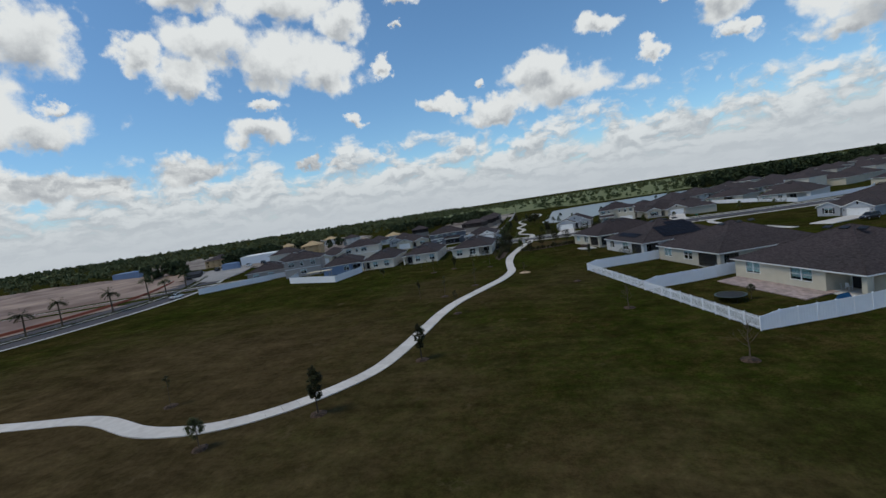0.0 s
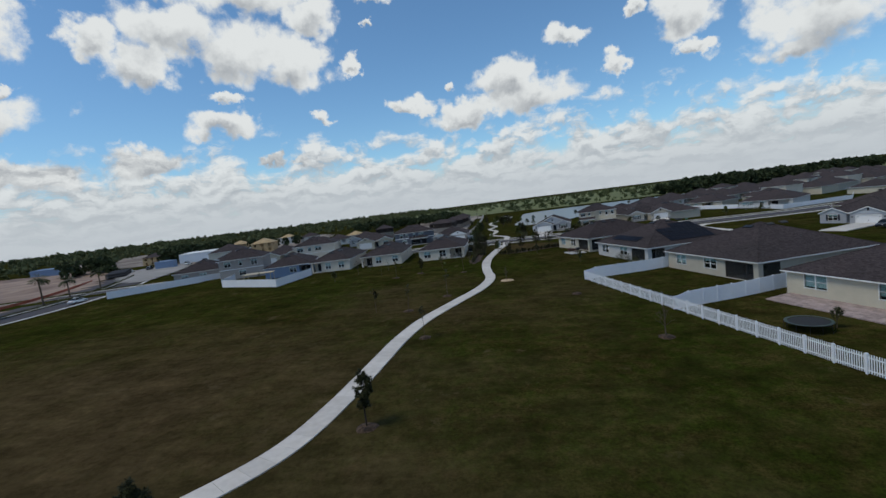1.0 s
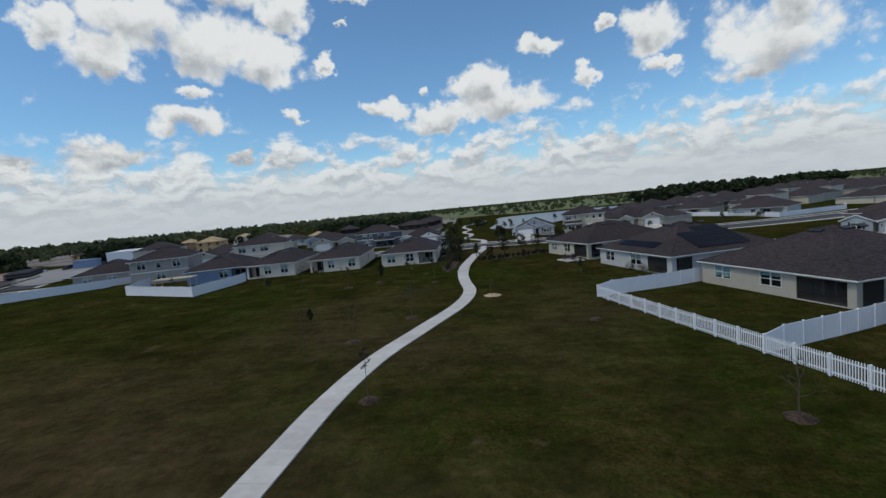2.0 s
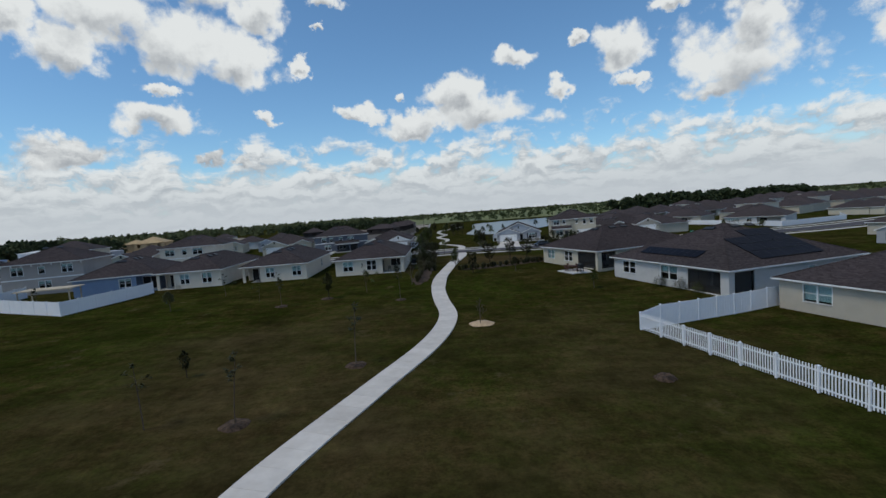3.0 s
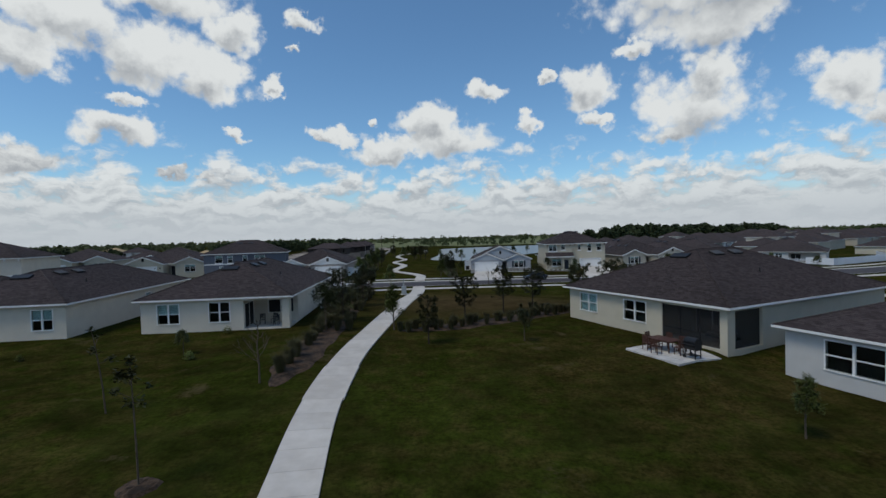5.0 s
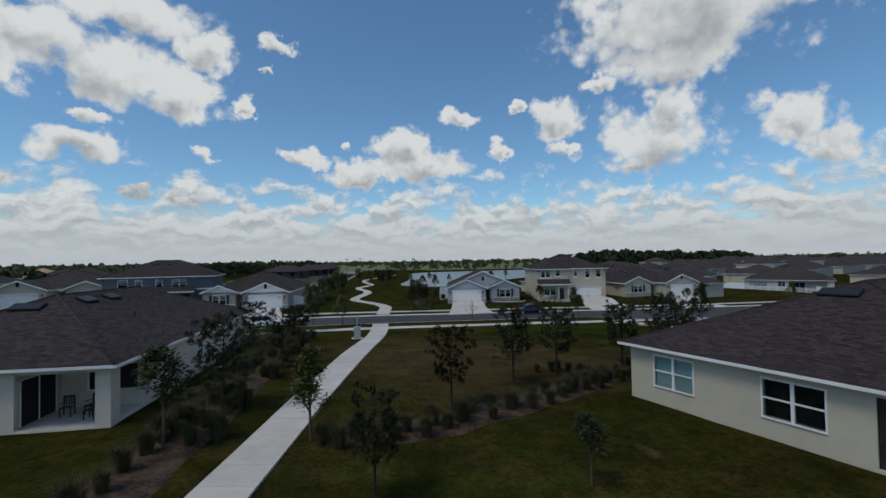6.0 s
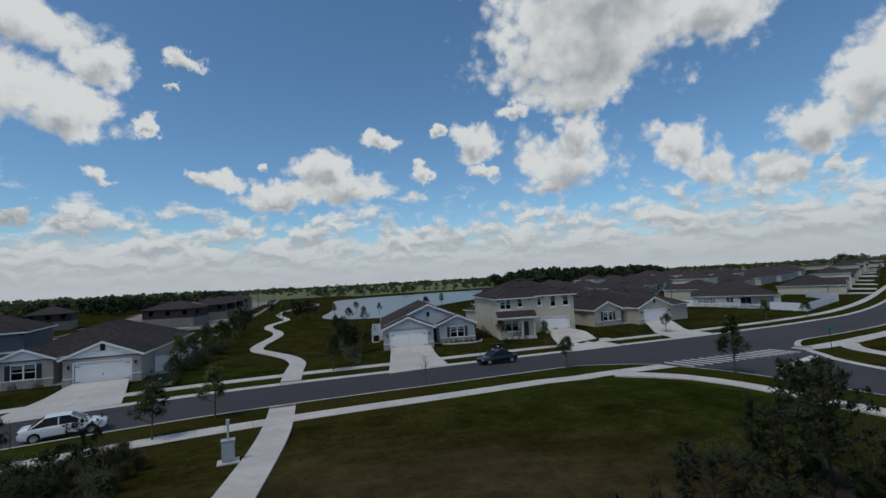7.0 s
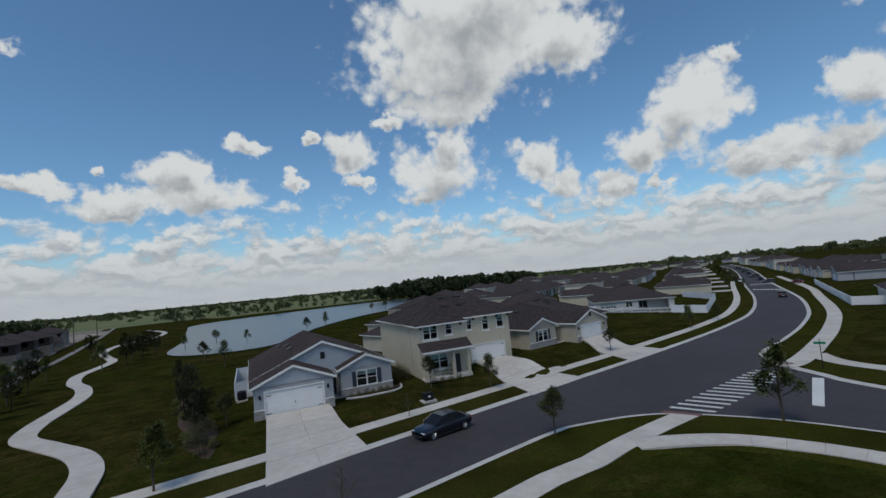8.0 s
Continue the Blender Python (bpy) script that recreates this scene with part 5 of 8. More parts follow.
PALE_MULCH = material("pale_wood_chips", (0.55, 0.42, 0.27), (0.33, 0.22, 0.13), rough=0.95, scale=9, big=2, bump=1.0, bump_scale=25)
pines = [pine_tree(11, 4.6, "young pine with dark tufted needles beside the path"), pine_tree(12, 4.2, "young pine with dark tufted needles beside the path"), pine_tree(13, 3.6, "small young pine with tufted needles"), pine_tree(14, 4.5, "slender young pine with a narrow dark crown", 0.50)]
for k, (x, y, q, s) in enumerate(((3.2, 133.9, 0, 0.74), (6.9, 142.0, 1, 0.95), (11.2, 145.6, 0, 1.02), (14.8, 147.8, 1, 1.02), (20.9, 150.4, 0, 1.1), (25.6, 152.0, 1, 1.3), (-4.1, 143.0, 1, 1.08), (-3.2, 152.2, 2, 1.12), (-3.0, 157.5, 2, 1.0), (-8.0, 163.0, 1, 0.9), (-5.5, 166.5, 2, 0.85), (29.2, 155.0, 1, 1.15), (22.8, 148.6, 2, 1.05), (-16.5, 38.4, 3, 0.98), (-9.8, 50.9, 3, 0.92), (-17.2, 121.0, 3, 0.82), (-20.4, 93.0, 3, 0.45))):
    place(pines[q], x, y, k * 47, s)
oaks = [leafy_tree(21, 4.4, "young broadleaf tree with a sparse crown", LEAF, 2700, 0.18), leafy_tree(22, 5.0, "young broadleaf tree with a narrow crown", LEAF_G, 2900, 0.18, 0.26), leafy_tree(24, 5.2, "young broadleaf tree with a full narrow green crown", LEAF_G, 3600, 0.20, 0.25, clear=0.24)]
thin = [sapling(31, 4.1, "thin leaning sapling with a few knots of leaves"), sapling(32, 3.7, "thin sapling with a few knots of leaves", 5), sapling(35, 4.3, "thin sapling with a small ragged crown", 12, 34)]
bare = leafy_tree(33, 3.0, "leafless grey young tree with fine twigs", slim=0.3, bare=True, group="bare young trees", name="bare_tree", clear=0.3)
place(bare, 1.55, 103.8, 0, 0.95)
place(bare, 26.5, 191.5, 80, 0.8)
place(bare, 15.8, 183.0 - 4.4, 60, 1.1)
place(bare, -12.0, 178.5 - 4.8, 200, 0.75)
place(bare, -6.4, 127.2, 130, 1.3)
place(bare, 16.0, 66.4, 190, 1.35)
place(bare, 21.8, 45.6, 70, 1.4)
mulch_ring(1.55, 103.9, 1.25, PALE_MULCH, "ring of pale wood chips on the lawn", 3)
for k, (x, y, q, s) in enumerate(((-8.8, 71.3, 2, 0.85), (-18.3, 85.2, 1, 1.0), (-13.4, 85.2, 0, 0.97), (-8.5, 93.8, 0, 1.08), (-27.1, 129.8, 1, 0.8), (-12.7, 124.6, 1, 1.12), (-7.3, 117.8, 2, 1.0), (-26.8, 121.6, 1, 0.65), (-22.4, 117.6, 2, 0.85), (-34.4, 127.9, 1, 0.9), (-35.0, 41.5, 2, 0.75), (-56.5, 121.3, 2, 0.8))):
    place(thin[q], x, y, k * 71, s)
for x, y, q, s in ((-24.4, 33.0, 0, 0.66), (0.6, 138.9, 2, 0.78), (10.2, 134.0, 0, 0.58), (-14.5, 135.7, 0, 0.44), (-37.0, 118.5, 0, 0.62)):
    place(oaks[q], x, y, x * 31, s)
for k, (x, y, r) in enumerate(((-9.8, 50.8, 0.8), (-8.8, 71.3, 0.7), (-8.5, 93.8, 0.8), (-13.4, 85.2, 0.8), (-17.6, 121.4, 0.8), (-7.3, 117.8, 0.7), (-22.4, 117.6, 0.8), (-16.5, 38.4, 0.8), (-24.4, 33.0, 0.7), (21.8, 45.6, 0.8), (-35.0, 41.5, 0.7), (16.0, 66.4, 0.8), (11.5, 88.5, 0.7))):
    mulch_ring(x, y, r, MULCH, "ring of brown bark mulch on the lawn", 10 + k)
for k, (x, y, s) in enumerate(((-4.9, 138.8, 1.0), (17.8, 119.0, 0.55), (31.3, 179.6, 0.85), (-1.0, 175.5, 0.85), (-4.0, 172.0, 0.9), (37.2, 193.6, 0.8), (32.6, 197.7, 0.85), (8.4, 190.0, 0.9), (61, 196.5, 0.8), (86, 198.5, 0.9), (99, 200, 0.8), (16, 293, 0.9), (24, 299, 1.0), (30, 287, 0.8), (49, 297, 1.1), (57, 303, 1.1), (96, 352, 1.1), (107, 360, 1.2), (-8.1, 203, 0.9), (-7.2, 207, 1.0), (-7.8, 211.5, 1.1), (-6.6, 216.5, 0.9), (-7.6, 221.5, 1.1), (-6.4, 226, 1.1), (-7.5, 231, 1.0), (-7.0, 237, 1.2), (-8.3, 243, 1.1), (-8, 249, 1.1), (-7.5, 255, 1.1), (-7.0, 263, 1.0), (-7.0, 189.6, 0.8), (-8.4, 198.5, 0.9), (12.5, 221, 0.9), (19, 243, 1.0), (17, 256, 1.0), (11.5, 230, 0.8), (13.8, 201.5, 0.7), (0.5, 268, 1.2), (5, 282, 1.1), (6, 300, 1.2), (-14, 300, 1.2), (2, 320, 1.2), (31, 66, 0.5), (36.5, 87.5, 0.7))):
    place(oaks[k % 2], x, y, k * 53, s)
place(oaks[2], 43.6, 170.6, 20, 1.13)
for k, (x, y, s) in enumerate(((4.2, 274, 1.2), (7.0, 282, 1.3), (9.5, 291, 1.2), (5.0, 298, 1.3), (-5.0, 312, 1.3), (8.2, 312, 1.3), (-6.5, 246, 1.1), (-5.8, 233, 1.0))):
    place(pines[k % 2], x, y, k * 83, s)
clumps = [grass_clump(41, 1.15, "tuft of olive ornamental grass in a bark bed"), grass_clump(42, 1.0, "tuft of olive ornamental grass in a bark bed")]
rr = random.Random(5)
for k in range(13):
    place(clumps[k % 2], -5.7 + k * 0.06 + rr.uniform(-0.25, 0.25), 128.5 + k * 1.4, k * 40, rr.uniform(0.85, 1.25))
for k in range(34):
    t = k / 33
    place(clumps[k % 2], 1.4 + 18.0 * t + rr.uniform(-0.3, 0.3), 138.3 + 9.3 * t ** 1.25 + rr.uniform(-0.3, 0.3) - (0.7 if k % 2 else 0), k * 40, rr.uniform(0.75, 1.1))
for k in range(105):
    y = 139 + 31.0 * (k + rr.uniform(-0.5, 0.5)) / 105
    place(clumps[k % 2], -4.6 + rr.uniform(-1.9, 1.5), y, k * 40, rr.uniform(0.6, 1.15))
for k in range(26):
    t = rr.uniform(0, 1)
    place(clumps[k % 2], 15 + 12 * t + rr.uniform(-1.5, 1.5), 147.5 + 6 * t + rr.uniform(-2, 2), k * 40, rr.uniform(0.5, 0.9))
bushes = [shrub(51, 0.9, "rounded dark green shrub"), shrub(52, 0.7, "low dark green shrub", LEAF_G), shrub(53, 1.5, "tall loose dark green shrub", LEAF, 700, 0.12)]


for k in range(30):
    place(bushes[k % 3], -5.2 + rr.uniform(-1.7, 1.4), 143.5 + 0.92 * k + rr.uniform(-0.5, 0.5), k * 77, rr.uniform(0.55, 0.95) * (0.7 if k % 3 == 2 else 1))
for k in range(26):
    place(bushes[(2, 0, 2, 1)[k % 4]], -8.6 + rr.uniform(-0.5, 1.4), 187.0 + 1.5 * k, k * 61, rr.uniform(0.8, 1.25))


def bed(name, line, w, label):
    """A strip of bark mulch along a line, with a ragged edge."""
    bm = bmesh.new()
    pts = smooth_line(line, steps=8)
    ns = normal_line(pts)
    rows = []
    for i, (p, nn) in enumerate(zip(pts, ns)):
        ww = w * (1 + 0.35 * noise.noise((i * 0.4, 0, 0))) * (0.15 + 0.85 * min(1, i / 6, (len(pts) - 1 - i) / 6))
        row = []
        for o in np.linspace(-1, 1, 7):
            q = p + nn * (o * ww)
            row.append(bm.verts.new((q.x, q.y, g(q.x, q.y) - 0.02 + 0.09 * (1 - o * o) + 0.03 * noise.noise((q.x * 3, q.y * 3, 1)) - (0.12 if abs(o) > 0.99 else 0) - 0.10 * (1 - min(1, i / 5, (len(pts) - 1 - i) / 5)))))
        rows.append(row)
    for a, b in zip(rows, rows[1:]):
        for k in range(6):
            bm.faces.new((a[k + 1], a[k], b[k], b[k + 1]))
    return tagged(part(name, bm, MULCH), label, "planting bed", kind="structure")


bed("planting_bed", [(-5.5, 126.5), (-5.2, 131), (-4.8, 137.5), (-4.5, 145), (-4.6, 155), (-4.6, 169)], 1.5, "strip of dark bark mulch beside the path")
bed("planting_bed", [(0.9, 138.5), (5.7, 139.8), (11.2, 142.7), (17.5, 146.9), (23, 149.8), (31, 156)], 1.5, "curved strip of dark bark mulch on the lawn")
bed("planting_bed", [(11.6, 194.0), (11.7, 200), (11.7, 210), (12.0, 222)], 1.5, "bark bed with shrubs beside the house")
for k in range(20):
    place(bushes[k % 3], 11.6 + rr.uniform(-1.2, 1.2), 195.5 + k * 1.35, k * 60, rr.uniform(0.6, 1.2))
for k in range(5):
    place(pines[k % 3], 11.7 + rr.uniform(-0.8, 0.8), 200 + k * 4.6, k * 60, rr.uniform(0.7, 1.0))
for k in range(4):
    place(bare, 11.5 + rr.uniform(-1.0, 1.0), 196.5 + k * 2.6, k * 95, rr.uniform(0.6, 0.9))

# far woods, each clump of small leaf tufts
def woods(name, places, label, mat, seed, leaf=1.1, tufts=6, quads=34):
    """Many trees as one mass: trunks hidden, crowns of uneven leaf tufts."""
    r = random.Random(seed)
    verts, faces = [], []
    for x, y, h in places:
        z0 = g(x, y)
        for k in range(tufts):
            c = np.array((x + r.uniform(-0.32, 0.32) * h, y + r.uniform(-0.32, 0.32) * h, z0 + h * r.uniform(0.18, 0.86)))
            rad = h * r.uniform(0.16, 0.27)
            for q in range(quads):
                d = np.array(rand_dir(r, -0.5, 1.0))
                p = c + d * rad * r.uniform(0.75, 1.05)
                a, b = np.array(rand_dir(r)), np.array(rand_dir(r))
                s = leaf * r.uniform(0.6, 1.3) * h / 14
                i = len(verts)
                verts += [tuple(p + a * s), tuple(p + b * s), tuple(p - a * s), tuple(p - b * s)]
                faces.append((i, i + 1, i + 2, i + 3))
    me = bpy.data.meshes.new(name)
    me.from_pydata(verts, [], faces)
    me.materials.append(mat)
    return tagged(new(name, me), label, "woods", kind="stuff")


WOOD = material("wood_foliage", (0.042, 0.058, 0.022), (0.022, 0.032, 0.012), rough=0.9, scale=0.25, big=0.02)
# horizon foliage is lightened: the haze of distance is put into its base colour
WOOD_HAZED = material("far_wood_foliage", (0.120, 0.135, 0.060), (0.090, 0.104, 0.044), rough=0.95, scale=0.05, big=0.01)
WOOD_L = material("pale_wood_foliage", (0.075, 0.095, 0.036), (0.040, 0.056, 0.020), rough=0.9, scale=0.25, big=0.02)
r = random.Random(77)
belt = []
for k in range(170):
    t = r.uniform(0, 1)
    belt.append((171 + 300 * t + r.uniform(-8, 8), 449 + 165 * t + r.uniform(-6, 45), r.uniform(11, 15)))
woods("woods", belt, "dense dark oak wood behind the houses", WOOD, 1, 1.5, 7, 40)
ring = []
for k in range(1500):
    a = radians(r.uniform(-75, 110))
    d = r.uniform(750, 1500) if a > radians(-12) else r.uniform(420, 1100)
    if r.random() < 0.5 and a > 0:
        d = r.uniform(1200, 2200)
    ring.append((d * math.sin(a), 120 + d * math.cos(a), r.uniform(6, 11)))
for k in range(700):
    a = radians(r.uniform(-80, -8))
    d = r.uniform(1100, 2600)
    ring.append((d * math.sin(a), 120 + d * math.cos(a), r.uniform(10, 17)))
woods("woods", ring, "distant line of woods on the horizon", WOOD_HAZED, 2, 1.9, 5, 20)
near_belt = []
for k in range(520):
    a = radians(r.uniform(-75, -2)) if k < 330 else radians(r.uniform(58, 112))
    d = r.uniform(950, 1250) if k < 330 else r.uniform(800, 950)
    near_belt.append((d * math.sin(a), 120 + d * math.cos(a), r.uniform(7, 11) * (1.0 if k < 330 else 1.35)))
woods("woods", near_belt, "unbroken belt of woods beyond the plots", WOOD_HAZED, 6, 1.7, 5, 22)
mead = [(r.uniform(-60, 900), r.uniform(540, 1100), r.uniform(5, 11)) for k in range(190)] + [(r.uniform(20, 330), r.uniform(510, 560), r.uniform(3.5, 8)) for k in range(110)]
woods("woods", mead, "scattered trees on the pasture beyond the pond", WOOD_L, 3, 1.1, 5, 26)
mid = [(-75 + r.uniform(-60, 35), 430 + r.uniform(-10, 110), r.uniform(7, 10)) for k in range(70)] + [(-164 - 24 * k / 25 + r.uniform(-7, 7), 226 + 60 * k / 25 + r.uniform(-6, 6), r.uniform(7, 10.5)) for k in range(26)] + [(-187 + r.uniform(-9, 9), 206 + r.uniform(-5, 5), r.uniform(6, 8.5)) for k in range(9)] + [(-190 + r.uniform(-40, 40), 330 + r.uniform(-20, 30), r.uniform(7, 11)) for k in range(20)]
woods("woods", mid, "dark clumps of trees among the new houses", WOOD, 4, 1.4, 7, 36)
palms = [palm_tree(61, 6.0, "tall palm beside the collector road"), palm_tree(62, 4.6, "palm beside the collector road")]
for k, (x, y) in enumerate(((-116, 72), (-114, 84), (-113.5, 92), (-113.5, 106), (-117, 122), (-121, 133), (-112, 66), (-128, 150))):
    place(palms[k % 2], x, y, k * 50, 1.25 - 0.1 * (k % 3))

# ---------------------------------------------------------------- houses seen from the street
def plain_box_walls(root, x0, x1, y0, y1, h, wall, fronts=(), sides_e=(), sides_w=(), skip=""):
    """Four walls round a block; openings only where given."""
    W, D = x1 - x0, y1 - y0
    for s, length, op in (("S", W, fronts), ("E", D - 2 * T, sides_e), ("N", W, ()), ("W", D - 2 * T, sides_w)):
        if s in skip:
            continue
        bm = wall_mesh(length, h, list(op))
        mm = Matrix.Translation((x0, y0, 0)) @ side_matrix(s, W, D)
        if s in "EW":
            mm = mm @ Matrix.Translation((T, 0, 0))
        bm.transform(mm)
        part("wall", bm, wall, root)


def front_house(label, x, y, ang, wall, roof_mat, W=14.7, D=18.0, gar=(0.0, 7.3), bay=(9.0, 14.7), lift=0.02, fine=True, stone=True, gable="gable", flip=False, group="houses along the street", shutters=None, gwall=None, bayy=2.4, gw=2.45, pitch=0.42):
    """A single-storey house seen from the street: a gabled garage in front, an entry recess and a gabled window bay. flip: garage on the other side."""
    ca, sa = math.cos(radians(ang)), math.sin(radians(ang))
    root = house_root("house", label, x, y, ang, g(x + ca * W / 2 - sa * D / 2, y + sa * W / 2 + ca * D / 2) + lift, group)
    e = 2.75
    gwall = gwall or wall
    if flip:
        gar, bay = (W - gar[1], W - gar[0]), (W - bay[1], W - bay[0])
    y0 = 4.6
    plain_box_walls(root, 0, W, y0, D, e, wall)
    gx0, gx1 = gar
    plain_box_walls(root, gx0, gx1, 0, y0 - 0.01, e, wall, fronts=[((gx1 - gx0) / 2 - gw, (gx1 - gx0) / 2 + gw, 0.0, 2.25)], skip="N")
    garage_door(root, Matrix.Translation((gx0, 0, 0)), (gx1 - gx0) / 2 - gw, (gx1 - gx0) / 2 + gw, 2.25)
    bx0, bx1 = bay
    wx = (bx1 - bx0) / 2
    plain_box_walls(root, bx0, bx1, bayy, y0 - 0.01, e, wall, fronts=[(wx - 1.0, wx + 1.0, 0.85, 2.3)], skip="N")
    window(root, Matrix.Translation((bx0, bayy, 0)), wx - 1.0, wx + 1.0, 0.85, 2.3, cols=2, rows=2, blind=0.3, shutters=shutters, simple=not fine)
    if stone:
        for a, b, yy in ((bx0, bx1, bayy), (gx0, gx0 + (gx1 - gx0) / 2 - gw - 0.15, 0), (gx0 + (gx1 - gx0) / 2 + gw + 0.15, gx1, 0)):
            part("stone_base", boxes((a - 0.03, b + 0.03, yy - 0.06, yy - 0.004, -0.6, 0.75)), STONE, root, "grey stone veneer base")
            part("stone_cap", boxes((a - 0.05, b + 0.05, yy - 0.09, yy - 0.004, 0.75, 0.82)), TRIM, root)
    ea, eb = (gx1, bx0) if gx1 <= bx0 else (bx1, gx0)
    xm = (ea + eb) / 2
    d = part("door", boxes((xm - 0.46, xm + 0.46, y0 - 0.06, y0 - 0.005, 0.02, 2.1)), DOOR, root, "dark front door")
    part("frame", boxes((xm - 0.56, xm - 0.46, y0 - 0.08, y0 - 0.004, 0.02, 2.2), (xm + 0.46, xm + 0.56, y0 - 0.08, y0 - 0.004, 0.02, 2.2), (xm - 0.46, xm + 0.46, y0 - 0.08, y0 - 0.004, 2.1, 2.2)), TRIM, d)
    part("porch_floor", boxes((ea + 0.01, eb - 0.01, bayy, y0 - 0.01, -0.5, 0.04)), CONCRETE, root)
    part("lintel", boxes((ea, eb, bayy + 0.2, bayy + 0.4, 2.35, 2.75)), wall, root)
    for gx in (gx0 + 0.5, gx1 - 0.5):
        bm = boxes((gx - 0.09, gx + 0.09, -0.16, -0.004, 1.75, 2.1), bevel=0.02)
        part("wall_lamp", bm, METAL_D, root, "black coach lamp")
    if gable == "gable":
        roof, zr = gable_roof(root, 0, W, y0 - 0.6, D, e, pitch, 0.4, roof_mat, gwall, vent=True, back=True, fine=fine)
    else:
        roof, zr = hip_roof(root, 0, W, y0 - 1.0, D, e, mat=roof_mat, fine=fine)
    gable_roof(root, gx0, gx1, 0, y0 + 3.0, e, pitch, 0.35, roof_mat, gwall, vent=(gable != "gable"), fine=fine)
    gable_roof(root, bx0, bx1, bayy, y0 + 2.0, e, pitch, 0.35, roof_mat, gwall, fine=fine)
    for k, (px, py) in enumerate(((W * 0.3, D * 0.5), (W * 0.3, D * 0.68), (W * 0.24, D * 0.85))):
        zz = e + (px + 0.4) * pitch if gable == "gable" else e + (min(px, W - px) + 0.45) * 0.42
        bm = boxes((-0.3, 0.3, -0.5, 0.5, 0, 0.16), bevel=0.04)
        bm.transform(pose(px, py, zz - 0.02, 0, -24, 0))
        part("roof_vent", bm, METAL_D, roof, "low black roof vent")
    return root


def two_storey(label, x, y, ang, wall, roof_mat, W=14.0, D=13.0, upper=(), lower=(), garage=None, porch=None, lift=0.02, fine=True, group="houses along the street", left=(), trims=None, e=5.55, jog=None, porch_z=(2.55, 3.35)):
    """A two-storey house with a hipped roof. Windows are (x0, x1, z0, z1, cols)."""
    ca, sa = math.cos(radians(ang)), math.sin(radians(ang))
    root = house_root("house", label, x, y, ang, g(x + ca * W / 2 - sa * D / 2, y + sa * W / 2 + ca * D / 2) + lift, group)
    op = [w[:4] for w in upper] + [w[:4] for w in lower]
    if garage:
        op.append((*garage, 0.0, 2.2))
    if jog:
        plain_box_walls(root, 0, jog[0], 0, jog[1] - 0.01, e, wall, fronts=[o for o in op if o[0] < jog[0]], skip="N")
        plain_box_walls(root, 0, W, jog[1], D, e, wall, fronts=[o for o in op if o[0] > jog[0]])
    else:
        plain_box_walls(root, 0, W, 0, D, e, wall, fronts=op, sides_w=[w[:4] for w in left])
    def face(x0):
        return Matrix.Translation((0, jog[1] if jog and x0 > jog[0] else 0, 0))
    for w in (*upper, *lower):
        window(root, face(w[0]), *w[:4], cols=w[4], rows=2, blind=0.35, simple=not fine)
        if trims:
            bm = boxes((w[0] - 0.18, w[1] + 0.18, -0.05, -0.004, w[2] - 0.26, w[2] - 0.09))
            bm.transform(face(w[0]))
            part("window_trim", bm, trims, root)
    for w in left:
        window(root, side_matrix("W", W, D) @ Matrix.Translation((T, 0, 0)), *w[:4], cols=1, simple=True)
    if garage:
        garage_door(root, face(garage[0]), *garage, z1=2.2)
    if not jog:
        part("band", boxes((-0.02, W + 0.02, -0.035, -0.004, 2.72, 2.92)), TRIM, root, "white band between the storeys")
    if porch:
        a, b, dep = porch
        lo, hi = porch_z
        roof_part(root, "porch_roof", [((a - 0.3, -dep - 0.3, lo), (b + 0.3, -dep - 0.3, lo), (b + 0.3, -0.01, hi), (a - 0.3, -0.01, hi))], roof_mat, fine)
        part("fascia", boxes((a - 0.3, b + 0.3, -dep - 0.33, -dep - 0.3, lo - 0.16, lo + 0.02)), TRIM, root)
        for px in (a, (a + b) / 2 + 0.6, b - 0.32):
            part("column", boxes((px, px + 0.32, -dep, -dep + 0.32, -0.5, lo - 0.05)), wall, root, "square porch column")
        part("porch_floor", boxes((a - 0.1, b + 0.1, -dep - 0.1, -0.005, -0.5, 0.05)), CONCRETE, root)
        part("door", boxes((b - 1.7, b - 0.75, -0.05, -0.004, 0.06, 2.15)), DOOR, root, "dark front door")
        part("beam", boxes((a, b, -dep + 0.03, -dep + 0.28, lo - 0.32, lo - 0.05)), TRIM, root)
    roof, zr = hip_roof(root, 0, W, jog[1] if jog else 0, D, e, mat=roof_mat, fine=fine)
    if jog:
        hip_roof(root, 0, jog[0], 0, jog[1] + 4.5, e, mat=roof_mat, fine=fine)
    for k in range(9):
        xx = 0.2 + (W - 0.4) * k / 8
        bm = boxes((xx - 0.06, xx + 0.06, -0.3, -0.004, e - 0.45, e - 0.14))
        bm.transform(face(xx))
        part("bracket", bm, METAL_D if trims else TRIM, root, "small eave bracket")
    for k in range(2):
        bm = boxes((-0.5, 0.5, -0.3, 0.3, 0, 0.16), bevel=0.04)
        bm.transform(pose(W * 0.4 + k * 2.2, D * 0.36, e + (D * 0.36 + 0.45) * 0.42 - 0.02, 22.8, 0, 0))
        part("roof_vent", bm, METAL_D, roof, "low black roof vent")
    return root


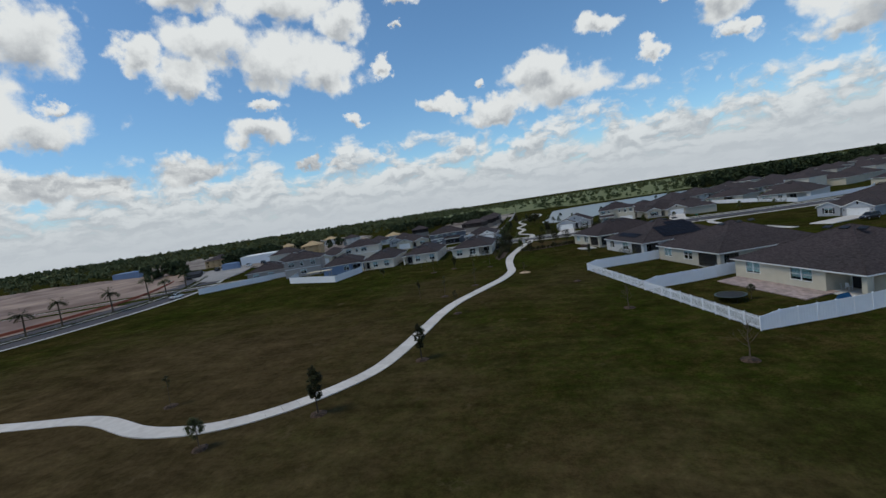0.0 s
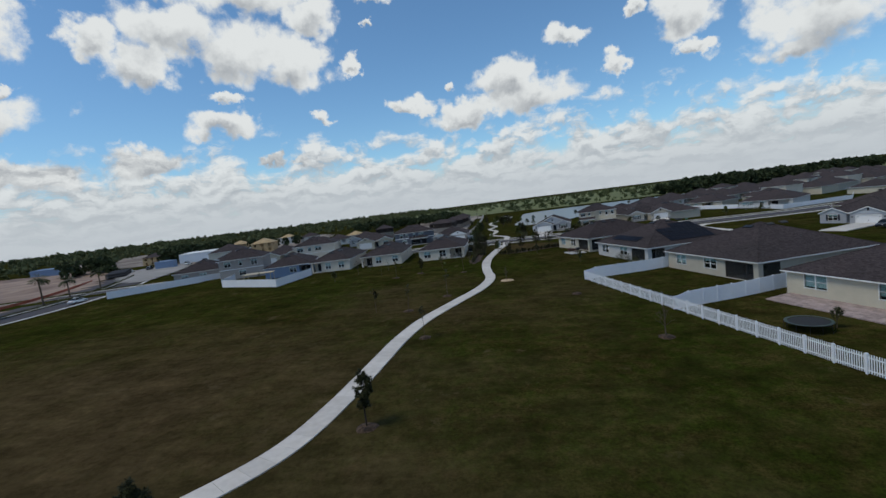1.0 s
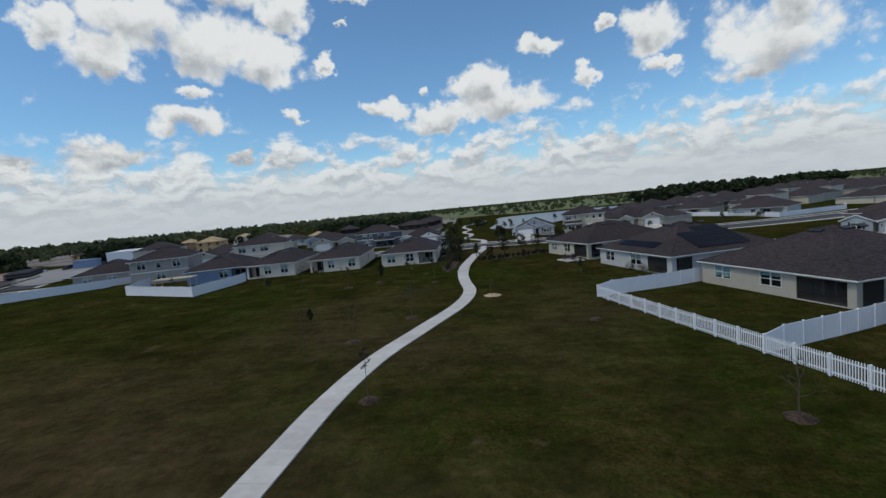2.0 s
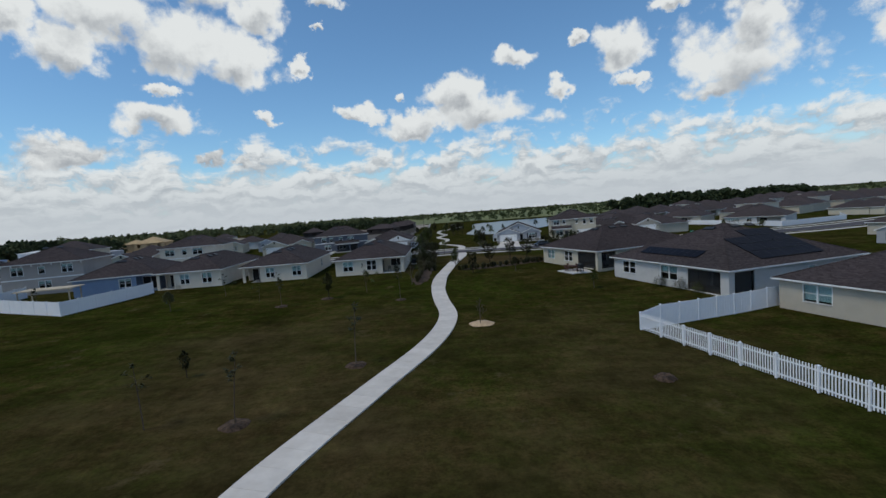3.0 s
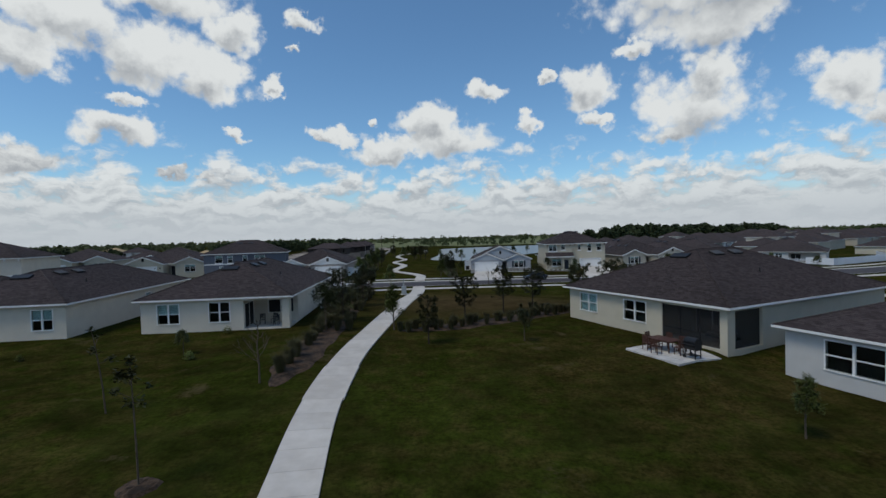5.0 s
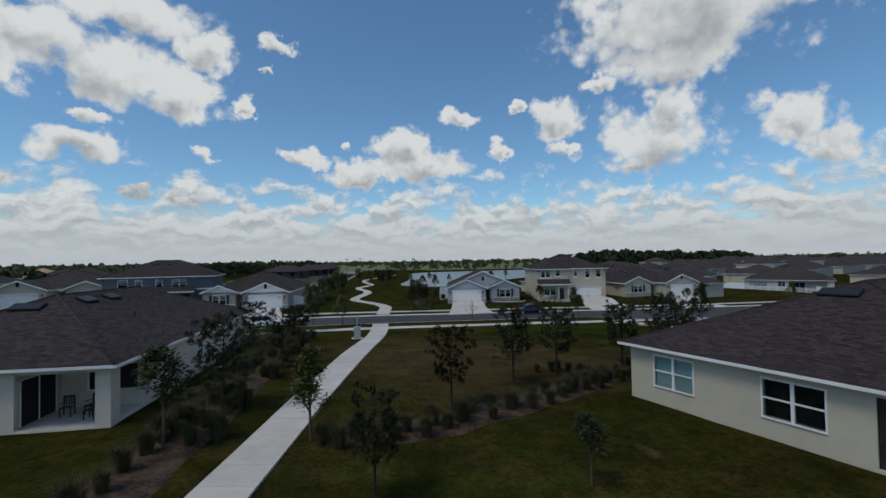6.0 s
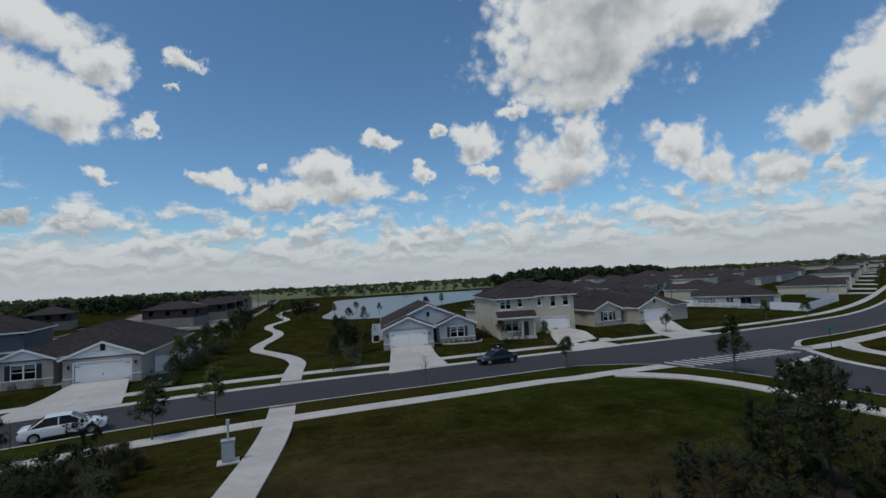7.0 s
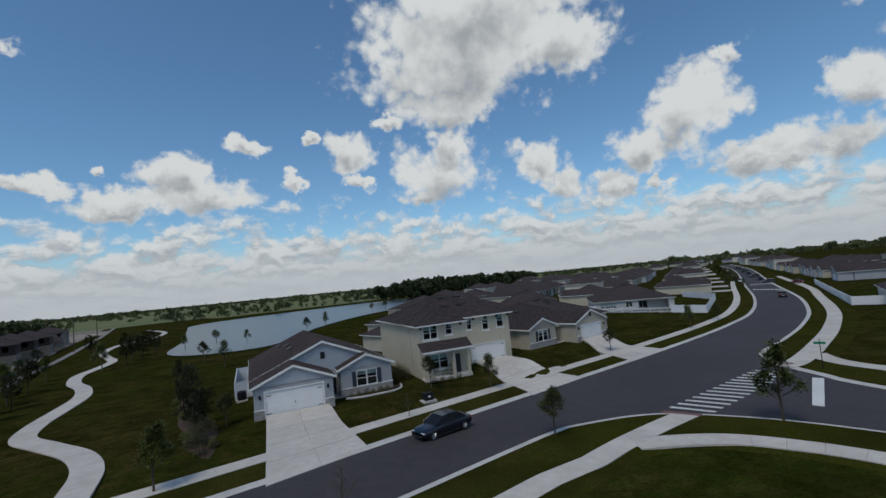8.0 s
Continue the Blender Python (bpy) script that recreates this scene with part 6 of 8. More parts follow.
def driveway(corners, label="pale concrete driveway"):
    """A broad drive in slabs from a garage to the street: far pair first."""
    a, b, c, d = (Vector(p) for p in corners)
    root = tagged(new("driveway"), label, "driveway", kind="structure")
    n = 4
    for j in range(n):
        for i in range(2):
            def at(u, v):
                return (a * (1 - u) + b * u) * (1 - v) + (d * (1 - u) + c * u) * v
            bm = bmesh.new()
            e = 0.0018
            q = [at(i / 2 + e, j / n + e), at((i + 1) / 2 - e, j / n + e), at((i + 1) / 2 - e, (j + 1) / n - e), at(i / 2 + e, (j + 1) / n - e)]
            v0, v1 = j / n, (j + 1) / n
            slab(bm, q, lambda v, v0=v0, v1=v1: 0.30 + (0.195 - 0.30) * sstep(0, 0.6, v0 + (v1 - v0) * v) - 0.11 * sstep(0.93, 1.0, v0 + (v1 - v0) * v), 0.2, 4)
            part("slab", bm, CONCRETE_J, root)
    return root


NAVY = material("dark_navy_shutter", (0.035, 0.05, 0.07), rough=0.5)
SIDING = material("grey_blue_siding", (0.40, 0.43, 0.47), (0.35, 0.38, 0.42), rough=0.7, scale=1)
front_house("grey gabled house with white trim and a white garage door", 15.9, 200.3, -10, GREYB, SHINGLE_R, W=13.4, D=21.0, gar=(0.0, 6.95), bay=(8.1, 13.4), gw=2.52, stone=True, shutters=NAVY, gwall=SIDING)
driveway([(16.8, 200.0), (22.2, 199.1), (20.9, 187.2), (13.8, 186.0)])
two_storey("cream two-storey house with a small porch and white garage", 33.4, 200.7, -10, CREAM, SHINGLE, 13.7, 16.0,
           upper=[(0.55, 2.2, 4.25, 5.6, 2), (3.3, 4.05, 4.5, 5.65, 1), (7.6, 8.2, 4.3, 5.6, 1), (9.8, 10.6, 4.0, 5.6, 1), (11.9, 12.8, 4.1, 5.65, 1)], lower=[(1.2, 3.2, 0.9, 2.4, 2)], garage=(8.0, 12.7), porch=(0.0, 5.55, 1.1), trims=TRIM, e=5.8, jog=(5.55, 3.2), porch_z=(3.0, 3.9))
driveway([(41.9, 202.4), (46.5, 201.6), (46.4, 189.5), (38.2, 188.6)])
front_house("beige gabled house with stone base and white garage", 53.3, 201.2, 3, BEIGE, SHINGLE, W=14.4, gable="hip", flip=True, shutters=NAVY)
driveway([(61.2, 201.5), (66.4, 201.8), (65.5, 191.3), (56.5, 190.4)])
front_house("taupe gabled house with dark shutters and white garage", -24.5, 193.6, 0, TAUPE, SHINGLE, W=13.6, D=22.0, gar=(0, 6.8), bay=(8.6, 13.6), gable="hip", flip=True, shutters=DOOR, gwall=TRIM)
driveway([(-16.8, 193.4), (-11.9, 193.4), (-9.4, 183.4), (-17.5, 180.9)])
slate = two_storey("slate-blue two-storey house with white window trim", -40.6, 198.5, 12, SLATEW, SHINGLE, 16.2, 12.5,
           upper=[(2.2, 3.5, 3.1, 4.6, 1), (4.6, 5.5, 3.1, 4.5, 1), (7.5, 8.4, 3.1, 4.5, 1), (9.9, 11.9, 3.0, 4.5, 2)], lower=[(7.4, 9.2, 0.9, 2.3, 2), (3.0, 4.8, 0.9, 2.3, 2)], porch=(6.3, 13.2, 1.8), trims=TRIM, e=5.0)
# dark mesh added between the columns to stand for the porch's deep shade
for sx0, sx1 in ((6.64, 10.33), (10.69, 12.86)):
    part("screen", boxes((sx0, sx1, -1.66, -1.64, 0.06, 2.22)), SCREEN_M, slate, "dark insect screen and porch shade")
driveway([(-39.3, 198.6), (-34.4, 199.6), (-34.6, 177.8), (-40.4, 175.2)])
# west end of the row behind the park
rear_house("blue stucco house with a hipped dark shingle roof", -62.5, 134.5, 18, 12.4, 19.0, BLUEW, SHINGLE, [(6.5, 8.2, 0.95, 2.3, 0.3)], (9.0, 12.0, 2.6, None), screen=False)
two_storey("taupe two-storey house behind a white fence", -79.0, 139.5, 20, TAUPE, SHINGLE, 12.0, 15.0,
           upper=[(1.5, 3.2, 3.6, 5.0, 2), (5.4, 6.3, 3.7, 4.9, 1), (8.8, 10.4, 3.6, 5.0, 2)], lower=[(5.2, 7.0, 0.9, 2.3, 2)], group="houses behind the park")
rear_house("taupe stucco house behind a white fence", -95.0, 141.5, 22, 13.0, 17.0, TAUPE, SHINGLE, [(2.0, 3.8, 0.95, 2.3, 0.4), (7.0, 8.8, 0.95, 2.3, 0.4)], None)
two_storey("white two-storey house with dark paired windows", -71.5, 172.0, 14, WHITEW, SHINGLE, 14.5, 12.0,
           upper=[(1.2, 3.2, 3.6, 5.0, 2), (5.0, 6.0, 3.7, 4.9, 1), (7.4, 9.6, 3.6, 5.0, 2)], lower=[], garage=None)

# ---------------------------------------------------------------- further houses, built once each and repeated
far_rear = rear_house("grey stucco house with a covered back porch", 110.0, 236.5, -47, 20.0, 22, GREYW, SHINGLE, [(1.4, 2.6, 0.95, 2.4, 0.6), (2.8, 4.0, 0.95, 2.4, 0.6), (4.2, 5.4, 0.95, 2.4, 0.6), (8.0, 9.6, 1.1, 2.4, 0.2)], (11.2, 18.6, 3, None), fine=False, group="houses beyond the street", screen=False)
far_beige = rear_house("beige stucco house with a covered back porch", 97, 263, -47, 18, 19, BEIGE, SHINGLE, [(1.5, 3.5, 0.95, 2.3, 0.4), (5.0, 7.0, 0.95, 2.3, 0.4)], (9.0, 14.0, 3, None), fine=False, group="houses beyond the street", screen=False)
far_front = front_house("grey house with a white garage facing the street", 84.0, 149.5, -62, GREYB, SHINGLE, W=15, gar=(0, 7.3), bay=(9.2, 15), gable="hip", flip=True, fine=False, group="houses beyond the street", stone=False, shutters=DOOR, gwall=SIDING)
far_cream = front_house("cream house with a white garage facing the street", 150.0, 186.0, -150, CREAM, SHINGLE, gable="hip", fine=False, group="houses beyond the street", stone=False)
far_tall = two_storey("white two-storey house beyond the street", 88.5, 119.0, -70, WHITEW, SHINGLE, 13, 12, upper=[(1.5, 3.2, 3.6, 5.0, 2), (5.6, 6.6, 3.6, 5.0, 1), (9, 10.6, 3.6, 5.0, 2)], lower=[], garage=(7.2, 12.1), fine=False, group="houses beyond the street")


driveway([(88.0, 141.9), (90.6, 137.1), (78.2, 130.6), (75.6, 135.4)])


SMALL = ("roof_vent", "vent_pipe", "wall_lamp", "bracket", "ridge_cap", "soffit", "interior", "blind", "frame", "door_frame", "porch_floor", "lintel", "sill", "window_trim")


WHOLE = {}


def whole_walls(ob):
    """All walls of a house in one mesh, for its far copies."""
    if ob.name not in WHOLE:
        ws = [c for c in ob.children if c.name.split(".")[0] == "wall"]
        bm = bmesh.new()
        for c in ws:
            bm.from_mesh(c.data)
        WHOLE[ob.name] = mesh_of(bm, "wall", list(ws[0].data.materials))
    return WHOLE[ob.name]


def settle(ob, x, y, ang, lift=0.3):
    """A further copy of a house; far off it goes without its smallest parts."""
    m = pose(x, y, g(x, y) + lift, 0, 0, ang)
    d = math.hypot(x - 8, y - 157)
    if d < 125 and x > -60:
        return copy_thing(ob, m)
    made = {}
    for o in (ob, *ob.children_recursive):
        kind = o.name.split(".")[0]
        if d > 230 and o is not ob and (o.parent is not ob or "porch" in kind or kind in ("wall", "sliding_door", "shutter", "door", "column")):
            continue
        if kind in SMALL or (kind in ("pane", "hinge", "handle", "door_handle", "gable_vent", "wall_lamp") and d > 190) or (o is not ob and o.parent not in made):
            continue
        made[o] = o.copy()
        scene.collection.objects.link(made[o])
        made[o].parent = made.get(o.parent)
    made[ob].matrix_basis = m
    if d > 230:
        new("wall", whole_walls(ob)).parent = made[ob]
    return made[ob]


r = random.Random(9)
kinds = (far_rear, far_beige, far_front, far_cream, far_tall)
# rows along the street towards the north-east, and behind it
for k in range(1, 19):
    settle(kinds[(2, 3, 2, 4, 3)[k % 5]], 158 + k * 16.2, 228 + k * 8.3, 28 + r.uniform(-2, 2))
    u, v = Vector((math.cos(radians(28)), math.sin(radians(28)))), Vector((math.sin(radians(28)), -math.cos(radians(28))))
    p = Vector((158 + k * 16.2, 228 + k * 8.3)) + u * (9.5 if k % 5 in (0, 2) else 1.2)
    place(oaks[k % 2], *(p + v * 10.5 + u * (7.5 + r.uniform(-1, 1))), k * 37, r.uniform(0.8, 1.15))
    if k % 3 == 0:
        place(oaks[(k + 1) % 2], *(p + v * 7.0 - u * 2.5), k * 67, r.uniform(0.7, 1.0))
        continue
    bm = bmesh.new()
    slab(bm, [p, p + u * 5, p + u * 5.2 + v * 7.0, p - u * 0.2 + v * 7.0], 0.24, 0.3, 3)
    tagged(part("driveway", bm, CONCRETE), "pale concrete driveway of a far house", "driveway", kind="structure")
# the rows behind lie back to back between parallel streets: how far north of the first row, where they begin, their turn and number
for off, start, ang, n in ((48, 0, 208, 16), (62, 0, 28, 13), (108, 4, 208, 13), (122, 60, 28, 10), (168, 96, 208, 8), (-41, 54, 208, 18), (-91, -20, 28, 14), (-105, -20, 208, 14), (-155, -60, 28, 12), (-169, -60, 208, 12)):
    for k in range(n):
        along_, back_ = start + k * 17.4 + r.uniform(-0.6, 0.6), off + r.uniform(-0.8, 0.8)
        x, y = 158 + along_ * 0.883 - back_ * 0.469, 228 + along_ * 0.469 + back_ * 0.883
        if lake_depth(x, y) > -16:
            continue
        settle(kinds[r.choice((2, 3, 3, 2, 4)) if off < -30 else r.choice((0, 1, 1, 2, 3, 4))], x, y, ang + r.uniform(-2, 2))
for x, y, ang, q in ((84, 284, 12, 1), (99.2, 292, 12, 0), (70, 262, -168, 1), (86, 268, -168, 0), (60, 240, -172, 1), (75, 247, -172, 0), (80, 232, -170, 1)):
    settle(kinds[q], x, y, ang)
# the far end of the street, where it turns
for k, (x, y, ang) in enumerate(((520, 402, 30), (545, 424, 20), (575, 436, 10), (606, 440, 0), (545, 362, 200), (572, 378, 120), (610, 400, 110), (640, 420, 100), (500, 440, 30), (560, 470, 25), (620, 480, 10))):
    settle(kinds[(3, 2, 4, 3, 2, 3, 4, 2, 1, 3, 1)[k]], x, y, ang)
# east side of the side street
for k, (x, y) in enumerate(((92.5, 98), (97, 78), (101, 57), (104, 36))):
    settle(kinds[(3, 2, 4, 2)[k]], x, y, -72)
for k, (x, y) in enumerate(((125, 157), (130, 137), (135, 117), (139, 97), (147, 167))):
    settle(kinds[(1, 0, 1, 4, 0)[k]], x, y, 108)
# west: houses north of the street
for k, (x, y, ang, kd) in enumerate(((-57, 199, 12, 3), (-84, 170, 16, 3), (-101, 165, 20, 2), (-68, 222, 14, 2), (-86, 214, 16, 3), (-103, 198, 198, 4))):
    settle(kinds[kd], x, y, ang)

# unfinished houses: bare board sheathing, some with roofs
PLY = material("bare_sheathing", (0.46, 0.34, 0.19), (0.34, 0.24, 0.13), rough=0.9, scale=0.8, big=0.2)
WRAP = material("pale_house_wrap", (0.55, 0.55, 0.53), (0.45, 0.45, 0.44), rough=0.8, scale=0.5)


BLOCK = material("dark_grey_block", (0.21, 0.195, 0.185), (0.15, 0.14, 0.13), rough=0.9, scale=1)
UMBER = material("dark_brown_cladding", (0.036, 0.030, 0.028), (0.024, 0.020, 0.019), rough=0.85, scale=1)


def unfinished(label, x, y, ang, wall, roof_mat, W=12.0, D=14.0, h=5.4, roofed=True):
    root = house_root("unfinished_house", label, x, y, ang, g(x, y) + 0.2, "unfinished houses")
    op = [(W * (k + 0.5) / 3 - 0.6, W * (k + 0.5) / 3 + 0.6, z, z + 1.4) for k in range(3) for z in ((0.9, 3.6) if h > 4 else (0.9,))]
    plain_box_walls(root, 0, W, 0, D, h, wall, fronts=op, sides_w=op[:2], sides_e=op[:2])
    part("floor", boxes((T, W - T, T, D - T, 2.6, 2.8)), wall, root) if h > 4 else None
    if roofed:
        hip_roof(root, 0, W, 0, D, h, mat=roof_mat, fine=False, band=False)
    return root


for lab, x, y, ang, w, rf, h in (("unfinished dark-clad house with a shingle roof", -40.2, 294.4, -14, UMBER, SHINGLE, 5.4), ("unfinished house with a tan board roof", -31.5, 306.5, 27, UMBER, PLY, 5.3), ("unfinished house in dark wrap", -33, 318, 6, UMBER, SHINGLE, 5.4), ("unfinished house in dark wrap", -32, 334, 4, UMBER, SHINGLE, 5.4),
                                 ("unfinished house in dark wrap", -31, 352, 4, UMBER, SHINGLE, 5.4), ("unfinished house of dark grey block", -31, 372, 2, BLOCK, SHINGLE, 2.9), ("unfinished house of dark grey block", -32, 394, 2, BLOCK, SHINGLE, 5.4), ("unfinished dark-roofed house among trees", -82, 322, 14, UMBER, SHINGLE, 5.4),
                                 ("unfinished house in grey wrap", -95, 262, 10, WRAP, SHINGLE, 2.8), ("unfinished house sheathed in tan board", -120, 300, 14, PLY, PLY, 2.8), ("unfinished house sheathed in tan board", -140, 262, 16, PLY, PLY, 5.4), ("unfinished house in pale wrap", -160, 290, 20, WRAP, SHINGLE, 2.8), ("unfinished house in pale wrap", -110, 340, 10, WRAP, PLY, 2.8), ("unfinished house in pale wrap", -150, 350, 10, WRAP, SHINGLE, 5.4), ("unfinished house sheathed in tan board", -236, 292, 18, PLY, SHINGLE, 5.4), ("unfinished house in pale wrap", -262, 330, 18, WRAP, SHINGLE, 5.4), ("unfinished house sheathed in tan board", -215, 360, 16, PLY, PLY, 5.4), ("unfinished house in pale wrap", -190, 395, 14, WRAP, PLY, 5.4)):
    wide = (7.0, 8.0) if h == 5.3 else (14.8, 10.0) if x == -40.2 else (12.0, 14.0)
    ob = unfinished(lab, x, y, ang, w, rf, *wide, h=h)
    if w is UMBER:
        a, b = wide
        part("lower_wall", boxes((-0.05, a + 0.05, -0.05, -0.004, -0.2, 2.7), (-0.05, -0.004, -0.004, b, -0.2, 2.7), (a + 0.004, a + 0.05, -0.004, b, -0.2, 2.7)), BLOCK, ob, "grey block lower storey")
bm = bmesh.new()
slab(bm, [(-36, 268.5), (-35, 273), (-24.0, 279.5), (-24.5, 276.5)], 0.5, 0.5)
tagged(part("concrete_slab", bm, CONCRETE), "bare pale concrete house slab", "slab", kind="structure")
# long sheds and cabins by the building site
for lab, x, y, ang, w, d, h, m in (("long low white store behind the houses", -158, 226, 30, 22, 9, 4.5, VINYL), ("small blue site cabin on bare dirt", -280, 256, 25, 16, 8, 4.2, BLUEW), ("long grey shed beside bare plots", -205, 300, 25, 26, 8, 3.6, GREYB), ("small blue site cabin among trees", -155, 206, 20, 8, 4, 3.2, BLUEW)):
    root = house_root("site_shed", lab, x, y, ang, g(x, y), "sheds by the building site", "shed")
    plain_box_walls(root, 0, w, 0, d, h, m)
    hip_roof(root, 0, w, 0, d, h, 0.12, 0.2, TRIM if m is VINYL else m, False, False)

# ---------------------------------------------------------------- fences
def picket_mesh(h):
    bm = bmesh.new()
    w, t = 0.038, 0.011
    f = [(-w, 0), (w, 0), (w, h - 0.04), (0, h), (-w, h - 0.04)]
    a, b = [bm.verts.new((x, -t, z + 0.06)) for x, z in f], [bm.verts.new((x, t, z + 0.06)) for x, z in f]
    bm.faces.new(a)
    bm.faces.new(b[::-1])
    for i in range(5):
        bm.faces.new((a[(i + 1) % 5], a[i], b[i], b[(i + 1) % 5]))
    return mesh_of(bm, "picket", VINYL)


def post_mesh(h):
    bm = bmesh.new()
    box(bm, -0.06, 0.06, -0.06, 0.06, -0.4, h)
    box(bm, -0.078, 0.078, -0.078, 0.078, h, h + 0.03)
    top = bm.verts.new((0, 0, h + 0.09))
    q = [bm.verts.new(p) for p in ((-0.07, -0.07, h + 0.031), (0.07, -0.07, h + 0.031), (0.07, 0.07, h + 0.031), (-0.07, 0.07, h + 0.031))]
    for i in range(4):
        bm.faces.new((q[i], q[(i + 1) % 4], top))
    return mesh_of(bm, "post", VINYL)


def along(p, q, n):
    return [Vector(p).lerp(Vector(q), k / n) for k in range(n + 1)]


def picket_fence(pts, h, label, gap=0.16, n_gate=None):
    """Posts, two rails a bay and pointed pickets, each a part."""
    root = tagged(new("picket_fence"), label, "fence")
    pk, pm = picket_mesh(h), post_mesh(h + 0.05)
    for i, (p, q) in enumerate(zip(pts, pts[1:])):
        d = q - p
        ang = math.atan2(d.y, d.x)
        for e in ((p, q) if i == len(pts) - 2 else (p,)):
            ob = part("post", pm, None, root)
            ob.matrix_basis = Matrix.Translation((e.x, e.y, g(e.x, e.y))) @ Matrix.Rotation(ang, 4, "Z")
        for z in (0.28, h - 0.22):
            bm = bmesh.new()
            a, b = (*p, g(*p) + z), (*q, g(*q) + z)
            n = Vector((-d.y, d.x, 0)).normalized() * 0.022
            u = Vector((0, 0, 0.045))
            vs = [bm.verts.new(Vector(e) + s * n + w * u) for e in (a, b) for s in (-1, 1) for w in (-1, 1)]
            for f in ((0, 1, 3, 2), (5, 4, 6, 7), (0, 4, 5, 1), (2, 3, 7, 6), (1, 5, 7, 3), (4, 0, 2, 6)):
                bm.faces.new([vs[k] for k in f])
            part("rail", bm, VINYL, root)
        m = int(d.length / gap)
        for k in range(1, m):
            e = p.lerp(q, k / m)
            ob = part("picket", pk, None, root)
            ob.matrix_basis = Matrix.Translation((e.x, e.y, g(e.x, e.y))) @ Matrix.Rotation(ang, 4, "Z")
    return root


def privacy_fence(pts, h, label, h0=None, fine=True):
    """Posts with caps and solid panels of upright boards between two rails. h0: height at the first post, where the fence steps down."""
    root = tagged(new("privacy_fence"), label, "fence")
    for i, (p, q) in enumerate(zip(pts, pts[1:])):
        d = q - p
        ang = math.atan2(d.y, d.x)
        ha = h0 if (h0 and i == 0) else h
        for e, hh in ((p, ha), (q, h)) if i == len(pts) - 2 else ((p, ha),):
            ob = part("post", post_mesh(hh + 0.04), None, root)
            ob.matrix_basis = Matrix.Translation((e.x, e.y, g(e.x, e.y))) @ Matrix.Rotation(ang, 4, "Z")
        bm = bmesh.new()
        n = max(1, int(d.length / 0.28)) if fine else 1
        nn = Vector((-d.y, d.x)).normalized()
        cols = []
        for k in range(n):
            cols += [((k + 0.0) / n, 0.006), ((k + 0.04) / n, 0.018), ((k + 0.96) / n, 0.018)]
        cols.append((1.0, 0.006))
        rows = []
        for tt, o in cols:
            e, zz = p.lerp(q, tt), ha + (h - ha) * tt
            rows.append([bm.verts.new((*(e + s * o * nn), g(*e) + z)) for s, z in ((-1, 0.05), (-1, zz), (1, zz), (1, 0.05))])
        for ra, rb in zip(rows, rows[1:]):
            for j in range(4):
                bm.faces.new((ra[j], rb[j], rb[(j + 1) % 4], ra[(j + 1) % 4]))
        bm.faces.new(rows[0])
        bm.faces.new(rows[-1][::-1])
        pn = part("panel", bm, VINYL, root)
        for z0 in (0.02, None) if fine else ():
            bm = bmesh.new()
            o = nn * 0.028
            z_a, z_b = (0.04, 0.04) if z0 else (ha - 0.04, h - 0.04)
            vs = [bm.verts.new((*(e + s * o), g(*e) + zz + w * 0.06)) for e, zz in ((p, z_a), (q, z_b)) for s in (-1, 1) for w in (-1, 1)]
            for f in ((0, 1, 3, 2), (5, 4, 6, 7), (0, 4, 5, 1), (2, 3, 7, 6), (1, 5, 7, 3), (4, 0, 2, 6)):
                bm.faces.new([vs[k] for k in f])
            part("rail", bm, VINYL, pn)
    return root


picket_fence(along((14.8, 99.0), (26.3, 53.4), 20), 1.42, "white vinyl picket fence along the back yards")
privacy_fence(along((14.8, 99.0), (31.3, 104.6), 8), 1.85, "solid white vinyl fence between two yards", 1.45)
privacy_fence(along((20.5, 76.2), (36.6, 82.4), 8), 1.85, "solid white vinyl fence between two yards", 1.45)
privacy_fence(along((26.25, 53.3), (47.5, 60.2), 10), 1.85, "solid white vinyl fence at the yard's end", 1.45)
privacy_fence(along((-69.8, 126.2), (-51.5, 119.0), 7) + along((-51.5, 119.0), (-49.5, 134.6), 6)[1:], 1.8, "solid white vinyl fence round a back yard")
privacy_fence(along((-100, 123.5), (-82, 146), 9), 1.8, "solid white vinyl fence beside a house")
privacy_fence(along((-69.8, 126.2), (-73.5, 138), 4), 1.8, "solid white vinyl fence round a back yard")
picket_fence(along((109.2, 235.7), (111.5, 216.0), 8), 1.3, "white picket fence round a corner yard", 0.3)
privacy_fence(along((111.5, 216.0), (111.2, 207.8), 3) + along((111.2, 207.8), (145.8, 222), 12)[1:] + along((145.8, 222), (158, 238), 6)[1:], 1.8, "solid white fence round a corner yard", None, False)
privacy_fence(along((98, 258), (109.2, 235.7), 8), 1.8, "solid white fence round a corner yard", None, False)
privacy_fence(along((17.7, 211.5), (16.0, 211.4), 1) + along((16.0, 211.4), (18.2, 224), 5)[1:] + along((18.2, 224), (19.9, 223.9), 1)[1:], 1.8, "short white fence beside the grey house")
privacy_fence(along((200, 214.5), (127, 187.2), 20) + along((127, 187.2), (131, 174), 4)[1:], 1.8, "solid white fence at a street corner", None, False)
privacy_fence(along((-10.8, 198.0), (-9.3, 198.4), 1) + along((-9.3, 198.4), (-9.6, 216), 6)[1:], 1.8, "short white fence beside the taupe house")

# ---------------------------------------------------------------- solar panels on the grey house
SOLAR = material("solar_cell", (0.012, 0.014, 0.022), (0.008, 0.009, 0.014), rough=0.55, spec=0.04, scale=1)


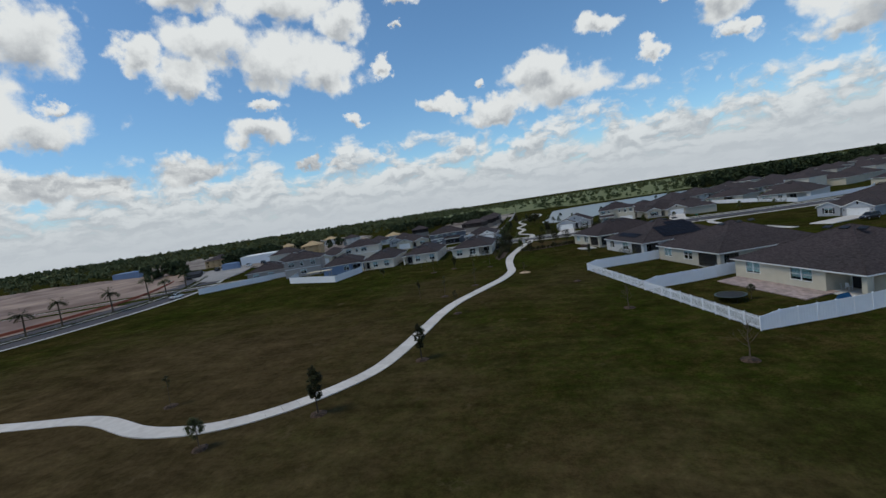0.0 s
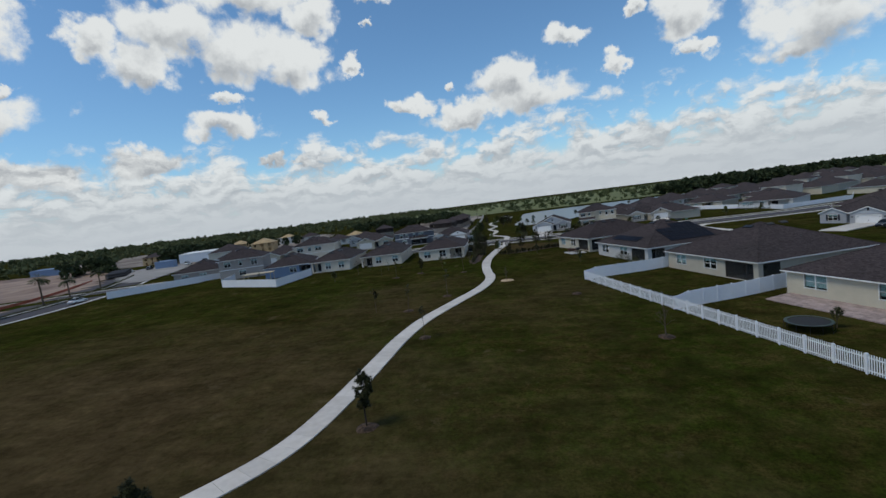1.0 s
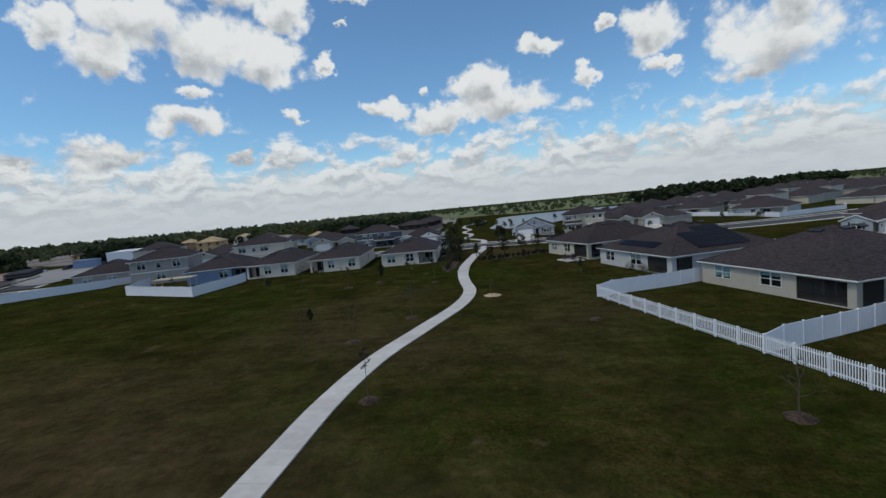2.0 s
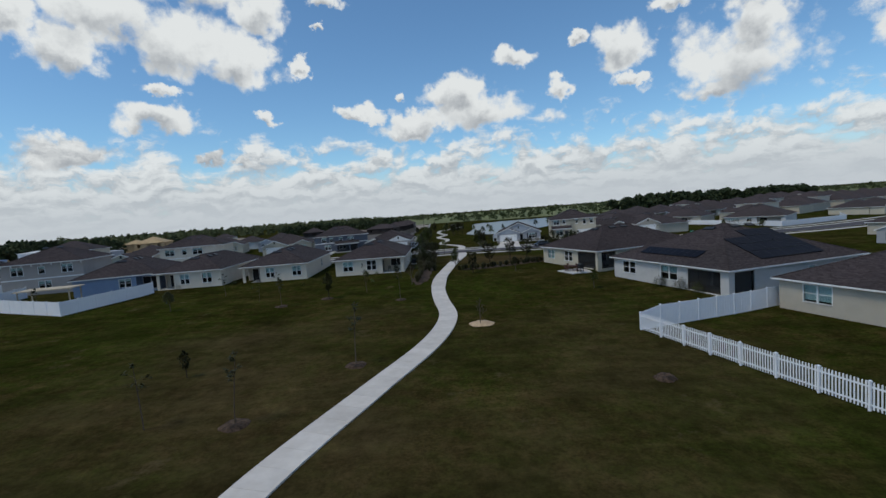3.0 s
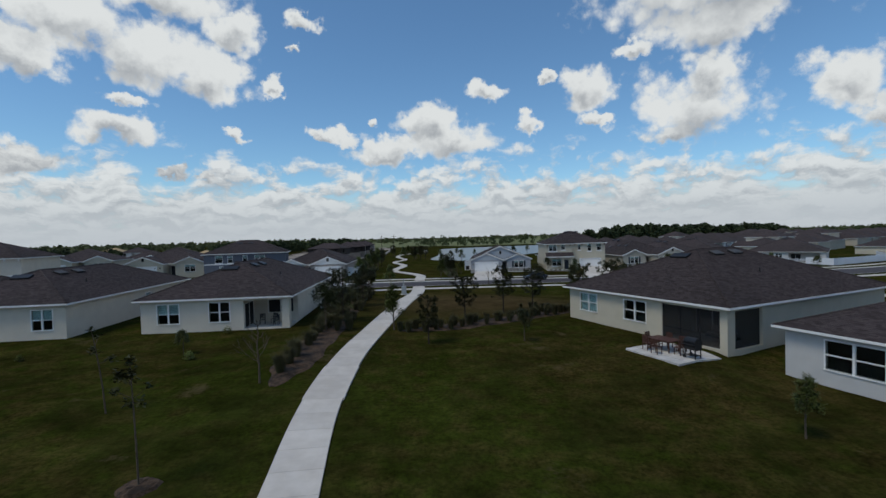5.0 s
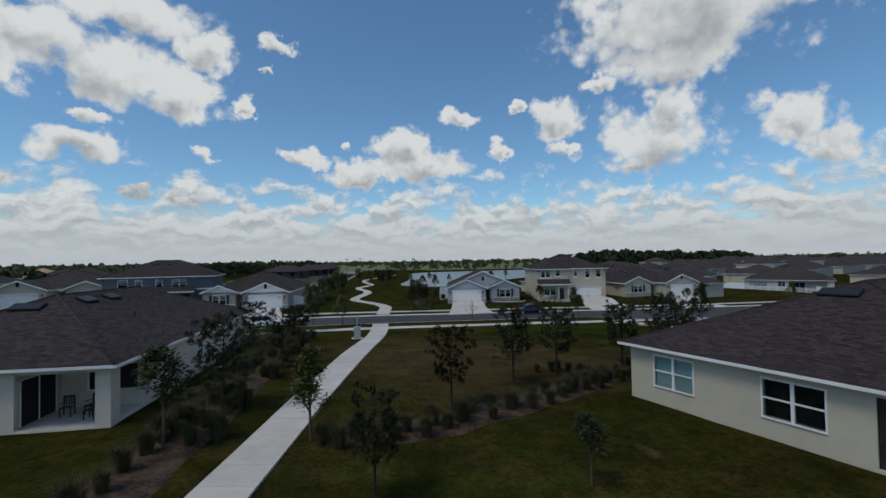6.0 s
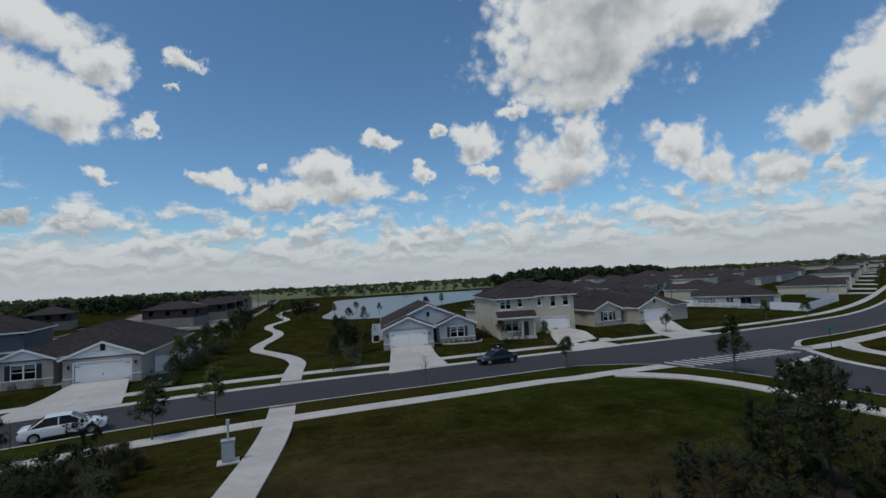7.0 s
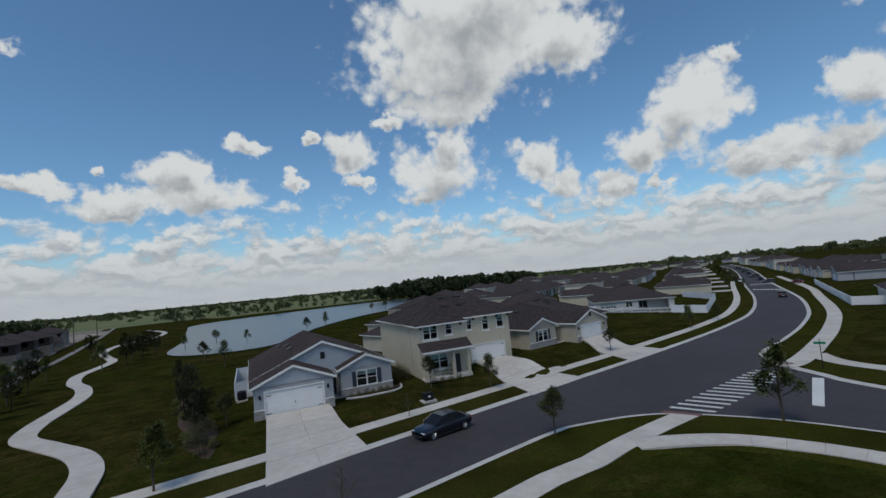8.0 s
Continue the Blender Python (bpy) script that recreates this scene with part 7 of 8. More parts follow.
def solar_array(label, hx, hy, hang, panels, tilt_axis):
    root = tagged(new("solar_array"), label, "solar panel")
    root.matrix_basis = pose(hx, hy, -0.12, 0, 0, hang)
    sl = math.degrees(math.atan(0.42))
    for x, y in panels:
        if tilt_axis == "S":
            z = 2.85 + (y + 0.45) * 0.42
            m = pose(x, y, z + 0.10, sl, 0, 0)
        else:
            z = 2.85 + (18.8 + 0.45 - x) * 0.42
            m = pose(x, y, z + 0.10, 0, sl, 0) @ pose(0, 0, 0, 0, 0, 90)
        bm = boxes((-0.5, 0.5, -0.82, 0.82, 0, 0.04))
        for v in bm.verts:
            v.co = m @ v.co
        p = part("panel", bm, SOLAR, root)
        bm = boxes((-0.515, -0.5, -0.83, 0.83, -0.004, 0.045), (0.5, 0.515, -0.83, 0.83, -0.004, 0.045), (-0.5, 0.5, -0.835, -0.82, -0.004, 0.045), (-0.5, 0.5, 0.82, 0.835, -0.004, 0.045))
        bm.transform(m)
        part("frame", bm, METAL_D, p, "black panel frame")
    return root


solar_array("row of dark solar panels on a shingle roof", 23.3, 126.0, -75, [(4.6 + 1.04 * k, 2.0) for k in range(9)], "S")
solar_array("large array of dark solar panels on a shingle roof", 23.3, 126.0, -75, [(x, 6.0 + 1.04 * k) for x in (17.2, 15.6, 14.0) for k in range(9)] + [(12.4, 9.6 + 1.04 * k) for k in range(5)], "E")

# ---------------------------------------------------------------- garden things
WOODR = material("red_brown_wood", (0.095, 0.042, 0.030), (0.05, 0.024, 0.018), rough=0.5, scale=6)
BLACK = material("black_enamel", (0.02, 0.02, 0.021), (0.014, 0.014, 0.015), rough=0.35, scale=3)
PAVER = material("pale_paver", (0.62, 0.60, 0.57), (0.44, 0.42, 0.40), rough=0.85, scale=3, big=0.6, bump=0.3, bump_scale=40, jitter=0.12)
PAVER_R = material("pinkish_paver", (0.40, 0.31, 0.28), (0.27, 0.21, 0.19), rough=0.85, scale=3, big=0.6, jitter=0.2)


def dining_table(x, y, ang):
    root = tagged(new("patio_table"), "red-brown wooden patio table on pale pavers", "table")
    root.matrix_basis = pose(x, y, g(x, y) + 0.09, 0, 0, ang)
    top = part("tabletop", boxes((-0.83, 0.83, -0.53, 0.53, 0.705, 0.715)), WOODR, root)
    for k in range(7):
        part("board", boxes((-0.85, 0.85, -0.56 + k * 0.16, -0.41 + k * 0.16, 0.715, 0.75), bevel=0.005), WOODR, top)
    part("apron", boxes((-0.75, 0.75, -0.47, -0.44, 0.62, 0.71), (-0.75, 0.75, 0.44, 0.47, 0.62, 0.71), (-0.75, -0.72, -0.44, 0.44, 0.62, 0.71), (0.72, 0.75, -0.44, 0.44, 0.62, 0.71)), WOODR, root)
    for sx in (-0.74, 0.68):
        for sy in (-0.46, 0.40):
            part("leg", boxes((sx, sx + 0.06, sy, sy + 0.06, 0, 0.62)), WOODR, root)
    return root


def patio_chair(label="dark wooden patio chair beside the table", mat=None, group="chairs round the patio table"):
    mat = mat or WOODR
    root = tagged(new("patio_chair"), label, "chair", group)
    bm = bmesh.new()
    for k in range(5):
        box(bm, -0.24, 0.24, -0.22 + k * 0.09, -0.145 + k * 0.09, 0.43, 0.46)
    part("seat", bm, mat, root)
    bm = bmesh.new()
    for k in range(5):
        box(bm, -0.22 + k * 0.095, -0.16 + k * 0.095, 0.21, 0.23, 0.5, 0.88)
    box(bm, -0.24, 0.24, 0.205, 0.235, 0.88, 0.95)
    part("backrest", bm, mat, root)
    for sx in (-0.24, 0.20):
        part("leg", boxes((sx, sx + 0.04, -0.22, -0.18, 0, 0.43)), mat, root)
        part("leg", boxes((sx, sx + 0.04, 0.20, 0.24, 0, 0.90)), mat, root)
        part("armrest", boxes((sx, sx + 0.04, -0.22, 0.2, 0.62, 0.65)), mat, root)
    return root


def paving(label, corners, nx, ny, mat, lift, gap=0.03):
    root = tagged(new("patio"), label, "patio", kind="structure")
    a, b, c, d = (Vector(p) for p in corners)
    for i in range(nx):
        for j in range(ny):
            def at(u, v):
                return (a * (1 - u) + b * u) * (1 - v) + (d * (1 - u) + c * u) * v
            e = gap / 2
            bm = bmesh.new()
            slab(bm, [at((i + e) / nx, (j + e) / ny), at((i + 1 - e) / nx, (j + e) / ny), at((i + 1 - e) / nx, (j + 1 - e) / ny), at((i + e) / nx, (j + 1 - e) / ny)], lift + 0.008 * ((i * 7 + j * 3) % 3), 0.12, 1)
            part("paver", bm, mat, root)
    return root


paving("patio of pale square pavers behind the house", [(16.2, 130.75), (19.75, 132.0), (21.05, 128.15), (17.4, 126.75)], 5, 7, PAVER, 0.06)
paving("patio of pinkish pavers behind the house", [(31.4, 77.6), (35.8, 79.3), (40.2, 64.6), (35.8, 63.2)], 12, 24, PAVER_R, 0.1)
dining_table(18.3, 129.8, -70)
ch = patio_chair()
ch.matrix_basis = pose(17.4, 129.1, g(17.4, 129.1) + 0.09, 0, 0, 110)
for x, y, a in ((17.4, 130.1, 100), (19.1, 129.2, -60), (18.9, 130.4, -75), (18.0, 130.9, 25), (18.6, 128.6, 200)):
    copy_thing(ch, pose(x, y, g(x, y) + 0.09, 0, 0, a))


def grill(x, y, ang):
    root = tagged(new("barbecue_grill"), "black upright barrel barbecue grill on wheels", "grill")
    root.matrix_basis = pose(x, y, g(x, y) + 0.09, 0, 0, ang)
    n = 12
    bm = bmesh.new()
    prof = [(0.30 * math.cos(math.pi * k / n), 0.98 + 0.26 * math.sin(math.pi * k / n)) for k in range(n + 1)]
    ra, rb = [bm.verts.new((-0.38, y_, z_)) for y_, z_ in prof], [bm.verts.new((0.38, y_, z_)) for y_, z_ in prof]
    for k in range(n):
        bm.faces.new((ra[k], ra[k + 1], rb[k + 1], rb[k]))
    bm.faces.new(ra)
    bm.faces.new(rb[::-1])
    part("lid", bm, BLACK, root, "rounded black lid")
    bm = bmesh.new()
    lo_ = [(0.30, 0.97), (0.29, 0.70), (0.20, 0.52), (-0.20, 0.52), (-0.29, 0.70), (-0.30, 0.97)]
    ra, rb = [bm.verts.new((-0.38, y_, z_)) for y_, z_ in lo_], [bm.verts.new((0.38, y_, z_)) for y_, z_ in lo_]
    for k in range(5):
        bm.faces.new((ra[k], ra[k + 1], rb[k + 1], rb[k]))
    bm.faces.new(ra)
    bm.faces.new(rb[::-1])
    part("firebox", bm, BLACK, root)
    part("chimney", boxes((0.22, 0.30, 0.08, 0.16, 1.15, 1.42), bevel=0.02), BLACK, root)
    part("front_shelf", boxes((-0.36, 0.36, -0.52, -0.31, 0.86, 0.89)), BLACK, root)
    part("bottom_shelf", boxes((-0.34, 0.34, -0.22, 0.22, 0.18, 0.21)), BLACK, root)
    for sx in (-0.36, 0.31):
        for sy in (-0.26, 0.21):
            part("leg", boxes((sx, sx + 0.05, sy, sy + 0.05, 0.02, 0.56)), BLACK, root)
    for sy in (-0.31, 0.27):
        bm = bmesh.new()
        tube(bm, [(-0.34, sy, 0.12), (-0.34, sy + 0.04, 0.12)], 0.12, 14)
        part("wheel", bm, BLACK, root)
    bm = bmesh.new()
    tube(bm, [(-0.28, -0.36, 1.04), (0.28, -0.36, 1.04)], 0.018, 6)
    part("handle", bm, METAL_D, root)
    return root


grill(18.9, 127.75, -72)


def trampoline(x, y):
    root = tagged(new("trampoline"), "round black trampoline on the lawn", "trampoline")
    root.matrix_basis = pose(x, y, g(x, y))
    n, R = 40, 1.85
    bm = bmesh.new()
    tube(bm, [(R * math.cos(k * math.tau / n), R * math.sin(k * math.tau / n), 0.8) for k in range(n + 1)], 0.035, 6)
    part("frame", bm, METAL_D, root)
    bm = bmesh.new()
    bm.faces.new([bm.verts.new((R * 0.86 * math.cos(k * math.tau / n), R * 0.86 * math.sin(k * math.tau / n), 0.79)) for k in range(n)])
    part("bed", bm, SCREEN, root, "black jumping mat")
    bm = bmesh.new()
    for k in range(n):
        a, b = k * math.tau / n, (k + 1) * math.tau / n
        bm.faces.new([bm.verts.new((q * math.cos(t), q * math.sin(t), 0.83)) for q, t in ((R * 0.87, a), (R * 1.0, a), (R * 1.0, b), (R * 0.87, b))])
    part("pad", bm, material("dark_green_pad", (0.05, 0.075, 0.06), rough=0.6), root, "padded spring cover")
    for k in range(6):
        a = k * math.tau / 6
        bm = bmesh.new()
        tube(bm, [(R * math.cos(a), R * math.sin(a), 0.78), (R * 1.02 * math.cos(a), R * 1.02 * math.sin(a), 0.03), (R * 1.02 * math.cos(a + 0.5), R * 1.02 * math.sin(a + 0.5), 0.03), (R * math.cos(a + 0.5), R * math.sin(a + 0.5), 0.78)], 0.025, 5)
        part("leg", bm, METAL_D, root)
    return root


trampoline(28.6, 66.0)


def play_tent(x, y, ang):
    root = tagged(new("play_tent"), "small bright blue play tent on pavers", "tent")
    root.matrix_basis = pose(x, y, g(x, y) + 0.1, 0, 0, ang)
    blue = material("blue_nylon", (0.03, 0.16, 0.38), (0.02, 0.11, 0.28), rough=0.6)
    bm = bmesh.new()
    v = [bm.verts.new(p) for p in ((-0.8, -0.6, 0), (0.8, -0.6, 0), (0.8, 0.6, 0), (-0.8, 0.6, 0), (-0.7, 0, 0.95), (0.7, 0, 0.95))]
    for f in ((0, 1, 5, 4), (2, 3, 4, 5), (1, 2, 5), (3, 0, 4)):
        bm.faces.new([v[i] for i in f])
    bmesh.ops.solidify(bm, geom=bm.faces[:], thickness=0.02)
    part("canopy", bm, blue, root)
    bm = bmesh.new()
    tube(bm, [(-0.75, 0, 0.97), (0.75, 0, 0.97)], 0.02, 5)
    part("pole", bm, METAL_D, root)


play_tent(38.2, 60.6, 20)


def planter(x, y):
    root = tagged(new("planter"), "round dark planter on the patio", "planter")
    root.matrix_basis = pose(x, y, g(x, y) + 0.1)
    bm = bmesh.new()
    tube(bm, [(0, 0, 0), (0, 0, 0.6), (0, 0, 0.66)], [0.25, 0.36, 0.40], 16)
    part("pot", bm, BLACK, root)
    bm = bmesh.new()
    tube(bm, [(0, 0, 0.661), (0, 0, 0.67)], 0.33, 16)
    part("soil", bm, MULCH, root)


planter(39.3, 67.6)
chw = patio_chair("white plastic chair on the covered porch", VINYL, "chairs on covered porches")
chw.matrix_basis = pose(41.0, 66.2, g(41, 66.2) + 0.06, 0, 0, 70)
copy_thing(chw, pose(41.4, 65.0, g(41.4, 65) + 0.06, 0, 0, 100))
chd = patio_chair("dark wicker chair on the covered porch", BLACK, "chairs on covered porches")
chd.matrix_basis = pose(-11.6, 144.2, 0.82, 0, 0, 10)
for x, y, a in ((-10.6, 144.4, -20), (-10.2, 143.6, -90), (-34.4, 140, 40), (-46.8, 137, 40)):
    copy_thing(chd, pose(x, y, g(x, y) + 0.06, 0, 0, a))


def sofa(x, y, z, ang):
    root = tagged(new("outdoor_sofa"), "pale cushioned sofa on a screened porch", "sofa")
    root.matrix_basis = pose(x, y, z, 0, 0, ang)
    grey = material("grey_cushion", (0.35, 0.33, 0.32), (0.26, 0.25, 0.24), rough=0.9)
    part("frame", boxes((-1.0, 1.0, -0.4, 0.4, 0.08, 0.3), bevel=0.03), BLACK, root)
    for k in range(2):
        part("cushion", boxes((-0.95 + k * 0.97, -0.02 + k * 0.97, -0.4, 0.22, 0.3, 0.46), bevel=0.05), grey, root)
    part("backrest", boxes((-1.0, 1.0, 0.22, 0.4, 0.3, 0.85), bevel=0.05), grey, root)


sofa(23.7, 131.6, 0.63, -71)


def pergola(x, y, ang):
    root = tagged(new("pergola"), "pale flat wooden canopy on posts in a yard", "pergola")
    root.matrix_basis = pose(x, y, g(x, y), 0, 0, ang)
    tan = material("pale_timber", (0.50, 0.42, 0.30), (0.38, 0.31, 0.22), rough=0.8)
    for px in (0, 6.5):
        for py in (0, 3):
            part("post", boxes((px - 0.07, px + 0.07, py - 0.07, py + 0.07, -0.2, 2.4)), tan, root)
    part("canopy", boxes((-0.4, 6.9, -0.4, 3.4, 2.4, 2.55)), tan, root)


pergola(-63.5, 126.0, 12)


# ---------------------------------------------------------------- street furniture
def pedestal(x, y):
    root = tagged(new("utility_pedestal"), "grey metal utility cabinet with a pipe mast", "utility box")
    root.matrix_basis = pose(x, y, g(x, y), 0, 0, 6)
    grey = material("grey_painted_steel", (0.42, 0.44, 0.45), (0.34, 0.36, 0.37), rough=0.5)
    part("base", boxes((-0.55, 0.55, -0.4, 0.4, -0.3, 0.06)), CONCRETE, root, "concrete base slab")
    part("cabinet", boxes((-0.32, 0.32, -0.2, 0.2, 0.08, 1.15), bevel=0.03), grey, root)
    part("lid", boxes((-0.35, 0.35, -0.23, 0.23, 1.15, 1.2)), grey, root)
    bm = bmesh.new()
    tube(bm, [(0, 0.0, 1.2), (0, 0.0, 2.0), (0, 0.0, 2.02), (0, 0.0, 2.25)], [0.06, 0.06, 0.10, 0.10], 8)
    part("mast", bm, grey, root)
    part("door", boxes((-0.27, 0.27, -0.215, -0.201, 0.15, 1.05)), grey, root)


pedestal(1.2, 166.0)


def transformer(x, y, ang):
    root = tagged(new("transformer_box"), "dark green transformer box on the verge", "utility box")
    root.matrix_basis = pose(x, y, g(x, y), 0, 0, ang)
    green = material("dark_green_steel", (0.035, 0.06, 0.045), rough=0.5)
    part("pad", boxes((-0.95, 0.95, -0.7, 0.7, -0.3, 0.1)), CONCRETE, root)
    part("cabinet", boxes((-0.85, 0.85, -0.6, 0.6, 0.1, 1.0), bevel=0.04), green, root)
    part("lid", boxes((-0.88, 0.88, -0.63, 0.63, 1.0, 1.1), bevel=0.03), green, root)
    part("label", boxes((-0.15, 0.15, -0.606, -0.602, 0.5, 0.7)), VINYL, root, "small white notice")


transformer(-8.6, 191.6, 8)


def street_sign(x, y, ang, stop=False):
    root = tagged(new("street_sign"), "green street name sign on a dark post", "street sign")
    root.matrix_basis = pose(x, y, g(x, y), 0, 0, ang)
    bm = bmesh.new()
    tube(bm, [(0, 0, -0.2), (0, 0, 3.0)], 0.035, 8)
    part("post", bm, METAL_D, root)
    green = material("green_sign", (0.01, 0.22, 0.12), rough=0.4)
    part("plate", boxes((-0.5, 0.5, -0.01, 0.01, 2.75, 2.98)), green, root)
    part("plate", boxes((-0.01, 0.01, -0.45, 0.45, 2.5, 2.72)), green, root)
    part("lettering", boxes((-0.35, 0.35, -0.014, -0.0105, 2.82, 2.90)), VINYL, root, "white bar of lettering")


street_sign(61.8, 173.6, 20)
for x, y in ((-5, 332), (-12, 345)):
    root = tagged(new("utility_pole"), "tall thin utility pole in the distance", "pole")
    root.matrix_basis = pose(x, y, g(x, y))
    bm = bmesh.new()
    tube(bm, [(0, 0, -0.3), (0, 0, 11)], [0.16, 0.1], 8)
    part("shaft", bm, BARK, root)
    part("crossarm", boxes((-1.1, 1.1, -0.06, 0.06, 10.0, 10.15)), BARK, root)


def air_conditioner(x, y, ang):
    root = tagged(new("air_conditioner"), "dark air conditioning unit beside the house wall", "air conditioner")
    root.matrix_basis = pose(x, y, g(x, y), 0, 0, ang)
    part("pad", boxes((-0.55, 0.55, -0.55, 0.55, -0.2, 0.1)), CONCRETE, root)
    bm = boxes((-0.42, 0.42, -0.42, 0.42, 0.1, 0.95), bevel=0.04)
    part("casing", bm, METAL_D, root)
    for k in range(6):
        part("louvre", boxes((-0.44, 0.44, -0.44, 0.44, 0.2 + k * 0.11, 0.225 + k * 0.11)), METAL_D, root)
    bm = bmesh.new()
    tube(bm, [(0, 0, 0.955), (0, 0, 0.99)], 0.36, 16)
    part("fan_guard", bm, METAL_D, root)


air_conditioner(-7.6, 153.9, 3)
air_conditioner(16.5, 210.3, -10)


# ---------------------------------------------------------------- cars
TYRE = material("tyre_rubber", (0.015, 0.015, 0.016), rough=0.85)
RIM = material("alloy_rim", (0.45, 0.46, 0.48), rough=0.3, metal=0.9)
CARGLASS = material("car_glass", (0.012, 0.014, 0.016), (0.010, 0.012, 0.014), rough=0.12, spec=0.2)
LAMP_R, LAMP_W = material("red_lamp", (0.30, 0.02, 0.02), rough=0.2), material("clear_lamp", (0.6, 0.62, 0.65), rough=0.15)


def loft(bm, sections):
    rings = [[bm.verts.new(p) for p in s] for s in sections]
    n = len(rings[0])
    for a, b in zip(rings, rings[1:]):
        for k in range(n - 1):
            bm.faces.new((a[k], a[k + 1], b[k + 1], b[k]))
    bm.faces.new(rings[0])
    bm.faces.new(rings[-1][::-1])


def car(label, paint, suv=False, group="parked cars"):
    """A car along +x: lofted body and cabin, glass, wheels with rims, lamps, mirrors, bumpers."""
    root = tagged(new("car"), label, "car", group)
    L, Wd, H = (4.7, 0.93, 1.70) if suv else (4.6, 0.89, 1.45)
    hood, belt = (1.0, 1.08) if suv else (0.86, 0.95)
    bm = bmesh.new()
    keys = ((-L / 2, belt * 0.74, 0.78, 0.44), (-L / 2 + 0.10, belt * 0.95, 0.90, 0.30), (-L / 2 + 0.75, belt, 0.99, 0.22), (-0.2, belt, 1.0, 0.20), (0.75, belt * 0.985, 1.0, 0.20), (1.45, hood * 0.97, 0.99, 0.22), (L / 2 - 0.32, hood * 0.86, 0.93, 0.25), (L / 2 - 0.06, hood * 0.70, 0.82, 0.32), (L / 2, hood * 0.60, 0.74, 0.38))
    secs = []
    for i in range(len(keys) - 1):
        k = [keys[min(max(i + j, 0), len(keys) - 1)] for j in (-1, 0, 1, 2)]
        for q in range(3):
            t = q / 3
            secs.append([0.5 * (2 * b_ + (c_ - a_) * t + (2 * a_ - 5 * b_ + 4 * c_ - d_) * t * t + (3 * b_ - a_ - 3 * c_ + d_) * t ** 3) for a_, b_, c_, d_ in zip(*k)])
    secs.append(keys[-1])
    rings = []
    for x, top, w, low in secs:
        w *= Wd
        half = [(0.86, low), (0.97, low + 0.10), (1.0, low + 0.24), (1.0, top * 0.70), (0.975, top * 0.86), (0.93, top * 0.955), (0.80, top), (0.4, top * 1.012)]
        rings.append([(x, -w * f, z) for f, z in half] + [(x, w * f, z) for f, z in half[::-1]] + [(x, -w * 0.86, low)])
    loft(bm, rings)
    bmesh.ops.remove_doubles(bm, verts=bm.verts[:], dist=0.001)
    bmesh.ops.recalc_face_normals(bm, faces=bm.faces[:])
    body = part("body", bm, paint, root, smooth=True)
    body.data.set_sharp_from_angle(angle=radians(38))
    back = -L / 2 + (0.15 if suv else 0.55)
    cab = [(back, belt, 0.90), (back + (0.25 if suv else 0.75), H - 0.02, 0.72), (-0.2, H, 0.74), (0.35, H - 0.03, 0.72), (1.1, belt * 0.98, 0.88)]
    bm = bmesh.new()
    loft(bm, [[(x, -0.90 * Wd, belt - 0.06), (x, -w * Wd, z), (x, w * Wd, z), (x, 0.90 * Wd, belt - 0.06)] for k, (x, z, w) in enumerate(cab)])
    bmesh.ops.remove_doubles(bm, verts=bm.verts[:], dist=0.001)
    bmesh.ops.recalc_face_normals(bm, faces=bm.faces[:])
    part("window", bm, CARGLASS, root, "dark tinted car glass")
    # roof and pillars over the glass
    bm = bmesh.new()
    o = 0.012
    x1, x2 = cab[1][0] - 0.02, cab[3][0] + 0.02
    loft(bm, [[(x, -0.745 * Wd, z - 0.07), (x, -0.70 * Wd, z + o), (x, 0.70 * Wd, z + o), (x, 0.745 * Wd, z - 0.07)] for x, z in ((x1, H - 0.03), (-0.2, H), (x2, H - 0.04))])
    for sg in (-1, 1):
        for a, b in (((cab[3][0], sg * 0.735 * Wd, H - 0.05), (cab[4][0] + 0.04, sg * 0.9 * Wd, belt)), ((-0.25, sg * 0.755 * Wd, H - 0.05), (-0.25, sg * 0.915 * Wd, belt)), ((cab[1][0], sg * 0.735 * Wd, H - 0.05), (cab[0][0] + 0.1, sg * 0.91 * Wd, belt))):
            tube(bm, [a, b], 0.035, 4)
    part("roof", bm, paint, root)
    for sx in (-L / 2 + 0.85, L / 2 - 0.88):
        for sg in (-1, 1):
            yy = sg * (Wd - 0.09)
            bm = bmesh.new()
            tube(bm, [(sx, yy - 0.11, 0.33), (sx, yy + 0.11, 0.33)], 0.33, 20)
            w = part("wheel", bm, TYRE, root)
            bm = bmesh.new()
            yo = yy + sg * 0.112
            tube(bm, [(sx, yo, 0.33), (sx, yo + sg * 0.012, 0.33)], 0.21, 14)
            for k in range(5):
                a = k * math.tau / 5
                tube(bm, [(sx, yo + sg * 0.02, 0.33), (sx + 0.2 * math.cos(a), yo + sg * 0.016, 0.33 + 0.2 * math.sin(a))], 0.02, 4)
            part("rim", bm, RIM, w)
    for sg in (-1, 1):
        part("headlight", boxes((L / 2 - 0.28, L / 2 - 0.08, min(sg * 0.45 * Wd, sg * 0.84 * Wd), max(sg * 0.45 * Wd, sg * 0.84 * Wd), hood * 0.60, hood * 0.76), bevel=0.03), LAMP_W, root)
        part("tail_lamp", boxes((-L / 2 - 0.01, -L / 2 + 0.2, min(sg * 0.5 * Wd, sg * 0.88 * Wd), max(sg * 0.5 * Wd, sg * 0.88 * Wd), belt * 0.72, belt * 0.88), bevel=0.03), LAMP_R, root)
        part("mirror", boxes((0.72, 0.9, min(sg * 0.93 * Wd, sg * 1.12 * Wd), max(sg * 0.93 * Wd, sg * 1.12 * Wd), belt, belt + 0.13), bevel=0.03), paint, root)
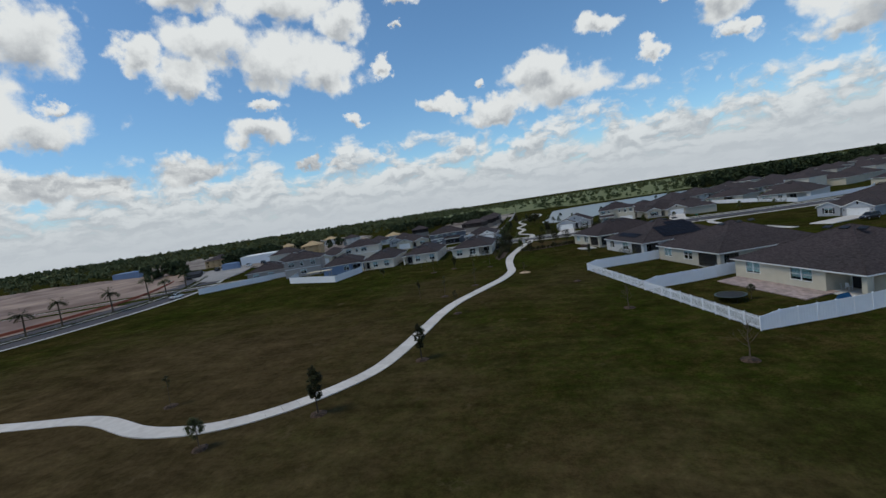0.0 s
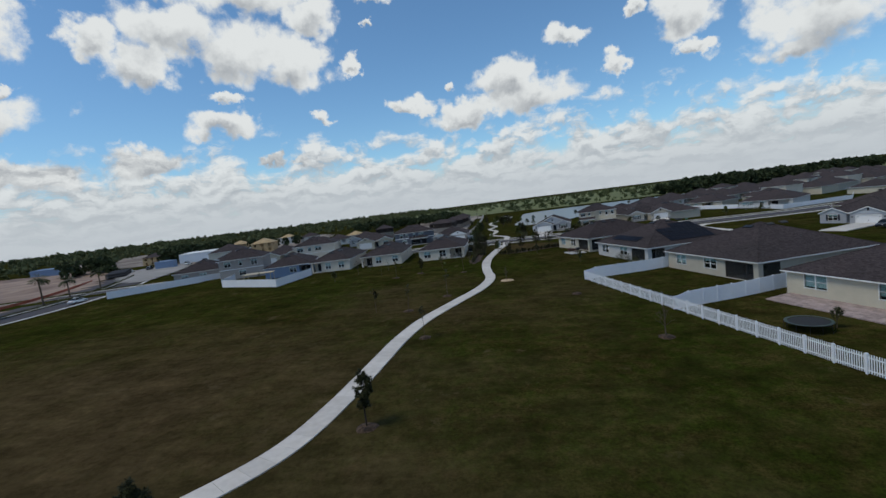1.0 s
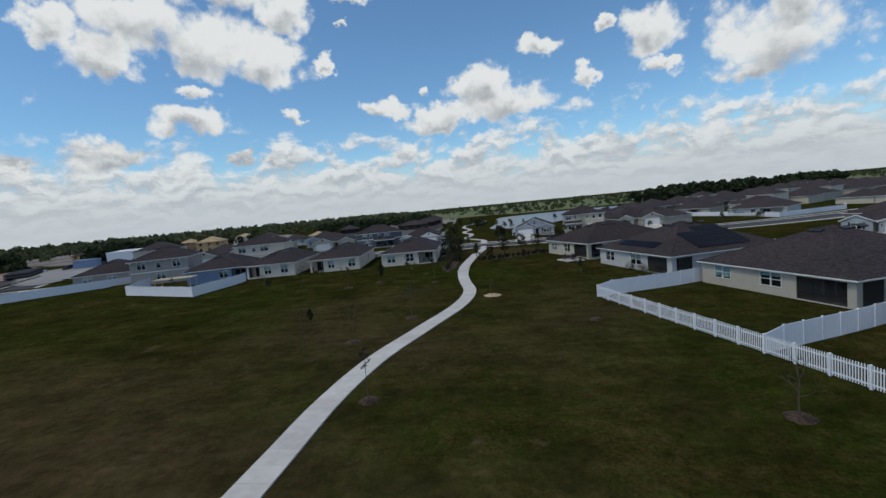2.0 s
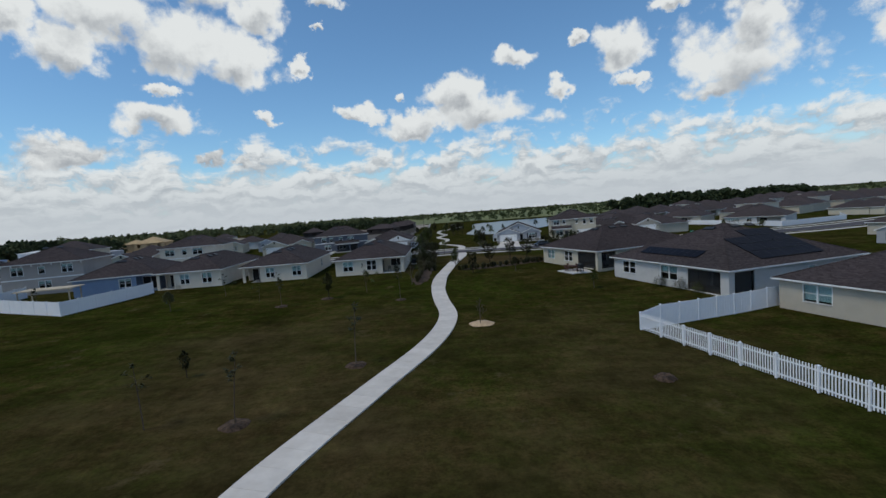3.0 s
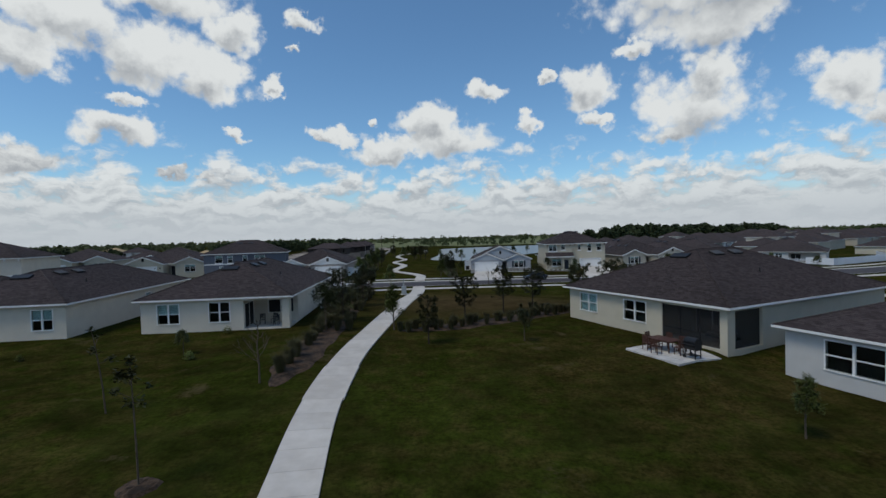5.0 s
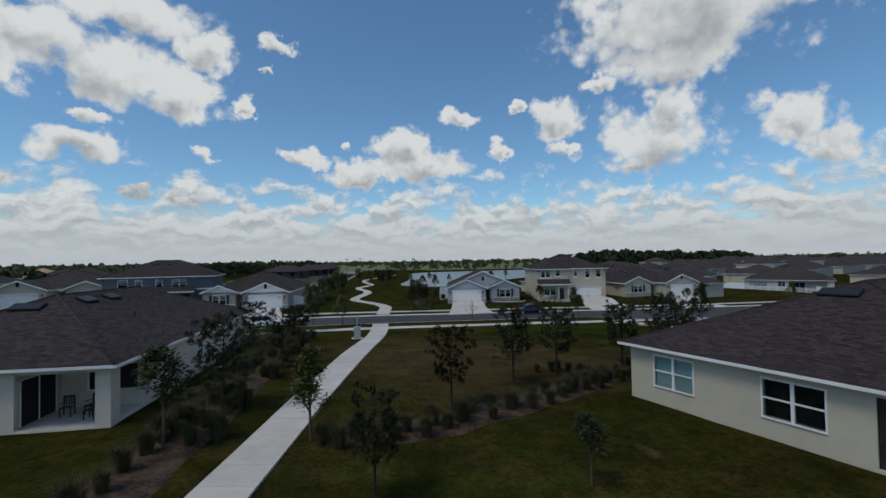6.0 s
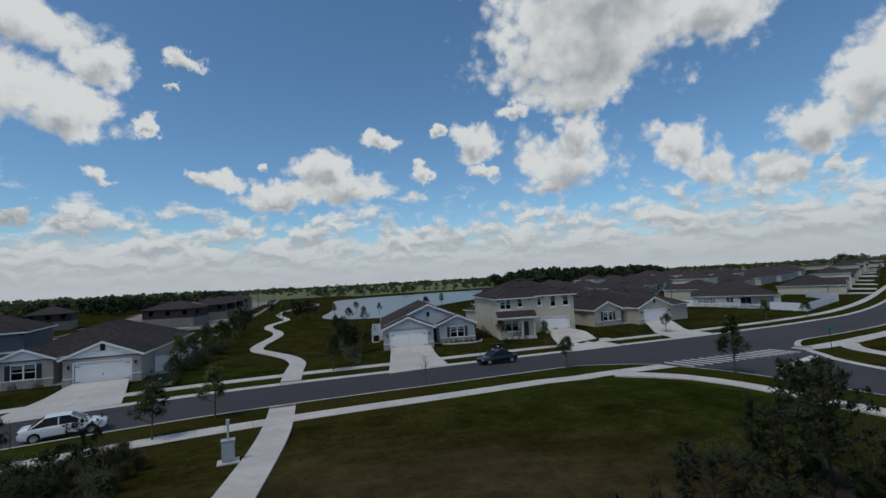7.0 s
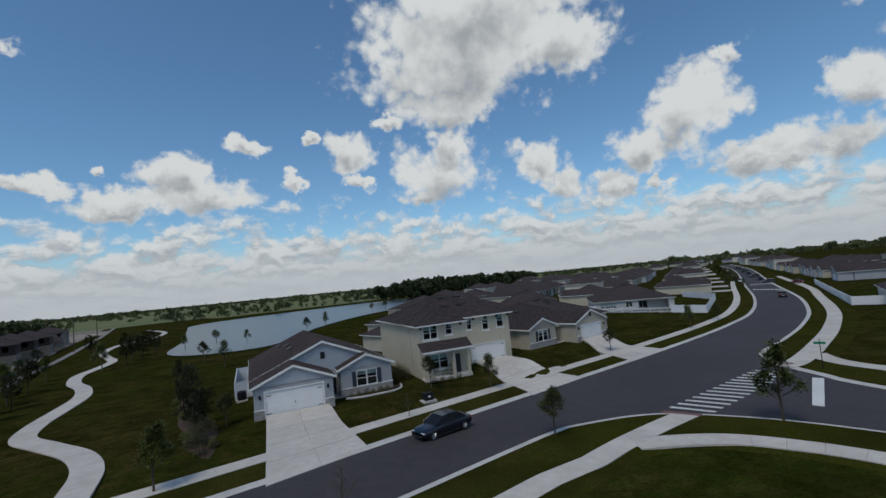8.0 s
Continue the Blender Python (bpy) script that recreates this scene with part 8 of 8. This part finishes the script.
        part("sill", boxes((-1.1, 1.1, min(sg * 0.9 * Wd, sg * 1.005 * Wd), max(sg * 0.9 * Wd, sg * 1.005 * Wd), 0.2, 0.3)), TYRE, root)
        for xx in (-0.45, 0.45):
            part("door_handle", boxes((xx - 0.09, xx + 0.09, min(sg * 0.98 * Wd, sg * 1.02 * Wd), max(sg * 0.98 * Wd, sg * 1.02 * Wd), belt * 0.78, belt * 0.81)), paint, root)
    part("bumper", boxes((L / 2 - 0.25, L / 2 + 0.03, -0.75 * Wd, 0.75 * Wd, 0.28, 0.46), bevel=0.05), TYRE, root)
    part("number_plate", boxes((-L / 2 - 0.03, -L / 2 - 0.012, -0.25, 0.25, 0.55, 0.68)), LAMP_W, root)
    return root


def carpaint(name, c, rough=0.25):
    m = material(name, c, tuple(v * 0.95 for v in c), rough=rough, spec=0.5, scale=1)
    m.node_tree.nodes["Principled BSDF"].inputs["Coat Weight"].default_value = 0.25
    return m


def park(ob, x, y, ang, h=0.06):
    ob.matrix_basis = pose(x, y, g(x, y) + h, 0, 0, ang)
    return ob


WHITEC, NAVYC, DARKC = carpaint("white_car_paint", (0.78, 0.79, 0.80)), carpaint("navy_car_paint", (0.006, 0.008, 0.016)), carpaint("dark_grey_car_paint", (0.03, 0.032, 0.036))
white = park(car("white sedan parked at the kerb", WHITEC), -10.2, 176.0, 17)
navy = park(car("dark navy sedan on the street", NAVYC), 26.4, 186.2, 184)
suv = park(car("black sport utility car on a driveway", DARKC, True), 86.5, 131.0, 200, 0.25)
redc = park(car("dark red sedan parked on a driveway", carpaint("red_car_paint", (0.16, 0.02, 0.02))), 205, 221, 60, 0.2)


def far_car(ob, m):
    """A car too far off to show its lamps and handles."""
    made = {}
    for o in (ob, *ob.children_recursive):
        if o is ob or (o.parent is ob and o.name.split(".")[0] in ("body", "window", "roof", "wheel")):
            made[o] = o.copy()
            scene.collection.objects.link(made[o])
            made[o].parent = made.get(o.parent)
    made[ob].matrix_basis = m


copy_thing(suv, pose(150, 207.0, g(150, 207) + 0.06, 0, 0, 24))
r = random.Random(3)
for k in range(14):
    ob = (suv, white, navy, redc)[k % 4]
    x, y = 214 + k * 11, 235 + k * 5.5 + (7.4 if k % 2 else -1.6)
    far_car(ob, pose(x, y, g(x, y) + 0.1, 0, 0, r.choice((27, 27, 207)) if k % 4 else 117))
# vehicles and stores on the building site
for k in range(9):
    far_car((white, suv, navy)[k % 3], pose(-166 + k * 3.6, 204 + k * 1.6 + (k % 2) * 6, g(-150, 210) + 0.1, 0, 0, 100 + 8 * (k % 3)))
YARD = material("pale_crushed_stone", (0.34, 0.32, 0.30), (0.22, 0.205, 0.19), rough=0.95, scale=0.3, big=0.05)
patch("yard", [(-119, 160), (-127, 158), (-150, 180), (-168, 200), (-166, 222), (-150, 218), (-134, 200)], YARD, "pale crushed stone storage yard", "yard", 0.26, 0.0, 3.0)
PIPE = material("dark_pipe", (0.045, 0.043, 0.045), (0.028, 0.027, 0.028), rough=0.6, scale=2)
for k in range(6):
    px_, py_ = -151 - k * 2.6, 181 + k * 3.4
    stack = tagged(new("pipe_stack"), "stack of dark drain pipes on bare ground", "pipes", "pipe stacks on the site")
    stack.matrix_basis = pose(px_, py_, g(px_, py_) + 0.3, 0, 0, 62)
    for q, (yy, zz) in enumerate(((0, 0), (1.05, 0), (2.1, 0), (0.52, 0.9), (1.57, 0.9))):
        bm = bmesh.new()
        tube(bm, [(-3.2, yy, 0.5 + zz), (3.2, yy, 0.5 + zz)], 0.5, 10)
        part("pipe", bm, PIPE, stack)
copy_thing(white, pose(-107.5, 66, g(-107, 66) + 0.05, 0, 0, 75))
copy_thing(white, pose(-106.0, 121, g(-106, 121) + 0.05, 0, 0, 95))

# low hedge on the median and the orange silt fence beside the site
hed = bmesh.new()
rr = random.Random(8)
line = COLL
ns = normal_line(line)
for i in range(len(line) - 1):
    for k in range(3):
        p = line[i].lerp(line[i + 1], k / 3) + ns[i] * 5.4
        for q in range(26):
            d = rand_dir(rr, 0, 1)
            leaf_quad(hed, Vector((p.x, p.y, g(p.x, p.y) + 0.1)) + d * 0.6, rand_dir(rr), 0.3, 0.2)
tagged(part("hedge", hed, LEAF), "row of low dark shrubs on the median", "hedge", kind="stuff")
bm = bmesh.new()
ribbon(bm, COLL, [(19.0, 0.85), (19.02, -0.1)], 0.0)
ribbon(bm, COLL, [(19.06, -0.1), (19.04, 0.85)], 0.0)
tagged(part("silt_fence", bm, material("orange_netting", (0.42, 0.12, 0.07), (0.28, 0.08, 0.05), rough=0.9, scale=1)), "low orange-red silt fence along the site", "fence")

# shrubs against the houses
for k, (x, y, s, b) in enumerate(((26.1, 113.6, 1.1, 2), (25.2, 116.6, 1.0, 2), (26.9, 111.3, 0.9, 2), (28, 202.2, 0.8, 0), (26.4, 202.0, 0.8, 1), (29.5, 202.3, 0.8, 1), (32.2, 204, 1.3, 2), (32.0, 206.5, 1.2, 2), (36.6, 200.6, 1.5, 2), (44, 201.8, 0.7, 0), (55, 206, 0.8, 0), (57.4, 206.4, 0.9, 1), (-22.5, 195.2, 0.9, 0), (-20.5, 195.4, 0.9, 0), (-11.0, 196.5, 0.7, 0), (-13.4, 134.2, 0.9, 1), (-13.6, 141.3, 0.9, 1), (-25.0, 135, 0.6, 1), (-33.0, 134, 0.6, 1), (-38, 138.5, 0.9, 0), (-6.0, 160, 1.2, 2), (-7.0, 165, 1.3, 2), (-6.4, 169, 1.1, 2))):
    place(bushes[b], x, y, k * 65, s)

rb = random.Random(21)
for k in range(12):
    place(bushes[2] if k % 3 else bushes[0], -7.6 + rb.uniform(-1.0, 1.2), 199 + k * 2.1, k * 67, rb.uniform(0.8, 1.3))
for k in range(16):
    place(bushes[2] if k % 3 else bushes[0], -7.0 + rb.uniform(-3.5, 3.0), 158 + rb.uniform(0, 11), k * 73, rb.uniform(0.8, 1.3))
for k in range(7):
    place(bare, -6.0 + rb.uniform(-3.0, 2.0), 158 + rb.uniform(0, 12), k * 51, rb.uniform(0.6, 0.95))
for k in range(10):
    place(bushes[2] if k % 2 else bushes[0], 27.0 + rb.uniform(-4, 5), 153 + rb.uniform(-3, 4), k * 61, rb.uniform(0.7, 1.2))
for k in range(5):
    place(bare, 27.0 + rb.uniform(-3, 5), 153.5 + rb.uniform(-2, 4), k * 77, rb.uniform(0.8, 1.2))


def at_house(x, y, ang, s, t):
    c, d = math.cos(radians(ang)), math.sin(radians(ang))
    return Vector((x + s * c - t * d, y + s * d + t * c))


# front garden of the grey house: mulch, a pale stone edging and low shrubs
rim = smooth_line([at_house(15.9, 200.3, -10, s, t) for s, t in ((8.3, 1.3), (9.6, 0.8), (11.4, 0.75), (13.0, 0.9), (14.1, 1.7), (14.5, 3.2))], steps=5)
back_ = [at_house(15.9, 200.3, -10, s, t) for s, t in ((13.6, 3.2), (13.6, 2.25), (8.3, 2.25))]
bm = bmesh.new()
hub = at_house(15.9, 200.3, -10, 11.5, 1.7)
hv = bm.verts.new((hub.x, hub.y, g(*hub) + 0.12))
vs = [bm.verts.new((p.x, p.y, g(*p) + 0.07)) for p in rim + back_]
for a, b in zip(vs, vs[1:] + vs[:1]):
    bm.faces.new((hv, a, b))
tagged(part("planting_bed", bm, MULCH), "dark mulch bed under the front window", "planting bed", kind="structure")
bm = bmesh.new()
tube(bm, [(p.x, p.y, g(*p) + 0.08) for p in rim], 0.11, 6)
tagged(part("bed_edging", bm, CONCRETE), "curved pale concrete edging of a flower bed", "edging", kind="structure")
for k in range(7):
    p = at_house(15.9, 200.3, -10, 8.9 + k * 0.75, 1.55 + 0.25 * (k % 2))
    place(bushes[1] if k % 2 else bushes[0], p.x, p.y, k * 57, 0.55 + 0.1 * (k % 3), 0.08)
for k in range(5):
    p = at_house(33.4, 200.7, -10, -1.2 + 0.2 * (k % 2), 1.5 + k * 1.2)
    place(bushes[2] if k % 2 else bushes[0], p.x, p.y, k * 77, 0.8)
for k in range(4):
    p = at_house(33.4, 200.7, -10, 0.6 + k * 1.0, -1.9)
    place(bushes[0], p.x, p.y, k * 44, 0.75)


def meter_box(x, y, ang):
    root = tagged(new("utility_box"), "small dark utility box on a concrete pad", "utility box")
    root.matrix_basis = pose(x, y, g(x, y), 0, 0, ang)
    part("pad", boxes((-0.7, 0.7, -0.5, 0.5, -0.2, 0.08)), CONCRETE, root)
    part("cabinet", boxes((-0.45, 0.45, -0.32, 0.32, 0.08, 0.72), bevel=0.03), METAL_D, root)
    part("lid", boxes((-0.48, 0.48, -0.35, 0.35, 0.72, 0.78), bevel=0.02), METAL_D, root)
    part("label", boxes((-0.12, 0.12, -0.325, -0.321, 0.38, 0.52)), VINYL, root, "small white notice")


meter_box(30.3, 194.6, -5)
